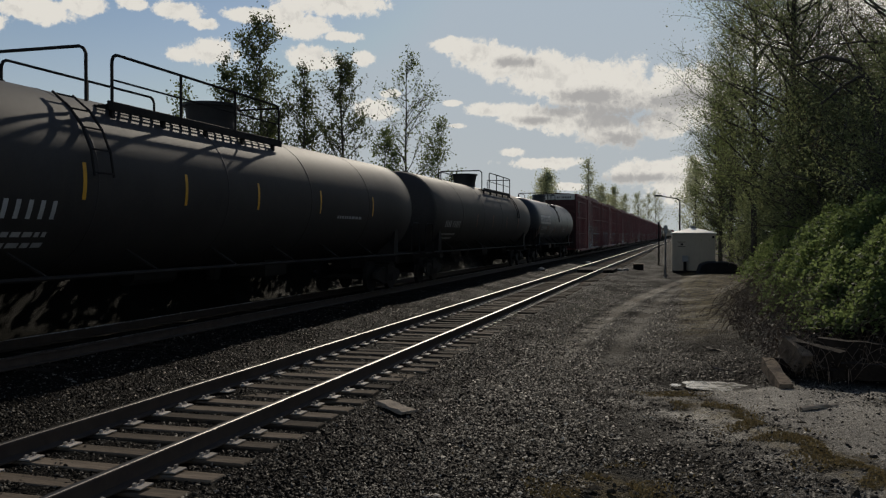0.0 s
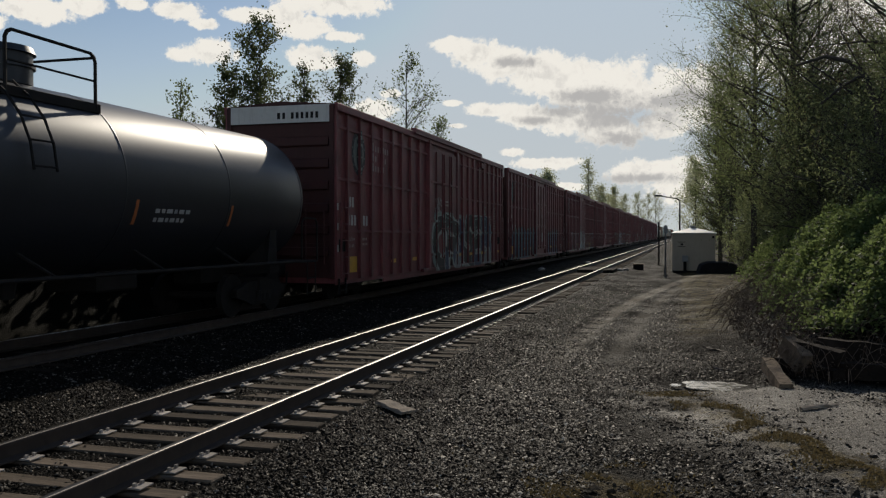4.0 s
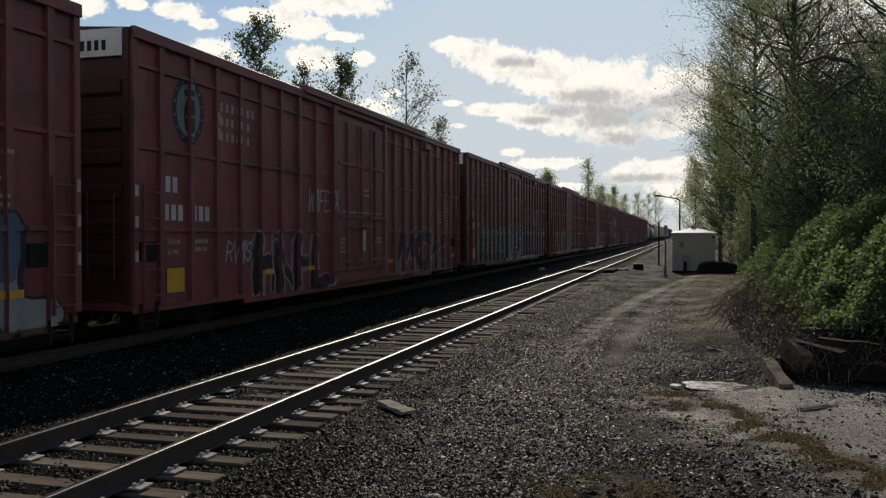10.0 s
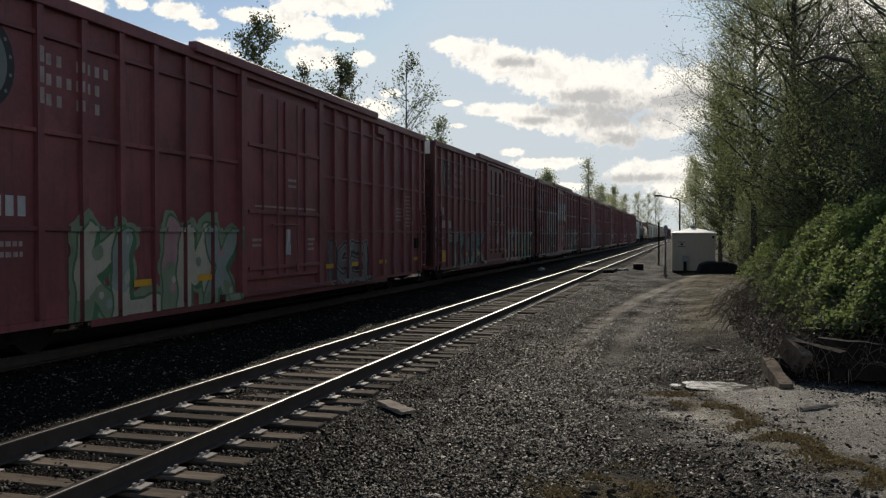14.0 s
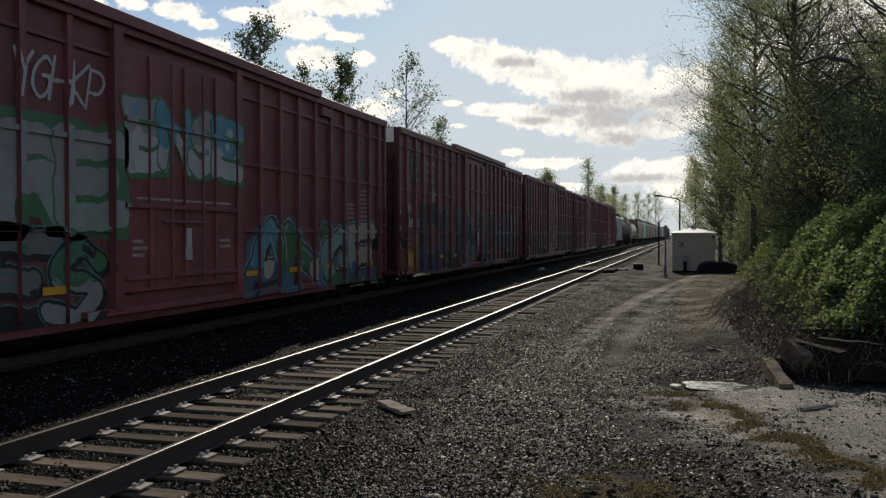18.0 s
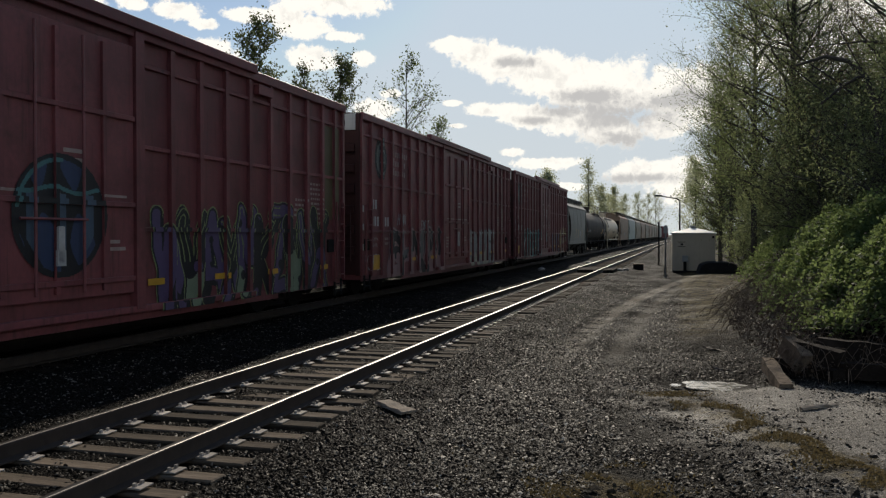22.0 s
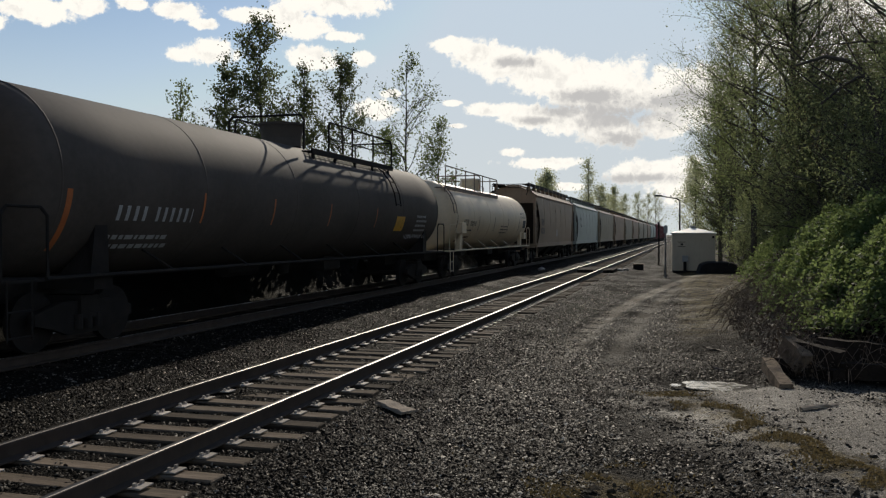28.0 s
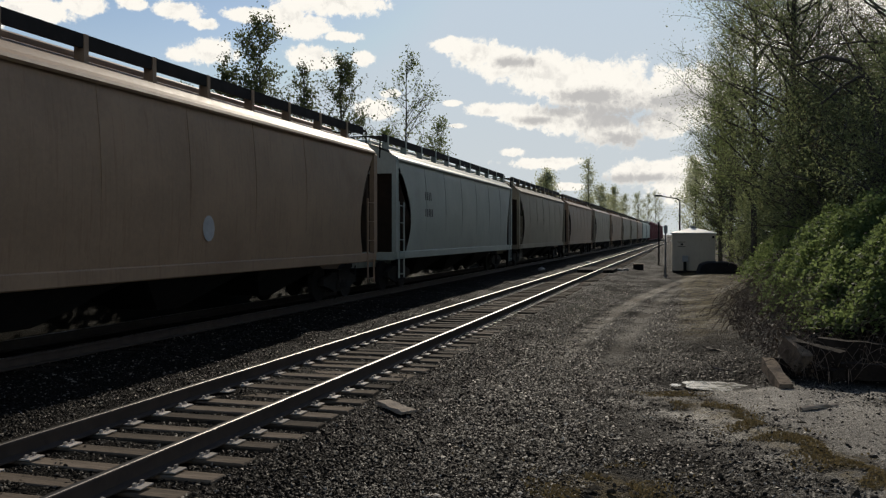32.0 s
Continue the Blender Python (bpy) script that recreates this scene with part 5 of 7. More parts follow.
# strokes of the sprayed letters: pairs of hexadecimal digits are points on a ten by ten square
STROKES = {"A": "00 5A A0|23 83", "B": "0A 00|0A 79 86 55|05 66 94 81 00", "C": "A8 6A 17 13 60 A2", "D": "0A 00|0A 79 A5 71 00", "E": "AA 0A|0A 00|05 75|00 A0",
           "F": "AA 0A|0A 00|05 75", "G": "A8 6A 17 13 60 A2 A5|A5 65", "H": "0A 00|AA A0|05 A5", "I": "5A 50", "J": "8A 82 50 12", "K": "0A 00|AA 05|05 A0",
           "L": "0A 00|00 A0", "M": "00 1A|1A 54|54 9A|9A A0", "N": "00 0A|0A A0|A0 AA", "O": "5A 17 13 50 93 97 5A", "P": "00 0A|0A 79 A7 74 04",
           "R": "00 0A|0A 79 A7 75 05|55 A0", "S": "A8 6A 28 26 65 94 82 50 02", "T": "0A AA|5A 50", "U": "0A 03 40 83 8A", "V": "0A 50|50 AA",
           "W": "0A 20|20 58|58 80|80 AA", "X": "0A A0|00 AA", "Y": "0A 55|AA 55|55 50", "Z": "0A AA|AA 00|00 A0"}


def letter(ch):
    """Lines of a letter in a unit square."""
    return [[(int(p[0], 16) / 10, int(p[1], 16) / 10) for p in line.split()] for line in STROKES[ch].split("|")]


def glyph(rnd):
    return letter(rnd.choice(sorted(STROKES)))


def bend(pts):
    """A smooth line through the points."""
    if len(pts) < 3:
        return pts
    out = []
    n = len(pts)
    for i in range(n - 1):
        p0, p1, p2, p3 = pts[max(0, i - 1)], pts[i], pts[i + 1], pts[min(n - 1, i + 2)]
        for j in range(3):
            u = j / 3
            out.append(tuple(0.5 * (2 * p1[c] + (p2[c] - p0[c]) * u + (2 * p0[c] - 5 * p1[c] + 4 * p2[c] - p3[c]) * u * u + (3 * p1[c] - p0[c] - 3 * p2[c] + p3[c]) * u ** 3) for c in (0, 1)))
    out.append(pts[-1])
    return out


def away(Y, Z, lines):
    """Distance of every point of the grid from the nearest of the lines."""
    d = np.full(Y.shape, 9.0)
    for ln in lines:
        for (a, b), (c, e) in zip(ln, ln[1:]):
            vy, vz = c - a, e - b
            k = np.clip(((Y - a) * vy + (Z - b) * vz) / (vy * vy + vz * vz + 1e-9), 0, 1)
            d = np.minimum(d, np.hypot(Y - a - k * vy, Z - b - k * vz))
    return d


def side_depth(Y, Z):
    """How far out the boxcar's side lies at each point, over sheets, posts, rails and door."""
    D = np.full(Y.shape, 1.5)
    for a, b, d in STRIPS:
        D[(Y >= a) & (Y < b)] = d
    door = (Y > DOOR[0] - 0.1) & (Y < DOOR[1] + 0.1)
    for z in (4.47, 3.15, 1.82):
        m = ~door & (abs(Z - z) < 0.036)
        D[m] = np.maximum(D[m], 1.55)
    for z in (3.55, 2.2, 1.05):
        m = (Y > DOOR[0] + 0.16) & (Y < DOOR[1] - 0.16) & (abs(Z - z) < 0.041)
        D[m] = np.maximum(D[m], 1.64)
    m = (Y > 7.2) & (Y < 15.4) & (Z < 0.6)
    D[m] = np.maximum(D[m], 1.62)
    return D


def coat(car, name, img, ys, zs, cell, lift, label):
    """Turns a grid of paint colours into flat patches that lie on the side."""
    Y, Z = np.meshgrid(ys, zs, indexing="ij")
    D = side_depth(Y, Z)
    s = Shape()
    runs = {}
    h = cell / 2

    def close(key, i):
        k0, k1, ink, d = key
        y0, y1, z0, z1, x = ys[runs[key]] - h, ys[i] + h, zs[k0] - h, zs[k1] + h, d + lift
        s.face([(x, y0, z0), (x, y1, z0), (x, y1, z1), (x, y0, z1)], ink)

    for i in range(len(ys)):
        row, dep = img[i], D[i]
        edges = np.flatnonzero((row[1:] != row[:-1]) | (dep[1:] != dep[:-1])) + 1
        cuts = [0, *edges.tolist(), len(row)]
        now = {(a, b - 1, int(row[a]), float(dep[a])) for a, b in zip(cuts, cuts[1:]) if row[a] >= 0}
        for key in [k for k in runs if k not in now]:
            close(key, i - 1)
            del runs[key]
        for key in now:
            runs.setdefault(key, i)
    for key in list(runs):
        close(key, len(ys) - 1)
    used = sorted(set(s.m))
    s.m = [used.index(k) for k in s.m]
    part(name, s, [SPRAY[INKS[k]] for k in used], car, label)["kind"] = "stuff"


def graffiti(car, seed, y0, y1, z0, z1, word, fill, edge, glow=None, shine=None, accents=(), fat=0.36, label="spray-painted graffiti"):
    """A sprayed piece: fat letters with an outline, a cast shade, a lower band, and a cloud behind."""
    rnd = random.Random(seed)
    cell, pad = 0.016, 0.3
    z0 -= 0.1 if z0 < 0.9 else 0
    ys = np.arange(max(0.0, y0 - pad), min(BOX_L, y1 + pad), cell) + cell / 2
    zs = np.arange(max(0.47, z0 - pad), z1 + pad, cell) + cell / 2
    Y, Z = np.meshgrid(ys, zs, indexing="ij")
    p1, p2, p3 = (rnd.uniform(0, 6) for k in range(3))
    Yw = Y + 0.035 * np.sin(5.1 * Z + p1) + 0.02 * np.sin(11.0 * Z + 3 * Y + p2)
    Zw = Z + 0.035 * np.sin(3.7 * Y + p3) + 0.015 * np.sin(13.0 * Y + p1)
    fuzz = 0.05 * np.sin(9.0 * Y + p1) * np.sin(11.0 * Z + p2) + 0.05 * np.sin(3.3 * Y + p3)
    img = np.full(Y.shape, -1)
    ink = {n: i for i, n in enumerate(INKS)}
    fills = fill if isinstance(fill, (list, tuple)) else [fill]
    n, w, h = len(word), (y1 - y0) / len(word), z1 - z0
    fw = fat * min(w, h * 0.8)
    letters = []
    for k, ch in enumerate(word):
        slant, sy, sz = rnd.uniform(-0.12, 0.18), w * rnd.uniform(0.88, 1.08), h * rnd.uniform(0.86, 1.02)
        oy, oz = y0 + w * k + 0.06 * w, z0 + h * rnd.uniform(-0.02, 0.07)
        lines = [bend([(oy + sy * (a + slant * (b - 0.5)) + rnd.uniform(-0.03, 0.03) * w, oz + sz * b) for a, b in ln]) for ln in letter(ch)]
        letters.append((away(Yw, Zw, lines), away(Yw - 0.08, Zw + 0.07, lines), fw * rnd.uniform(0.88, 1.15)))
    if glow:
        near = np.minimum.reduce([d for d, e, f in letters])
        img[near < fw / 2 + 0.15 + 1.3 * fuzz] = ink[glow]
    for d, e, f in letters:
        img[e < f / 2 + 0.03] = ink[edge]
    for k, (d, e, f) in enumerate(letters):
        img[d < f / 2 + 0.045] = ink[edge]
        inside = d < f / 2
        img[inside] = ink[fills[k % len(fills)]]
        if accents:
            band = z0 + h * rnd.uniform(0.2, 0.5)
            img[inside & (Zw + 2 * fuzz < band)] = ink[accents[k % len(accents)]]
            for j in range(3):
                by, bz, br = y0 + w * (k + rnd.random()), z0 + h * rnd.random(), rnd.uniform(0.04, 0.16) * w
                img[inside & (np.hypot(Y - by, Z - bz) < br)] = ink[rnd.choice(list(accents) + fills)]
        if shine:
            img[(d > f / 2 + 0.045) & (d < f / 2 + 0.07) & (e > f / 2)] = ink[shine]
            img[inside & (abs(d - f * 0.3) < 0.014) & (Zw > z0 + 0.45 * h) & (np.sin(4 * Y + p2) > -0.2)] = ink[shine]
    coat(car, "graffiti", img, ys, zs, cell, 0.014, label)


def tag(car, seed, y, z, size, ink="white"):
    """A thin scrawl."""
    rnd = random.Random(seed)
    cell = 0.016
    n = rnd.randint(3, 5)
    ys = np.arange(y - 0.1, y + size * (0.62 * n + 0.3), cell) + cell / 2
    zs = np.arange(z - 0.08, z + size + 0.1, cell) + cell / 2
    Y, Z = np.meshgrid(ys, zs, indexing="ij")
    img = np.full(Y.shape, -1)
    x = y
    for k in range(n):
        lines = [bend([(x + p[0] * size * 0.55 + (p[1] - 0.5) * size * 0.2, z + p[1] * size + rnd.uniform(-0.05, 0.05) * size) for p in ln]) for ln in glyph(rnd)]
        img[away(Y, Z, lines) < max(0.02, size * 0.045)] = INKS.index(ink)
        x += size * 0.62
    coat(car, "scrawl", img, ys, zs, cell, 0.018, "thin sprayed scrawl")


def boxcar_marks(car, seed):
    rnd = random.Random(seed)
    s = Shape()
    # company mark: an oval ring with a dark figure, drawn as plain shapes
    n = 28
    cy, cz = 1.63, 3.93
    ring = [(cy + 0.5 * math.sin(2 * math.pi * i / n), cz + 0.6 * math.cos(2 * math.pi * i / n)) for i in range(n)]
    inner = [(cy + 0.37 * math.sin(2 * math.pi * i / n), cz + 0.47 * math.cos(2 * math.pi * i / n)) for i in range(n)]
    core = [(cy + 0.15 * math.sin(2 * math.pi * i / n), cz - 0.1 + 0.3 * math.cos(2 * math.pi * i / n)) for i in range(n)]
    lay(s, ring, 0, 1)
    lay(s, inner, 1, 0)
    lay(s, core, 2, 1)
    lay(s, rect(cy - 0.13, cy + 0.13, cz + 0.25, cz + 0.36), 2, 1)
    lay(s, rect(cy - 0.1, cy + 0.1, 3.8, 3.84), 3, 0)
    for i in range(0, n, 2):
        y, z = cy + 0.435 * math.sin(2 * math.pi * i / n), cz + 0.535 * math.cos(2 * math.pi * i / n)
        lay(s, rect(y - 0.022, y + 0.022, z - 0.022, z + 0.022), 3, 0)
    part("logo", s, [SPRAY["badge"], SPRAY["black"]], car, "oval company mark in cream and black")
    s = Shape()
    for z, w in ((4.08, 8), (3.8, 7), (3.52, 7)):
        y = 2.5
        for k in range(w):
            if rnd.random() < 0.9:
                lay(s, rect(y, y + 0.1, z, z + (0.22 if k == 0 else 0.16)), 0)
            y += 0.2
    part("faded_name", s, FADED_MARK, car, "faded pale lettering")["kind"] = "stuff"
    s = Shape()
    for y, z, k in ((0.93, 2.46, 2), (0.88, 1.98, 3), (1.74, 1.98, 3)):
        for i in range(k):
            a = y + i * 0.21
            lay(s, rect(a, a + 0.14, z, z + 0.27), 0)
    part("car_number", s, WHITE_MARK, car, "white running marks")["kind"] = "stuff"
    s = Shape()
    for y, z, w in ((1.82, 1.58, 0.42), (1.82, 1.44, 0.42)):
        a = y
        while a < y + w:
            b = a + rnd.uniform(0.05, 0.1)
            lay(s, rect(a, b, z, z + 0.07), 0)
            a = b + 0.03
    for y, n, z0 in ((17.25, 4, 2.5), (18.15, 9, 2.9)):
        for i in range(n):
            a = y + rnd.uniform(0, 0.2)
            while a < y + 0.62:
                b = a + rnd.uniform(0.05, 0.16)
                lay(s, rect(a, b, z0 - i * 0.115, z0 - i * 0.115 + 0.055), 0)
                a = b + 0.04
    for y in (8.3, 10.9):
        for i in range(rnd.randint(2, 4)):
            lay(s, rect(y, y + rnd.uniform(0.2, 0.4), 1.6 - i * 0.11, 1.655 - i * 0.11), 1)
    lay(s, rect(8.4, 11.3, 2.3, 2.34), 4)
    for y in (9.9,):
        for i in range(2):
            lay(s, rect(y, y + 0.4, 2.9 - i * 0.13, 2.96 - i * 0.13), 4)
    part("small_lettering", s, FADED_MARK, car, "small pale stencilled data")["kind"] = "stuff"
    s = Shape()
    lay(s, rect(0.92, 1.44, 0.74, 1.16), 21)
    part("yellow_plate", s, YELLOW, car, "yellow rectangle on the side")
    for y in (4.4, 6.4, 12.1, 14.0, 16.0, 18.9):
        s = Shape()
        yy = y + rnd.uniform(-0.25, 0.25)
        lay(s, rect(yy, yy + 0.46, 0.9, 1.01), 22)
        part("reflector", s, YELLOW, car, "yellow reflector strip")
    s = Shape()
    for y in (0.06, BOX_L - 0.06):
        for z in (1.3, 1.85, 2.35):
            s.face([(1.566, y - 0.045, z), (1.566, y + 0.045, z), (1.566, y + 0.045, z + 0.18), (1.566, y - 0.045, z + 0.18)])
    part("corner_reflectors", s, WHITE_MARK, car, "white reflector patches")
    for y0 in (0.4, 19.4):
        s = Shape()
        s.box(1.5, 1.545, y0 - 0.2, y0 + 0.2, 1.3, 1.62, 0, 0.01)
        part("routing_board", s, STEEL_DARK, car)


for i, b in enumerate(BOXCARS):
    boxcar_marks(b, 100 + i)
B = BOXCARS
graffiti(B[0], 1, 8.4, 17.6, 0.66, 2.25, "CRASEB", ["black", "black", "navy"], "white", "sage", "mint", ("black", "navy", "silver"), 0.42)
tag(B[0], 201, 8.6, 2.5, 0.5)
tag(B[0], 203, 16.2, 2.6, 0.34, "mint")
graffiti(B[1], 2, 1.0, 7.7, 0.62, 1.85, "ASEM", ["slate", "slate", "navy"], "black", "moss", "cyan", ("navy", "slate"), 0.44)
graffiti(B[1], 3, 12.4, 16.9, 0.7, 1.8, "SMEK", ["purple", "navy"], "black", "black", "mint", ("purple", "slate"), 0.36)
tag(B[1], 205, 18.6, 0.75, 0.3)
graffiti(B[2], 4, 2.9, 7.6, 0.62, 1.75, "RBSK", ["pink", "grey"], "black", None, "pink", ("pink", "cream"), 0.4)
graffiti(B[2], 5, 8.3, 11.3, 0.85, 1.85, "WVM", "silver", "black", None, None, ("white", "grey"), 0.5)
graffiti(B[2], 6, 12.1, 16.2, 0.7, 1.7, "CKS", ["black", "grey"], "cream", None, "white", ("yellow", "black"), 0.3)
graffiti(B[2], 7, 16.4, 19.6, 0.7, 1.75, "SYOL", ["silver", "slate"], "black", None, None, ("sage", "silver"), 0.5)
graffiti(B[3], 8, 4.0, 7.7, 0.65, 1.65, "HNHL", "black", "pink", None, "grey", (), 0.3)
graffiti(B[3], 9, 13.0, 18.0, 0.7, 1.75, "MCK", ["black"], "pink", None, "grey", ("grey", "black"), 0.42)
tag(B[3], 207, 6.6, 2.3, 0.5)
tag(B[3], 208, 2.9, 1.2, 0.4)
graffiti(B[4], 10, 2.1, 7.7, 0.6, 1.8, "ETRAN", ["green", "teal", "green"], "black", "moss", "white", ("teal", "navy"), 0.5)
graffiti(B[4], 11, 8.3, 12.6, 0.65, 1.85, "NERD", ["teal", "slate", "navy"], "white", "black", None, ("silver", "black", "pink"), 0.38)
graffiti(B[4], 12, 12.6, 19.8, 0.62, 1.85, "ZIPES", ["slate", "navy", "orange", "teal", "mint"], "black", "orange", "cyan", ("blue", "teal", "orange"), 0.44)
tag(B[4], 209, 13.6, 2.6, 0.3, "silver")
graffiti(B[4], 44, 15.2, 17.2, 2.35, 3.05, "JLZ", "silver", "black", None, None, ("sage",), 0.44)
graffiti(B[5], 13, 3.4, 7.6, 0.6, 1.85, "KLIMX", ["cream", "sage", "pink"], "green", "moss", None, ("moss", "cream"), 0.44)
graffiti(B[5], 14, 12.0, 15.2, 0.7, 1.5, "ISEI", "grey", "black", None, "silver", (), 0.3)
graffiti(B[6], 15, 2.0, 7.4, 0.65, 1.7, "TOSK", ["grey", "teal"], "black", None, "silver", ("mint",), 0.36)
graffiti(B[6], 36, 12.2, 15.6, 0.6, 1.85, "AGA", ["pink", "silver"], "black", "grey", "white", ("cream", "pink"), 0.44)
graffiti(B[6], 16, 15.8, 19.7, 0.62, 1.75, "GOOD", ["green", "sage"], "black", None, "mint", ("green", "teal"), 0.42)
graffiti(B[7], 17, 3.6, 7.9, 1.95, 3.1, "KORE", ["silver", "white", "silver"], "green", "green", None, ("silver", "sage"), 0.48)
graffiti(B[7], 18, 8.2, 11.6, 2.9, 3.8, "ENSE", ["silver", "cyan"], "green", None, None, ("white",), 0.42)
graffiti(B[7], 19, 2.0, 7.6, 0.6, 1.6, "LIKES", ["green", "grey"], "black", None, "teal", ("silver", "black"), 0.34)
graffiti(B[7], 20, 12.0, 19.4, 0.62, 1.85, "ANGE", ["cyan", "green", "mint", "cream"], "black", "slate", "white", ("slate", "blue", "green"), 0.46)
tag(B[7], 211, 0.4, 3.5, 0.55)
tag(B[7], 212, 0.4, 2.8, 0.5)
tag(B[7], 214, 5.9, 3.6, 0.6)
graffiti(B[8], 21, 2.4, 10.4, 0.6, 2.5, "DUM", ["black", "navy", "black"], "black", "teal", "cyan", ("navy", "black", "blue"), 0.4)
graffiti(B[8], 41, 10.5, 19.0, 0.6, 2.45, "ATHER", ["navy", "black", "slate"], "black", "teal", "mint", ("black", "navy", "red"), 0.36)
tag(B[8], 215, 3.2, 2.9, 0.4)
tag(B[8], 216, 16.6, 2.9, 0.4)
graffiti(B[9], 22, 1.5, 7.8, 0.6, 1.75, "SKEXZWAKSX", ["purple", "black", "slate"], "black", None, "lime", ("moss", "purple", "black"), 0.34)
graffiti(B[9], 23, 12.2, 19.0, 0.6, 2.15, "WVAXMKZWVX", ["purple", "black"], "black", None, "lime", ("purple", "moss", "black"), 0.34)
graffiti(B[10], 24, 2.4, 7.6, 0.62, 1.75, "BHNUN", ["black", "grey"], "pink", None, "grey", ("pink", "black"), 0.3)
graffiti(B[10], 25, 12.0, 16.4, 0.72, 1.75, "RIDE", ["silver", "white"], "grey", None, None, ("cream", "silver"), 0.5)
tag(B[10], 217, 3.1, 2.05, 0.3)
tag(B[10], 218, 5.5, 1.95, 0.24)
tag(B[10], 219, 0.3, 0.75, 0.42)
graffiti(B[11], 26, 2.6, 7.8, 0.6, 1.8, "CRSE", ["black", "teal"], "white", "black", None, ("black", "grey", "teal"), 0.42)
graffiti(B[11], 27, 13.2, 16.0, 0.7, 1.7, "UMK", ["navy", "grey"], "orange", None, None, ("navy", "orange"), 0.36)
graffiti(B[11], 28, 16.5, 19.4, 0.7, 1.95, "SEZ", ["yellow", "cream"], "orange", None, None, ("orange", "cream"), 0.46)
tag(B[11], 220, 9.2, 2.9, 0.4)
# a broad wash of orange under one piece
wash = Shape()
for a, b, top in ((0.3, 1.5, 1.3), (1.5, 2.5, 1.75), (18.9, 20.0, 1.5)):
    lay(wash, rect(a, b, 0.5, top), 0)
part("paint_wash", wash, SPRAY["orange"], B[8], "orange sprayed wash along the foot of the side")
# primer patches on one car's corner panels
s = Shape()
lay(s, rect(0.0, 1.1, 0.8, 4.4), 0)
lay(s, rect(18.95, 19.95, 2.1, 4.4), 0)
part("primer_patch", s, SPRAY["olive"], B[9], "faded olive-brown paint patch")
# a dark globe sprayed on one door
globe_y, globe_z = np.arange(8.8, 10.9, 0.016), np.arange(1.05, 3.0, 0.016)
GY, GZ = np.meshgrid(globe_y, globe_z, indexing="ij")
ball = np.hypot((GY - 9.85) / 0.92, (GZ - 2.0) / 0.87)
globe = np.full(GY.shape, -1)
globe[ball < 1] = INKS.index("black")
globe[(ball < 0.9) & (np.sin(9 * GY + 2 * GZ) + np.sin(5 * GZ) > 0.3)] = INKS.index("navy")
globe[(ball < 0.8) & (np.sin(11 * GY) > 0.55) & (GZ < 2.3)] = INKS.index("slate")
globe[(ball < 0.98) & (abs(GZ - 2.36 - 0.04 * np.sin(6 * GY)) < 0.03)] = INKS.index("teal")
globe[(ball > 0.86) & (ball < 0.93) & (GY < 9.9) & (GZ > 2.1)] = INKS.index("teal")
coat(B[9], "painted_globe", globe, globe_y, globe_z, 0.016, 0.014, "dark blue globe sprayed on the door")


def on_tank(shape, radius, centre, y0, y1, z0, z1, slot=0, lift=0.006):
    """A patch on the seen side of a tank."""
    n = max(1, int((z1 - z0) / 0.12))
    prev = None
    for i in range(n + 1):
        z = z0 + (z1 - z0) * i / n
        x = math.sqrt(max(0.0, (radius + lift) ** 2 - (z - centre) ** 2))
        if prev:
            shape.face([(prev[0], y0, prev[1]), (prev[0], y1, prev[1]), (x, y1, z), (x, y0, z)], slot)
        prev = (x, z)


def tank_text(car, radius, centre, y, z, h, chars, mat, name="lettering", hollow=False, gap=0.32, seed=1):
    rnd = random.Random(seed)
    s = Shape()
    for w in chars:
        if w > 0:
            ww, b = h * w, h * 0.2
            if hollow:
                on_tank(s, radius, centre, y, y + b, z, z + h)
                on_tank(s, radius, centre, y + b, y + ww, z + h - b, z + h)
                on_tank(s, radius, centre, y + b, y + ww, z, z + b)
                on_tank(s, radius, centre, y + ww - b, y + ww, z + b, z + h - b)
            else:
                on_tank(s, radius, centre, y, y + ww * 0.6, z, z + h)
            y += ww + h * gap
        else:
            y += h * 0.6
    part(name, s, mat, car)["kind"] = "stuff"


def fine_print(car, radius, centre, y, z, w, lines, mat, seed):
    rnd = random.Random(seed)
    s = Shape()
    for i in range(lines):
        a = y
        while a < y + w:
            b = a + rnd.uniform(0.08, 0.22)
            on_tank(s, radius, centre, a, b, z - i * 0.15, z - i * 0.15 + 0.07)
            a = b + 0.05
    part("small_lettering", s, mat, car)["kind"] = "stuff"


def strip(car, radius, centre, y, z0, z1, mat, w=0.08):
    s = Shape()
    on_tank(s, radius, centre, y, y + w, z0, z1)
    part("reflector", s, mat, car, "vertical reflector strip")


DULL_WHITE = material("dull_white_mark", (0.38, 0.38, 0.38), 0.6, 0, 0.2, 3, (0.15, 0.15, 0.15), 0.4)
BLACK_MARK = material("black_mark", (0.02, 0.02, 0.022), 0.6, 0, 0.2, 3)
ORANGE_STRIP = material("orange_strip", (0.42, 0.13, 0.04), 0.6, 0, 0.2, 4, (0.2, 0.06, 0.03), 0.5)
for y in (3.45, 6.1, 8.75, 11.87, 15.44):
    strip(tank_a, 1.48, 2.55, y, 2.25, 2.8, YELLOW)
tank_text(tank_a, 1.48, 2.55, 1.75, 1.95, 0.26, (0.55, 0.55, 0.55, 0.55, 0.55, 0.55), DULL_WHITE)
fine_print(tank_a, 1.48, 2.55, 1.75, 1.7, 1.2, 2, DULL_WHITE, 3)
fine_print(tank_a, 1.48, 2.55, 13.0, 2.15, 1.5, 1, DULL_WHITE, 4)
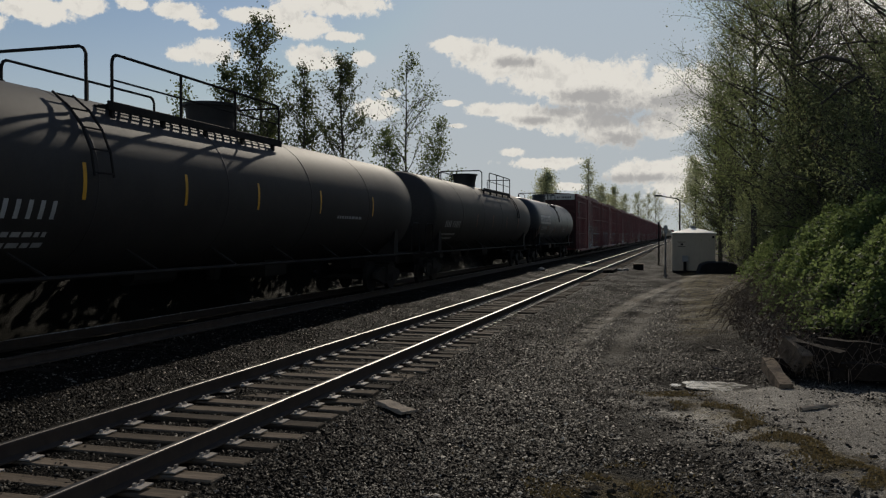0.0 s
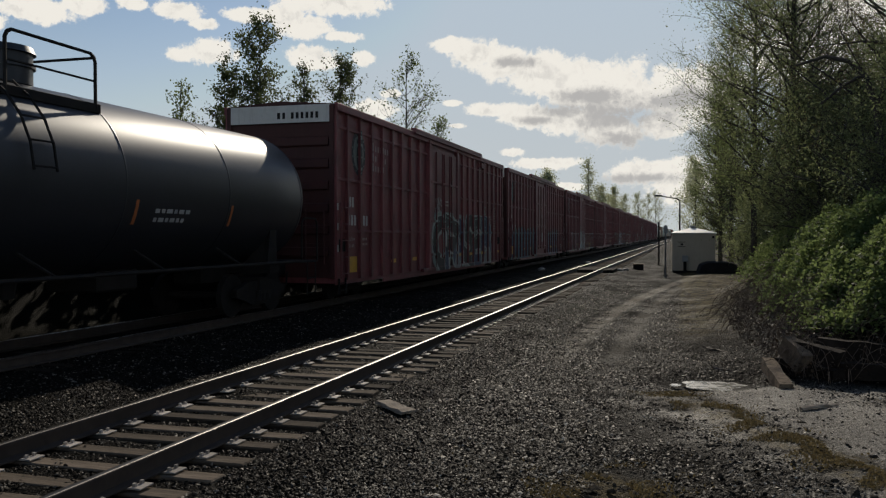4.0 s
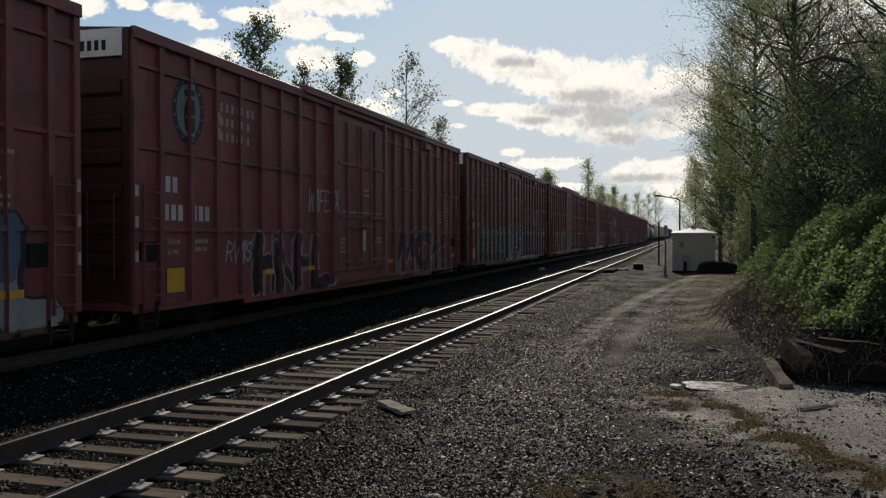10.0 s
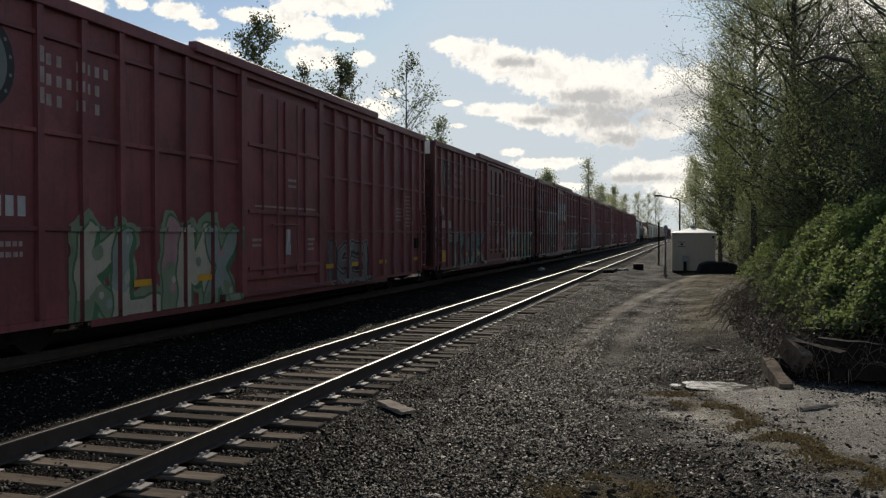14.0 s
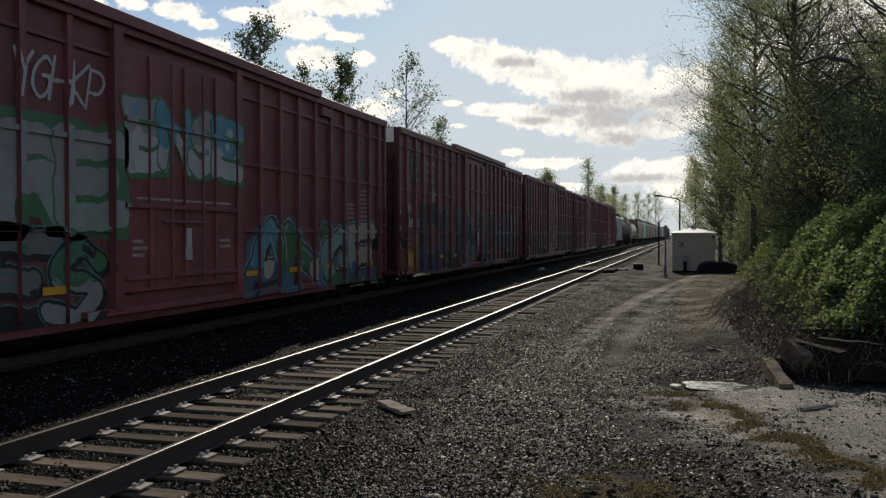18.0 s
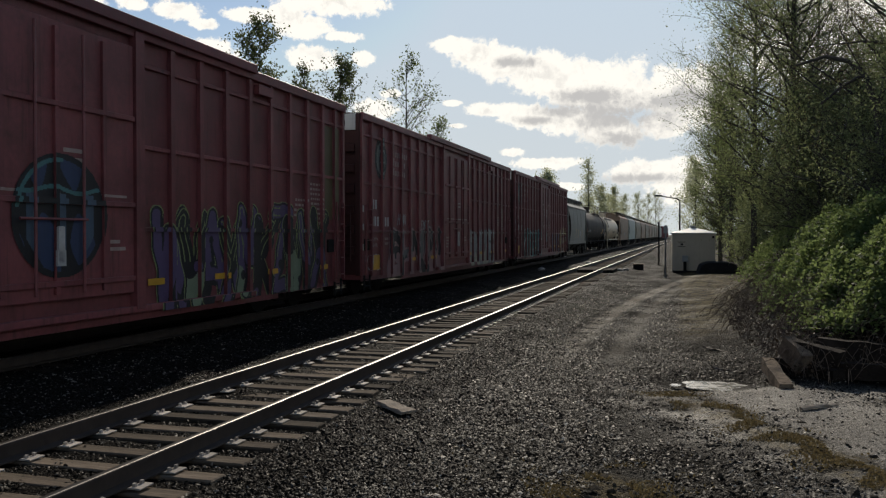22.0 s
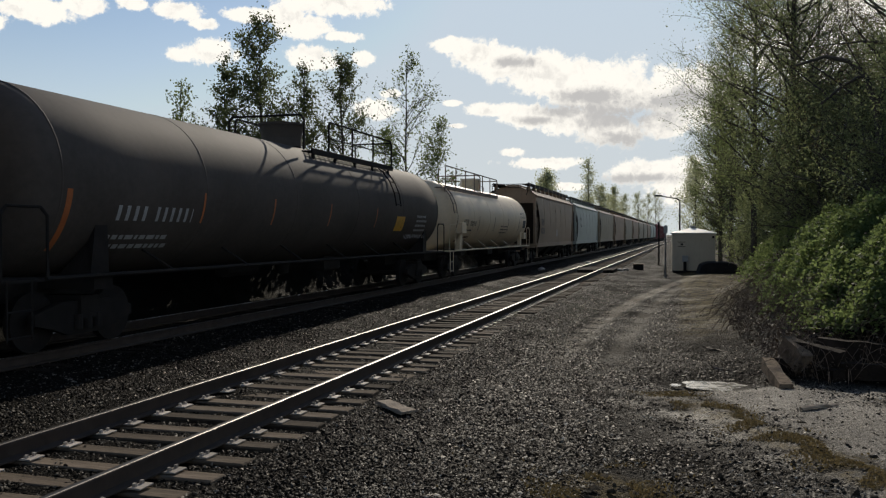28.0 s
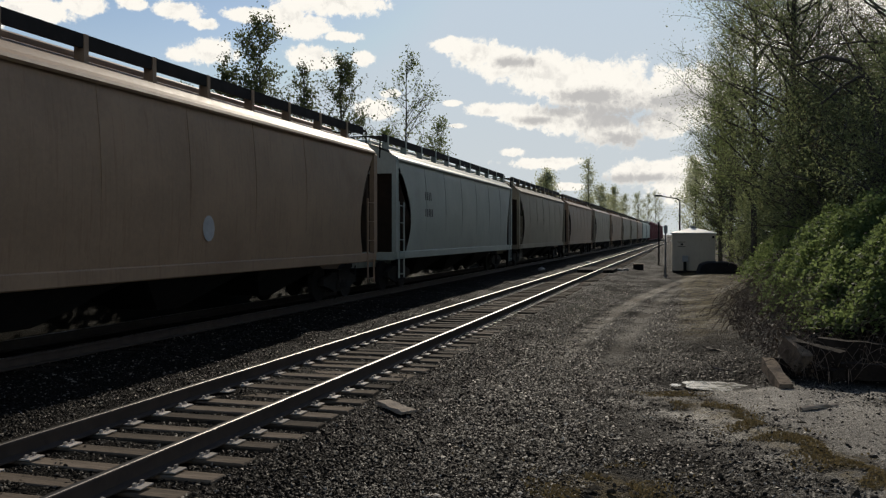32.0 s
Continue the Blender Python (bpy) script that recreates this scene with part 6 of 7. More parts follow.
tank_text(tank_b, 1.48, 2.55, 1.4, 2.02, 0.24, (0.6, 0.6, 0.6, 0.6, 0, 0.55, 0.2, 0.55, 0.55, 0.55, 0.55), DULL_WHITE, seed=2)
fine_print(tank_b, 1.48, 2.55, 1.2, 1.72, 1.8, 2, DULL_WHITE, 5)
for y in (6.2, 9.3, 12.4, 15.4):
    strip(tank_b, 1.48, 2.55, y, 2.1, 2.6, ORANGE_STRIP, 0.05)
tank_text(tank_c, 1.5, 2.55, 0.5, 2.42, 0.52, (1.0, 1.0, 1.0, 1.0, 1.0, 1.0), WHITE_MARK, "company_mark", True, 0.24, 3)
tank_text(tank_c, 1.5, 2.55, 1.0, 2.02, 0.24, (0.6, 0.6, 0.6, 0.6, 0, 0.55, 0.55, 0.55, 0.55, 0.55), WHITE_MARK, seed=4)
fine_print(tank_c, 1.5, 2.55, 1.0, 1.75, 2.0, 2, DULL_WHITE, 6)
fine_print(tank_c, 1.5, 2.55, 10.3, 2.1, 0.9, 2, DULL_WHITE, 7)
for y in (0.15, 3.42, 6.48, 9.74, 12.72):
    strip(tank_c, 1.5, 2.55, y, 1.6 if y < 1 else 1.9, 2.3, ORANGE_STRIP)
def tank_line(shape, radius, centre, pts, w):
    """A thin sprayed line on the seen side of a tank."""
    for q in (q for a, b in zip(pts, pts[1:]) for q in stroke([a, b], w)):
        shape.face([(math.sqrt((radius + 0.008) ** 2 - (z - centre) ** 2), y, z) for y, z in q])


on_scrawl = Shape()
rnd = random.Random(77)
for k in range(7):
    y = 3.7 + k * 0.4
    for line in glyph(rnd):
        h = 0.5 + 0.3 * rnd.random()
        tank_line(on_scrawl, 1.5, 2.55, bend([(y + 0.5 * u + 0.2 * v, 1.45 + 0.25 * rnd.random() + h * v) for u, v in line]), 0.035)
part("scrawl", on_scrawl, DULL_WHITE, tank_c, "thin sprayed scrawl")
tank_text(tank_d, 1.48, 2.55, 1.3, 1.96, 0.24, (0.6, 0.6, 0.6, 0.6, 0, 0.55, 0.55, 0.55, 0.55, 0.55, 0.2), DULL_WHITE, seed=8)
fine_print(tank_d, 1.48, 2.55, 1.2, 1.66, 1.7, 2, DULL_WHITE, 9)
strip(tank_d, 1.48, 2.55, 0.1, 1.5, 2.4, ORANGE_STRIP, 0.12)
for y in (3.7, 6.48, 9.5, 12.8):
    strip(tank_d, 1.48, 2.55, y, 1.95, 2.5, ORANGE_STRIP, 0.06)
s = Shape()
on_tank(s, 1.48, 2.55, 14.6, 15.4, 1.85, 2.3)
part("notice", s, YELLOW, tank_d, "yellow notice on the tank side")
fine_print(tank_d, 1.48, 2.55, 16.6, 2.3, 1.0, 4, DULL_WHITE, 10)
tank_text(tank_e, 1.4, 2.5, 1.35, 2.1, 0.26, (0.65, 0.65, 0.5, 0.65), BLACK_MARK, seed=11, gap=0.2)
tank_text(tank_e, 1.4, 2.5, 2.5, 2.1, 0.2, (0.6, 0.6, 0.6, 0.6, 0.6, 0.6), BLACK_MARK, seed=12, gap=0.25)
fine_print(tank_e, 1.4, 2.5, 1.2, 1.88, 1.5, 1, BLACK_MARK, 13)
fine_print(tank_e, 1.4, 2.5, 1.2, 1.6, 1.8, 2, RUST, 14)
fine_print(tank_e, 1.4, 2.5, 8.6, 2.1, 1.6, 3, BLACK_MARK, 15)
for y, m in ((0.26, RUST), (3.97, RUST), (7.1, RUST), (10.25, RUST), (13.1, RUST)):
    strip(tank_e, 1.4, 2.5, y, 1.9, 2.55, m, 0.07)
s = Shape()
on_tank(s, 1.4, 2.5, 14.2, 15.0, 2.1, 2.5)
part("notice", s, BLACK_MARK, tank_e, "dark data panel on the tank side")
s = Shape()
s.box(1.25, 1.5, 0.55, 1.25, 1.78, 2.22, 0, 0.02)
part("placard_holder", s, WHITE_TANK, tank_e, "pale metal box on the tank side")
s = Shape()
s.box(1.3, 1.46, 14.3, 14.7, 1.5, 1.85, 0, 0.02)
part("placard_holder", s, WHITE_TANK, tank_e, "pale metal box on the tank side")


def hopper_side_x(z, height):
    f = min(1.0, max(0.0, (z - 1.0) / (height - 1.55)))
    return 1.44 + 0.1 * math.sin(math.pi * f) + 0.012


def hopper_text(car, height, y, z, h, chars, mat, name="lettering", seed=1):
    rnd = random.Random(seed)
    s = Shape()
    for w in chars:
        if w:
            for a, b, c, d in ((0, h * w * 0.7, 0, h * 0.5), (0, h * w * 0.7, h * 0.5, h)):
                x0, x1 = hopper_side_x(z + c, height), hopper_side_x(z + d, height)
                s.face([(x0, y + a, z + c), (x0, y + b, z + c), (x1, y + b, z + d), (x1, y + a, z + d)])
            y += h * w + h * 0.2
        else:
            y += h * 0.5
    part(name, s, mat, car)["kind"] = "stuff"


def lettering(words, size, parent, mat, m, name="lettering"):
    """Words in the plain built-in font, as a flat mesh."""
    cu = bpy.data.curves.new(name, "FONT")
    cu.body, cu.size, cu.fill_mode = words, size, "FRONT"
    ob = bpy.data.objects.new(name, cu)
    scene.collection.objects.link(ob)
    bpy.context.view_layer.update()
    me = bpy.data.meshes.new_from_object(ob.evaluated_get(bpy.context.evaluated_depsgraph_get()))
    bpy.data.objects.remove(ob)
    me.materials.clear()
    me.materials.append(mat)
    o = new(name, me)
    o.parent = parent
    o.matrix_basis = m
    o["kind"] = "stuff"
    return o


def on_side(x, y, z, lean=0.0):
    """Pose of upright words that read along +y on a side facing +x."""
    return pose(x, y, z, 90, 0, 90) @ pose(0, 0, 0, lean, 0, 0)


lettering("LIQUEFIED PETROLEUM GAS", 0.17, tank_d, DULL_WHITE, on_side(1.49, 15.1, 1.62, -2), "lettering")
lettering("REFRIGERATED LIQUID", 0.13, tank_e, BLACK_MARK, on_side(1.39, 13.4, 2.8, -2), "lettering")
lettering("CARBON DIOXIDE", 0.16, tank_e, BLACK_MARK, on_side(1.4, 13.55, 2.62, -2), "lettering")
for b in BOXCARS:
    lettering("Ld Lmt", 0.13, b, WHITE_MARK, on_side(1.506, 0.98, 1.58), "lettering")
    lettering("Lt Wt", 0.13, b, WHITE_MARK, on_side(1.506, 0.98, 1.4), "lettering")
hopper_text(hopper_2, 4.62, 1.96, 2.3, 0.42, (0.5, 0.5, 0.5, 0.5), BLACK_MARK, seed=2)
hopper_text(hopper_2, 4.62, 1.9, 1.8, 0.36, (0.5, 0.5, 0.5, 0.5, 0.5, 0.5), BLACK_MARK, seed=3)
hopper_text(hopper_3, 4.62, 3.0, 2.9, 0.28, (0.55, 0.55, 0.55, 0.55), BLACK_MARK, seed=4)
hopper_text(hopper_3, 4.62, 3.0, 2.35, 0.26, (0.55, 0.55, 0.55, 0.55, 0.55), BLACK_MARK, seed=5)
for c, y in ((hopper_2, 8.6), (hopper_1, 7.6)):
    s = Shape()
    for k in range(16):
        a, b = 2 * math.pi * k / 16, 2 * math.pi * (k + 1) / 16
        x = hopper_side_x(1.85, 4.6)
        s.face([(x, y, 1.85), (x, y + 0.2 * math.cos(a), 1.85 + 0.24 * math.sin(a)), (x, y + 0.2 * math.cos(b), 1.85 + 0.24 * math.sin(b))])
    part("placard", s, DULL_WHITE, c, "round pale mark")
for y in (4.6, 6.2, 8.8):
    s = Shape()
    x0, x1 = hopper_side_x(1.5, 4.45), hopper_side_x(2.2, 4.45)
    s.face([(x0, y, 1.5), (x0, y + 0.09, 1.5), (x1, y + 0.15, 2.2), (x1, y + 0.06, 2.2)])
    part("reflector", s, YELLOW, hopper_1, "yellow reflector strip")



def gone(t):
    """Metres that the train has run since the start."""
    return 12.379 * t - 0.02195 * t * t


def motions():
    for car, lead in TRAIN:
        walk(car, [(t, pose(FAR_X, lead - gone(t), FAR_Z)) for t in (0, 2, 4, 6, 8, 10, 12, 14, 16, 18, 20, 22, 24, 26, 28, 30, 32)])


# ---------------------------------------------------------------- small things beside the track


def timber(x, y, z, length, w, h, rz, ry, mat, label, seed, name="old_tie"):
    s = Shape()
    n = 6
    rnd = random.Random(seed)
    k = len(s.v)
    for i in range(n + 1):
        f = -0.5 + i / n
        for a, b in ((-0.5, 0), (-0.42, 1), (0.42, 1), (0.5, 0.1), (0.45, -0.02)):
            s.v.append((a * w + rnd.uniform(-0.01, 0.01), f * length, (b if b > 0.5 else b) * h + rnd.uniform(-0.012, 0.012)))
    for i in range(n):
        for j in range(5):
            a, b = k + i * 5 + j, k + i * 5 + (j + 1) % 5
            s.f.append((a, b, b + 5, a + 5))
    s.f += [tuple(k + j for j in reversed(range(5))), tuple(k + n * 5 + j for j in range(5))]
    s.m = [0] * len(s.f)
    ob = part(name, s, mat, at=pose(x, y, z, ry, 0, rz))
    return tagged(ob, label, "timber", "discarded ties under the brambles" if name == "old_tie" else "")


g0 = ground_z
timber(1.28, 13.05, g0(1.3, 13.0) + 0.03, 1.35, 0.21, 0.16, 5, 7, OLD_WOOD, "weathered old tie lying beside the dark timber pile", 1)
timber(1.55, 13.5, g0(1.55, 13.5) + 0.2, 0.5, 0.21, 0.3, 30, 28, OLD_WOOD, "split old tie with a pale broken end on the pile", 4)
# the next four are near-black: shade under the brambles is in their colour
timber(1.85, 13.4, g0(1.85, 13.4) + 0.18, 0.75, 0.26, 0.26, 55, 8, DARK_WOOD, "creosoted old tie on top of the pile, darkened for shade", 6)
timber(1.75, 13.45, g0(1.75, 13.45) - 0.02, 1.1, 0.26, 0.2, 40, 2, DARK_WOOD, "creosoted old tie in a pile, darkened for shade", 2)
timber(2.3, 13.2, g0(2.3, 13.2) + 0.02, 1.3, 0.26, 0.22, 72, -2, DARK_WOOD, "creosoted old tie in a pile, darkened for shade", 3)
timber(2.5, 13.6, g0(2.5, 13.6) + 0.12, 1.2, 0.27, 0.3, 80, 3, DARK_WOOD, "creosoted old tie in a pile, darkened for shade", 5)
timber(-3.32, 9.57, g0(-3.32, 9.57) + 0.035, 0.58, 0.24, 0.028, 52, 3, PALE_WOOD, "short grey offcut of board lying on the ballast", 7, "board_offcut")
timber(1.6, 11.25, g0(1.6, 11.25) + 0.01, 0.6, 0.05, 0.03, -50, 0, PALE_WOOD, "thin dry stick lying on the gravel", 8, "stick")
timber(0.62, 14.2, g0(0.62, 14.2) + 0.01, 0.5, 0.025, 0.02, 50, 3, CANE, "pale broken cane lying on the gravel", 9, "stick")
timber(0.55, 16.6, g0(0.55, 16.6) + 0.01, 0.6, 0.03, 0.02, 40, 3, CANE, "pale broken cane lying on the gravel", 10, "stick")


def build_puddle():
    s = Shape()
    n = 40
    ring = []
    for i in range(n):
        a = 2 * math.pi * i / n
        r = 1 + 0.3 * noise.noise((math.cos(a) * 1.7, math.sin(a) * 1.7, 7.0)) + 0.1 * noise.noise((math.cos(a) * 5, math.sin(a) * 5, 2.0))
        ring.append((0.46 + 0.46 * r * math.cos(a), 13.1 + 0.45 * r * math.sin(a)))
    zc = g0(0.45, 13.1) + 0.03
    s.face([(x, y, zc) for x, y in ring])
    for cx, cy, rx, ry in ((0.98, 13.05, 0.13, 0.12), (-0.12, 13.0, 0.08, 0.12), (0.72, 12.58, 0.1, 0.07), (0.92, 13.5, 0.09, 0.1)):
        s.face([(cx + rx * (1 + 0.4 * noise.noise((3 * cx, a, 1.0))) * math.cos(a), cy + ry * (1 + 0.4 * noise.noise((a, 3 * cy, 4.0))) * math.sin(a), zc) for a in (2 * math.pi * i / 18 for i in range(18))])
    mat = bpy.data.materials.new("puddle_water")
    mat.use_nodes = True
    nt = mat.node_tree
    nt.nodes.clear()
    g = Nodes(nt)
    co = g.add("ShaderNodeTexCoord").outputs["Object"]
    bp = g.add("ShaderNodeBump", None, Strength=0.5, Distance=0.008, Height=g.noise(co, 14.0, 3.0))
    b = g.add("ShaderNodeBsdfPrincipled", None, Base_Color=(0.15, 0.138, 0.118, 1), Roughness=g.math("MULTIPLY_ADD", g.ramp(g.noise(co, 6.0, 4.0), 0.35, 0.65), 0.14, 0.2), Normal=bp)
    b.inputs["IOR"].default_value = 1.45
    g.add("ShaderNodeOutputMaterial", None, Surface=b.outputs[0])
    tagged(part("puddle", s, mat), "shallow muddy puddle reflecting the sky in the gravel", "puddle")


build_puddle()


def build_post(name, x, y, h, r, mat, label, plate=None):
    z = g0(x, y) - 0.05
    t = thing(name, label, "post", "", "", pose(x, y, z))
    part("pole", Shape().rod((0, 0, 0), (0, 0, h), r, r * 0.9, 8), mat, t)
    part("foot", Shape().rod((0, 0, 0), (0, 0, 0.12), r * 2.2, r * 1.8, 8), mat, t)
    if plate:
        part("plate", Shape().box(-plate, plate, -0.03, -0.015, h - 0.42, h - 0.02, 0, 0.004), mat, t)


build_post("sign_post", -0.96, 45.5, 2.75, 0.045, GALV, "thin grey metal post beside the gravel track", 0.1)
build_post("stub_post", -1.0, 46.9, 0.6, 0.07, STEEL_DARK, "short thick dark stub beside the metal post")
build_post("marker_post", -1.81, 63.4, 3.2, 0.06, STEEL_DARK, "dark thin marker post beside the track")

lamp = thing("lamp_mast", "dark lamp mast with a long bent arm behind the shed", "street lamp", "", "", pose(-0.35, 62.4, g0(-0.35, 62.4) - 0.05))
part("mast", Shape().rod((0, 0, 0), (0, 0, 4.55), 0.07, 0.05, 8).path([(0, 0, 4.55), (-0.06, 0, 4.72), (-0.2, 0, 4.82)], 0.045, 6), STEEL_DARK, lamp)
part("arm", Shape().rod((-0.2, 0, 4.82), (-1.35, -0.1, 5.02), 0.045, 0.035, 6), STEEL_DARK, lamp)
part("lamp_head", Shape().box(-1.75, -1.2, -0.2, 0.02, 4.98, 5.1, 0, 0.03), STEEL_DARK, lamp, "flat dark lamp head")
part("bracket", Shape().rod((-0.62, -0.05, 4.88), (-0.62, -0.05, 5.08), 0.03, 0.03, 6), STEEL_DARK, lamp)

heap = thing("covered_heap", "low heap under a black sheet beside the shed", "heap", "", "", pose(1.75, 49.3, g0(1.75, 49.3) - 0.02, 0, 0, 12))
s = Shape()
nx, ny = 14, 8
for j in range(ny + 1):
    for i in range(nx + 1):
        u, v = i / nx * 2 - 1, j / ny * 2 - 1
        e = (1 - abs(u) ** 4) * (1 - abs(v) ** 4)
        s.v.append((u * 1.1, v * 0.6, 0.68 * max(0.0, e) ** 0.35 + 0.07 * noise.noise((u * 3, v * 3, 1)) * e))
for j in range(ny):
    for i in range(nx):
        a = j * (nx + 1) + i
        s.f.append((a, a + 1, a + nx + 2, a + nx + 1))
s.m = [0] * len(s.f)
part("sheet", s, STEEL_DARK, heap, smooth=True)

box = thing("track_box", "small dark relay box beside the track", "box", "", "", pose(-2.76, 53.9, g0(-2.76, 53.9) - 0.02))
part("case", Shape().box(-0.3, 0.3, -0.2, 0.2, 0, 0.34, 0, 0.03), STEEL_DARK, box)
part("lid", Shape().box(-0.34, 0.34, -0.24, 0.24, 0.34, 0.4, 0, 0.02), RUST, box)
crossing = thing("crossing_planks", "dark timber planks laid across the near track", "planks", "", "", pose(NEAR_X, 48.5, 0))
for k in range(6):
    part("plank", Shape().box(-0.55 + k * 0.19, -0.38 + k * 0.19, -1.6, 1.6, 0.01, 0.15, 0, 0.01), DARK_WOOD, crossing)
for k in range(3):
    part("plank", Shape().box(0.86 + k * 0.19, 1.03 + k * 0.19, -1.6, 1.6, -0.02, 0.14, 0, 0.01), DARK_WOOD, crossing)


def pale_stone(x, y, r, seed):
    bm = bmesh.new()
    bmesh.ops.create_icosphere(bm, subdivisions=2, radius=r)
    for v in bm.verts:
        k = 1 + 0.35 * noise.noise(v.co / r * 1.3 + Vector((seed, 0, 0)))
        v.co = Vector((v.co.x * k * 1.3, v.co.y * k, v.co.z * k * 0.7))
    me = bpy.data.meshes.new("rock")
    bm.to_mesh(me)
    bm.free()
    me.materials.append(PLATE)
    o = new("rock", me)
    o.matrix_basis = pose(x, y, g0(x, y) + r * 0.3, 0, 0, seed * 50)
    tagged(o, "pale loose rock lying between the tracks", "rock", "loose rocks")


pale_stone(-7.6, 46.5, 0.17, 1)
pale_stone(-6.6, 61.0, 0.2, 2)
pale_stone(-3.6, 50.0, 0.16, 3)
pale_stone(-3.3, 50.9, 0.13, 4)


def stone_material(name, light):
    mat = bpy.data.materials.new(name)
    mat.use_nodes = True
    nt = mat.node_tree
    nt.nodes.clear()
    g = Nodes(nt)
    geo = g.add("ShaderNodeNewGeometry")
    co = g.add("ShaderNodeTexCoord").outputs["Object"]
    r = geo.outputs["Random Per Island"]
    ramp = g.add("ShaderNodeValToRGB", None, i0=r)
    el = ramp.color_ramp.elements
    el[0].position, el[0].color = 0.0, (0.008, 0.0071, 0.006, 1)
    # palest tenth of the stones: sun glints put in as colour
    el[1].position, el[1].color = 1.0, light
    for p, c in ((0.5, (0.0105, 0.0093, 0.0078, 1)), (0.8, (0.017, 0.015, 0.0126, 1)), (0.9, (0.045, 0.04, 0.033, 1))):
        e = el.new(p)
        e.color = c
    col = g.mix(g.math("MULTIPLY", g.noise(co, 70.0, 3.0), 0.5), ramp.outputs[0], (0.012, 0.0105, 0.009))
    b = g.add("ShaderNodeBsdfPrincipled", None, Base_Color=col, Roughness=g.math("MULTIPLY_ADD", g.noise(co, 9.0, 3.0), 0.45, 0.3))
    b.inputs["Specular IOR Level"].default_value = 0.03
    g.add("ShaderNodeOutputMaterial", None, Surface=b.outputs[0])
    return mat


def scatter_chips(name, label, n, sample, size, seed, mat):
    """Small sharp chips of stone, as one mesh."""
    rg = np.random.RandomState(seed)
    xy = sample(rg, n)
    n = len(xy)
    z = np.array([ground_z(float(a), float(b)) for a, b in xy])
    a = rg.uniform(0, 2 * np.pi, n)[:, None] + np.array([[0, 2.1, 4.2]]) + rg.uniform(-0.6, 0.6, (n, 3))
    r = size * np.clip(rg.lognormal(0, 0.5, (n, 1)), 0.3, 2.6)
    rr = r * rg.uniform(0.6, 1.3, (n, 3))
    v = np.empty((n, 4, 3))
    v[:, :3, 0] = xy[:, :1] + rr * np.cos(a)
    v[:, :3, 1] = xy[:, 1:] + rr * np.sin(a)
    v[:, :3, 2] = z[:, None] + r * rg.uniform(-0.3, 0.5, (n, 3))
    v[:, 3, :2] = xy + r * rg.uniform(-0.5, 0.5, (n, 2))
    v[:, 3, 2] = z + r[:, 0] * rg.uniform(0.35, 0.85, n)
    me = bpy.data.meshes.new(name)
    me.vertices.add(4 * n)
    me.vertices.foreach_set("co", v.reshape(-1))
    tri = np.array([(0, 1, 3), (1, 2, 3), (2, 0, 3)])
    me.loops.add(9 * n)
    me.loops.foreach_set("vertex_index", (tri[None] + (np.arange(n) * 4)[:, None, None]).reshape(-1).astype(np.int32))
    me.polygons.add(3 * n)
    me.polygons.foreach_set("loop_start", np.arange(0, 9 * n, 3, dtype=np.int32))
    me.materials.append(mat)
    me.update(calc_edges=True)
    tagged(new(name, me), label, "gravel", "", "stuff")


def scatter_stones(name, label, n, sample, size, seed, mat):
    """Angular stones, each a knocked-about block, as one mesh."""
    rg = np.random.RandomState(seed)
    base = np.array([(-1, -0.8, -0.7), (1, -0.7, -0.7), (0.1, 1, -0.7), (-0.6, -0.5, 0.6), (0.65, -0.45, 0.65), (0.05, 0.6, 0.7)])
    quads = np.array([(0, 1, 4, 3), (1, 2, 5, 4), (2, 0, 3, 5)])
    xy = sample(rg, n)
    n = len(xy)
    z = np.array([ground_z(float(a), float(b)) for a, b in xy])
    v = base[None] + rg.uniform(-0.42, 0.42, (n, 6, 3))
    sc = size * np.clip(rg.lognormal(0, 0.4, (n, 1, 1)), 0.3, 2.0) * rg.uniform(0.6, 1.3, (n, 1, 3))
    v = v * sc * np.array([1.15, 1.0, 0.55])
    a = rg.uniform(0, 2 * np.pi, n)
    b = rg.normal(0, 0.45, n)
    ca, sa, cb, sb = np.cos(a), np.sin(a), np.cos(b), np.sin(b)
    x1, z1 = v[:, :, 0] * cb[:, None] + v[:, :, 2] * sb[:, None], -v[:, :, 0] * sb[:, None] + v[:, :, 2] * cb[:, None]
    x2, y2 = x1 * ca[:, None] - v[:, :, 1] * sa[:, None], x1 * sa[:, None] + v[:, :, 1] * ca[:, None]
    out = np.stack([x2 + xy[:, 0, None], y2 + xy[:, 1, None], z1 + (z + sc[:, 0, 2] * rg.uniform(0.0, 0.7, n))[:, None]], axis=2)
    me = bpy.data.meshes.new(name)
    me.vertices.add(6 * n)
    me.vertices.foreach_set("co", out.reshape(-1))
    k = np.arange(n)[:, None] * 6
    idx = np.concatenate([(quads[None] + k[:, :, None]).reshape(n, 12), k + np.array([[3, 4, 5]])], axis=1).reshape(-1).astype(np.int32)
    me.loops.add(15 * n)
    me.loops.foreach_set("vertex_index", idx)
    me.polygons.add(4 * n)
    me.polygons.foreach_set("loop_start", (np.arange(n)[:, None] * 15 + np.array([[0, 4, 8, 12]])).reshape(-1).astype(np.int32))
    me.materials.append(mat)
    me.update(calc_edges=True)
    tagged(new(name, me), label, "gravel", "", "stuff")


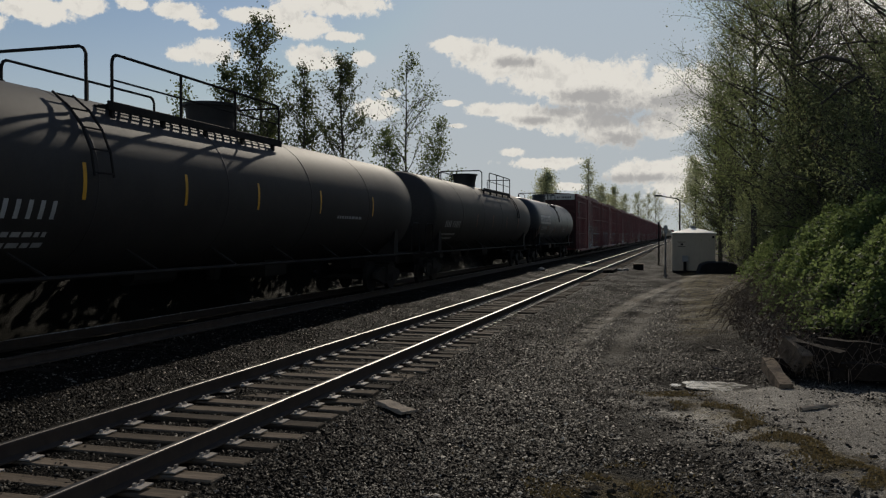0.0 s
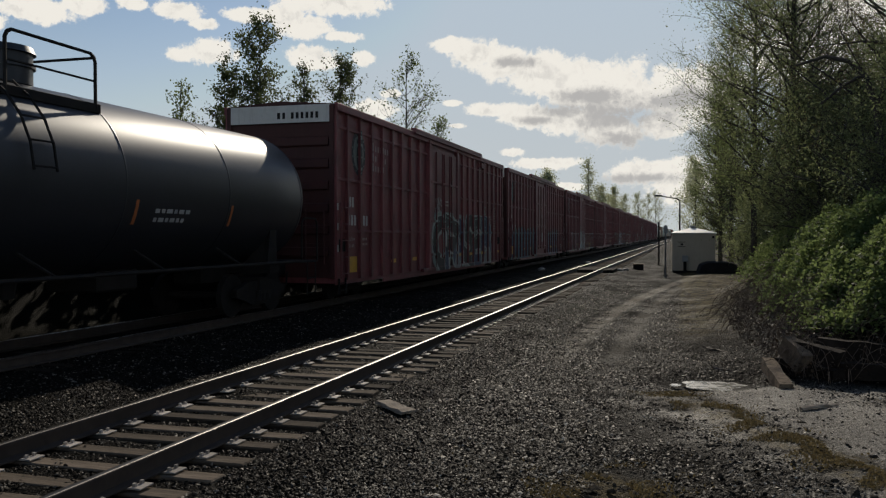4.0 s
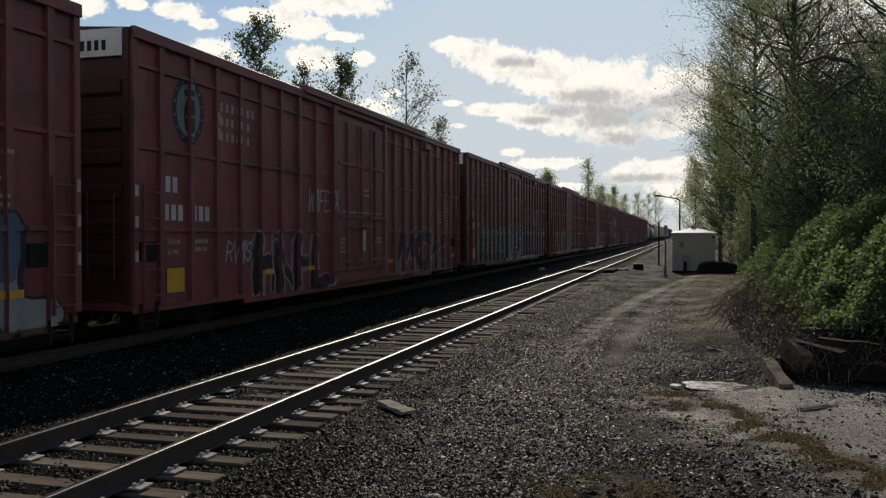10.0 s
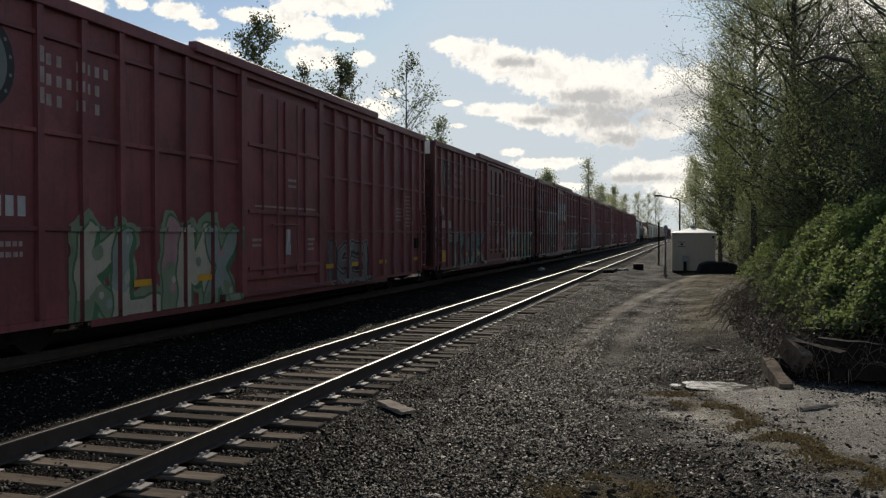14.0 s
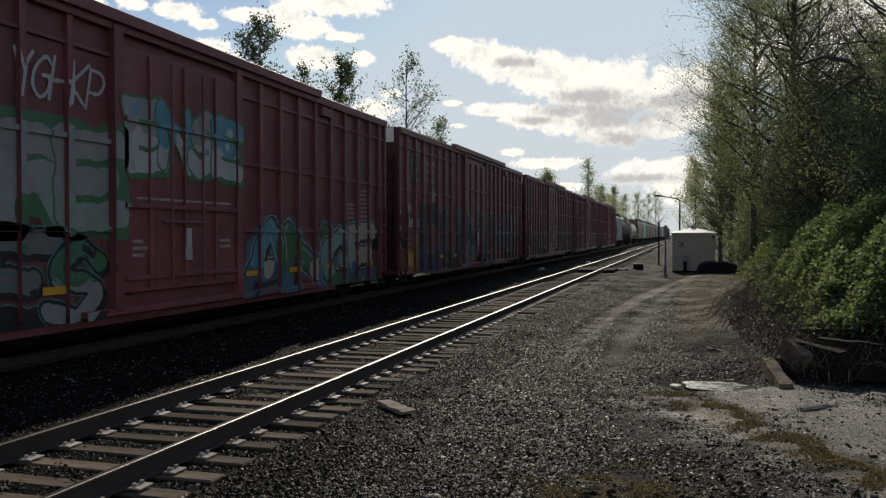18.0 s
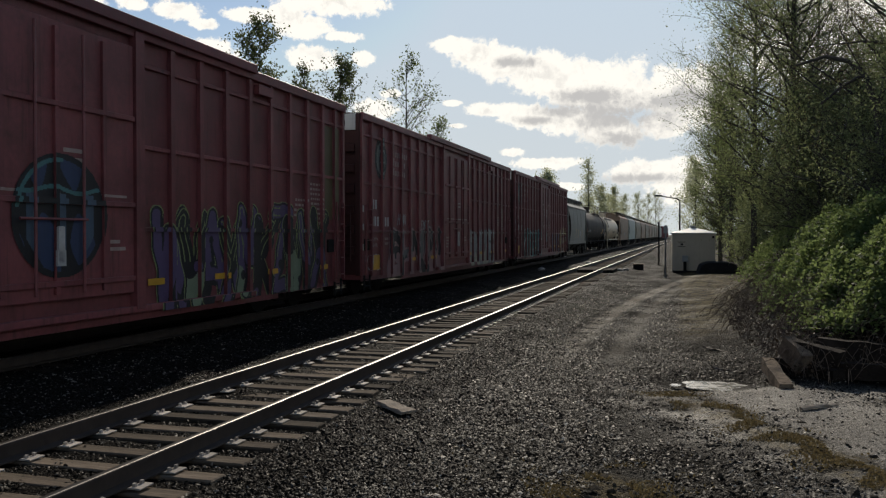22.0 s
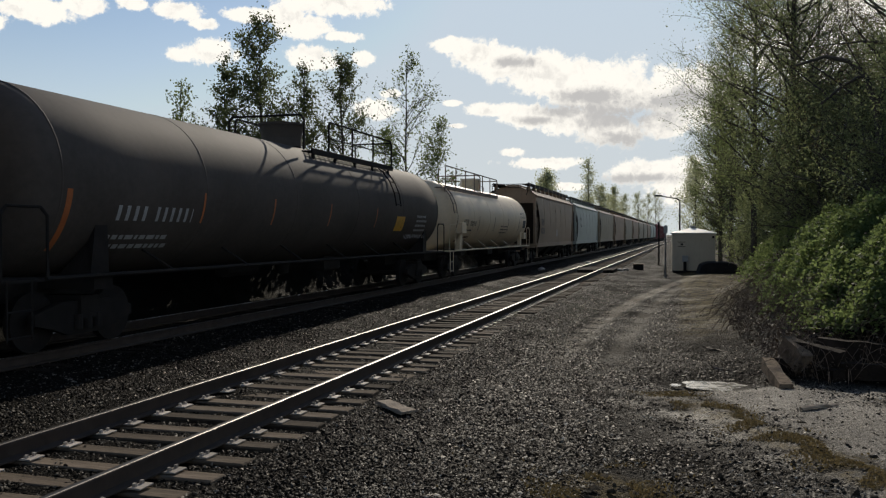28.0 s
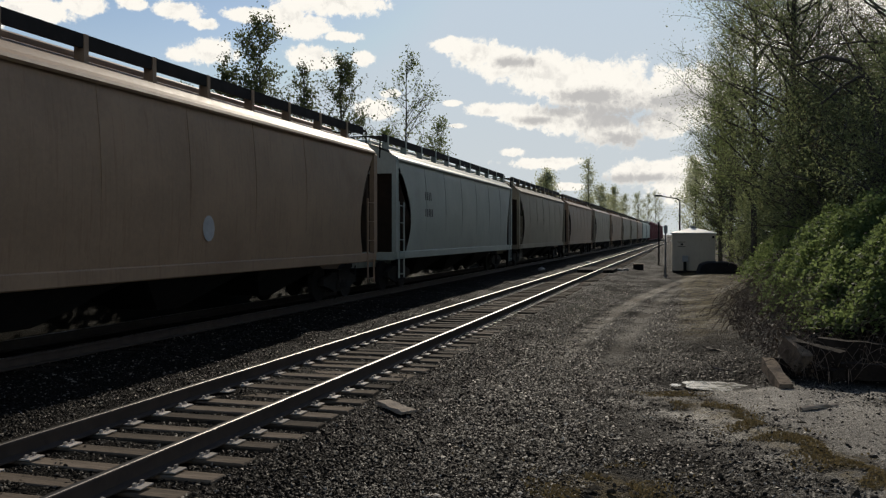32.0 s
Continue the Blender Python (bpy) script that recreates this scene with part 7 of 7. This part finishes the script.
def on_ballast(rg, n):
    y = 4.0 + rg.exponential(9.0, n)
    x = np.minimum(rg.uniform(-9.4, -2.0, n), -1.7 - rg.exponential(0.5, n))
    d = np.abs(x - NEAR_X)
    keep = (y < 48) & (rg.uniform(0, 1, n) < np.where(d < 1.32, 0.5, 1.0)) & (np.abs(d - 0.755) > 0.1) & ((d > 1.3) | (np.abs((y - 4.0 + 0.2485) % 0.497 - 0.2485) > 0.14) | (rg.uniform(0, 1, n) < 0.3))
    return np.stack([x, y], 1)[keep]


def on_road(rg, n):
    y = 4.5 + rg.exponential(9.5, n)
    x = rg.uniform(-3.0, 3.2, n)
    f = np.array([noise.noise((a * 0.8, b * 0.8, 11.0)) for a, b in zip(x, y)])
    rut = np.minimum(np.abs(x - left_rut(y)), np.abs(x - right_rut(y)) + 0.05)
    track = np.clip((y - 12.5) / 4, 0, 1) * np.clip(1.35 - rut * 3.8, 0, 0.97)
    side = np.clip((x + 0.2) / 0.4, 0, 0.7) * np.clip((y - 15) / 5, 0, 1)
    hard = np.clip((x - 0.1 - 0.42 * (11.8 - y)) / 0.5, 0, 0.4) + np.clip((x + 1.0) / 0.7, 0, 0.5) * (y < 12.8)
    crest = np.clip(1.4 - np.abs(x + 0.05 - 0.42 * (11.8 - y) + 0.3 * f) * 3.5, 0, 0.8) * (y < 12)
    crest = np.maximum(crest, np.clip(1.5 - np.hypot(x + 0.72, (y - 7.3) * 0.7) * 2.2 + f, 0, 0.8))
    keep = (y < 40) & (rg.uniform(0, 1, n) < np.clip(0.95 + f * 0.6 - track - hard - side - crest, 0.05, 1)) & ((np.hypot((x - 0.45) / 0.52, (y - 13.1) / 0.5) > 1))
    return np.stack([x, y], 1)[keep]


# the colour given here is that of the painted glints
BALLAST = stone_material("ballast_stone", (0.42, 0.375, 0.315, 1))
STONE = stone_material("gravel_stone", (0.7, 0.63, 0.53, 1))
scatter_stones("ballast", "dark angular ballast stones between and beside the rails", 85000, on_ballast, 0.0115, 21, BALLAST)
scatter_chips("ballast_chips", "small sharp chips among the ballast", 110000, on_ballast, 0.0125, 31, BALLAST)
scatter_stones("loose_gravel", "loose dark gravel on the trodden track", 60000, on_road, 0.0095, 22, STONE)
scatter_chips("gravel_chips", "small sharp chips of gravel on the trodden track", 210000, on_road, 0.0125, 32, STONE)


def clods(rg, n):
    y = 6.2 + rg.exponential(2.6, n)
    x = rg.normal(-0.3, 1.1, n)
    f = np.array([noise.noise((a * 1.3, b * 1.3, 4.0)) for a, b in zip(x, y)])
    keep = (y < 12.5) & (f > -0.05) & (x > -2.6) & (x < 2.4)
    return np.stack([x, y], 1)[keep]


CLOD = material("earth_clod", (0.04, 0.034, 0.026), 0.95, 0, 0.5, 9, (0.06, 0.05, 0.025), 0.5, 0, 0.01, 30, 0, 0.1)
scatter_stones("earth_clods", "dark clods of earth and larger stones on the ground", 900, clods, 0.02, 23, CLOD)


def moss_points(rg, n):
    y = rg.uniform(6.6, 12.2, n)
    x = -0.05 + 0.42 * (11.8 - y) + rg.normal(0, 0.22, n)
    k = n // 3
    x[:k], y[:k] = rg.normal(-0.72, 0.38, k), rg.normal(7.3, 0.5, k)
    f = np.array([noise.noise((a * 2.2, b * 2.2, 6.0)) for a, b in zip(x, y)])
    return np.array([(a, b, ground_z(float(a), float(b)) + 0.006) for a, b, c in zip(x, y, f) if c > 0.08])


MOSS_LEAF = leaf_material("moss_blade", (0.07, 0.055, 0.026), (0.17, 0.13, 0.062), 0.25)
tagged(new("moss", leaf_mesh("moss", moss_points(np.random.RandomState(8), 34000), 0.022, MOSS_LEAF, 12, 1.2)), "low yellow-brown moss and dry grass on the gravel", "moss", "", "stuff")

motions()
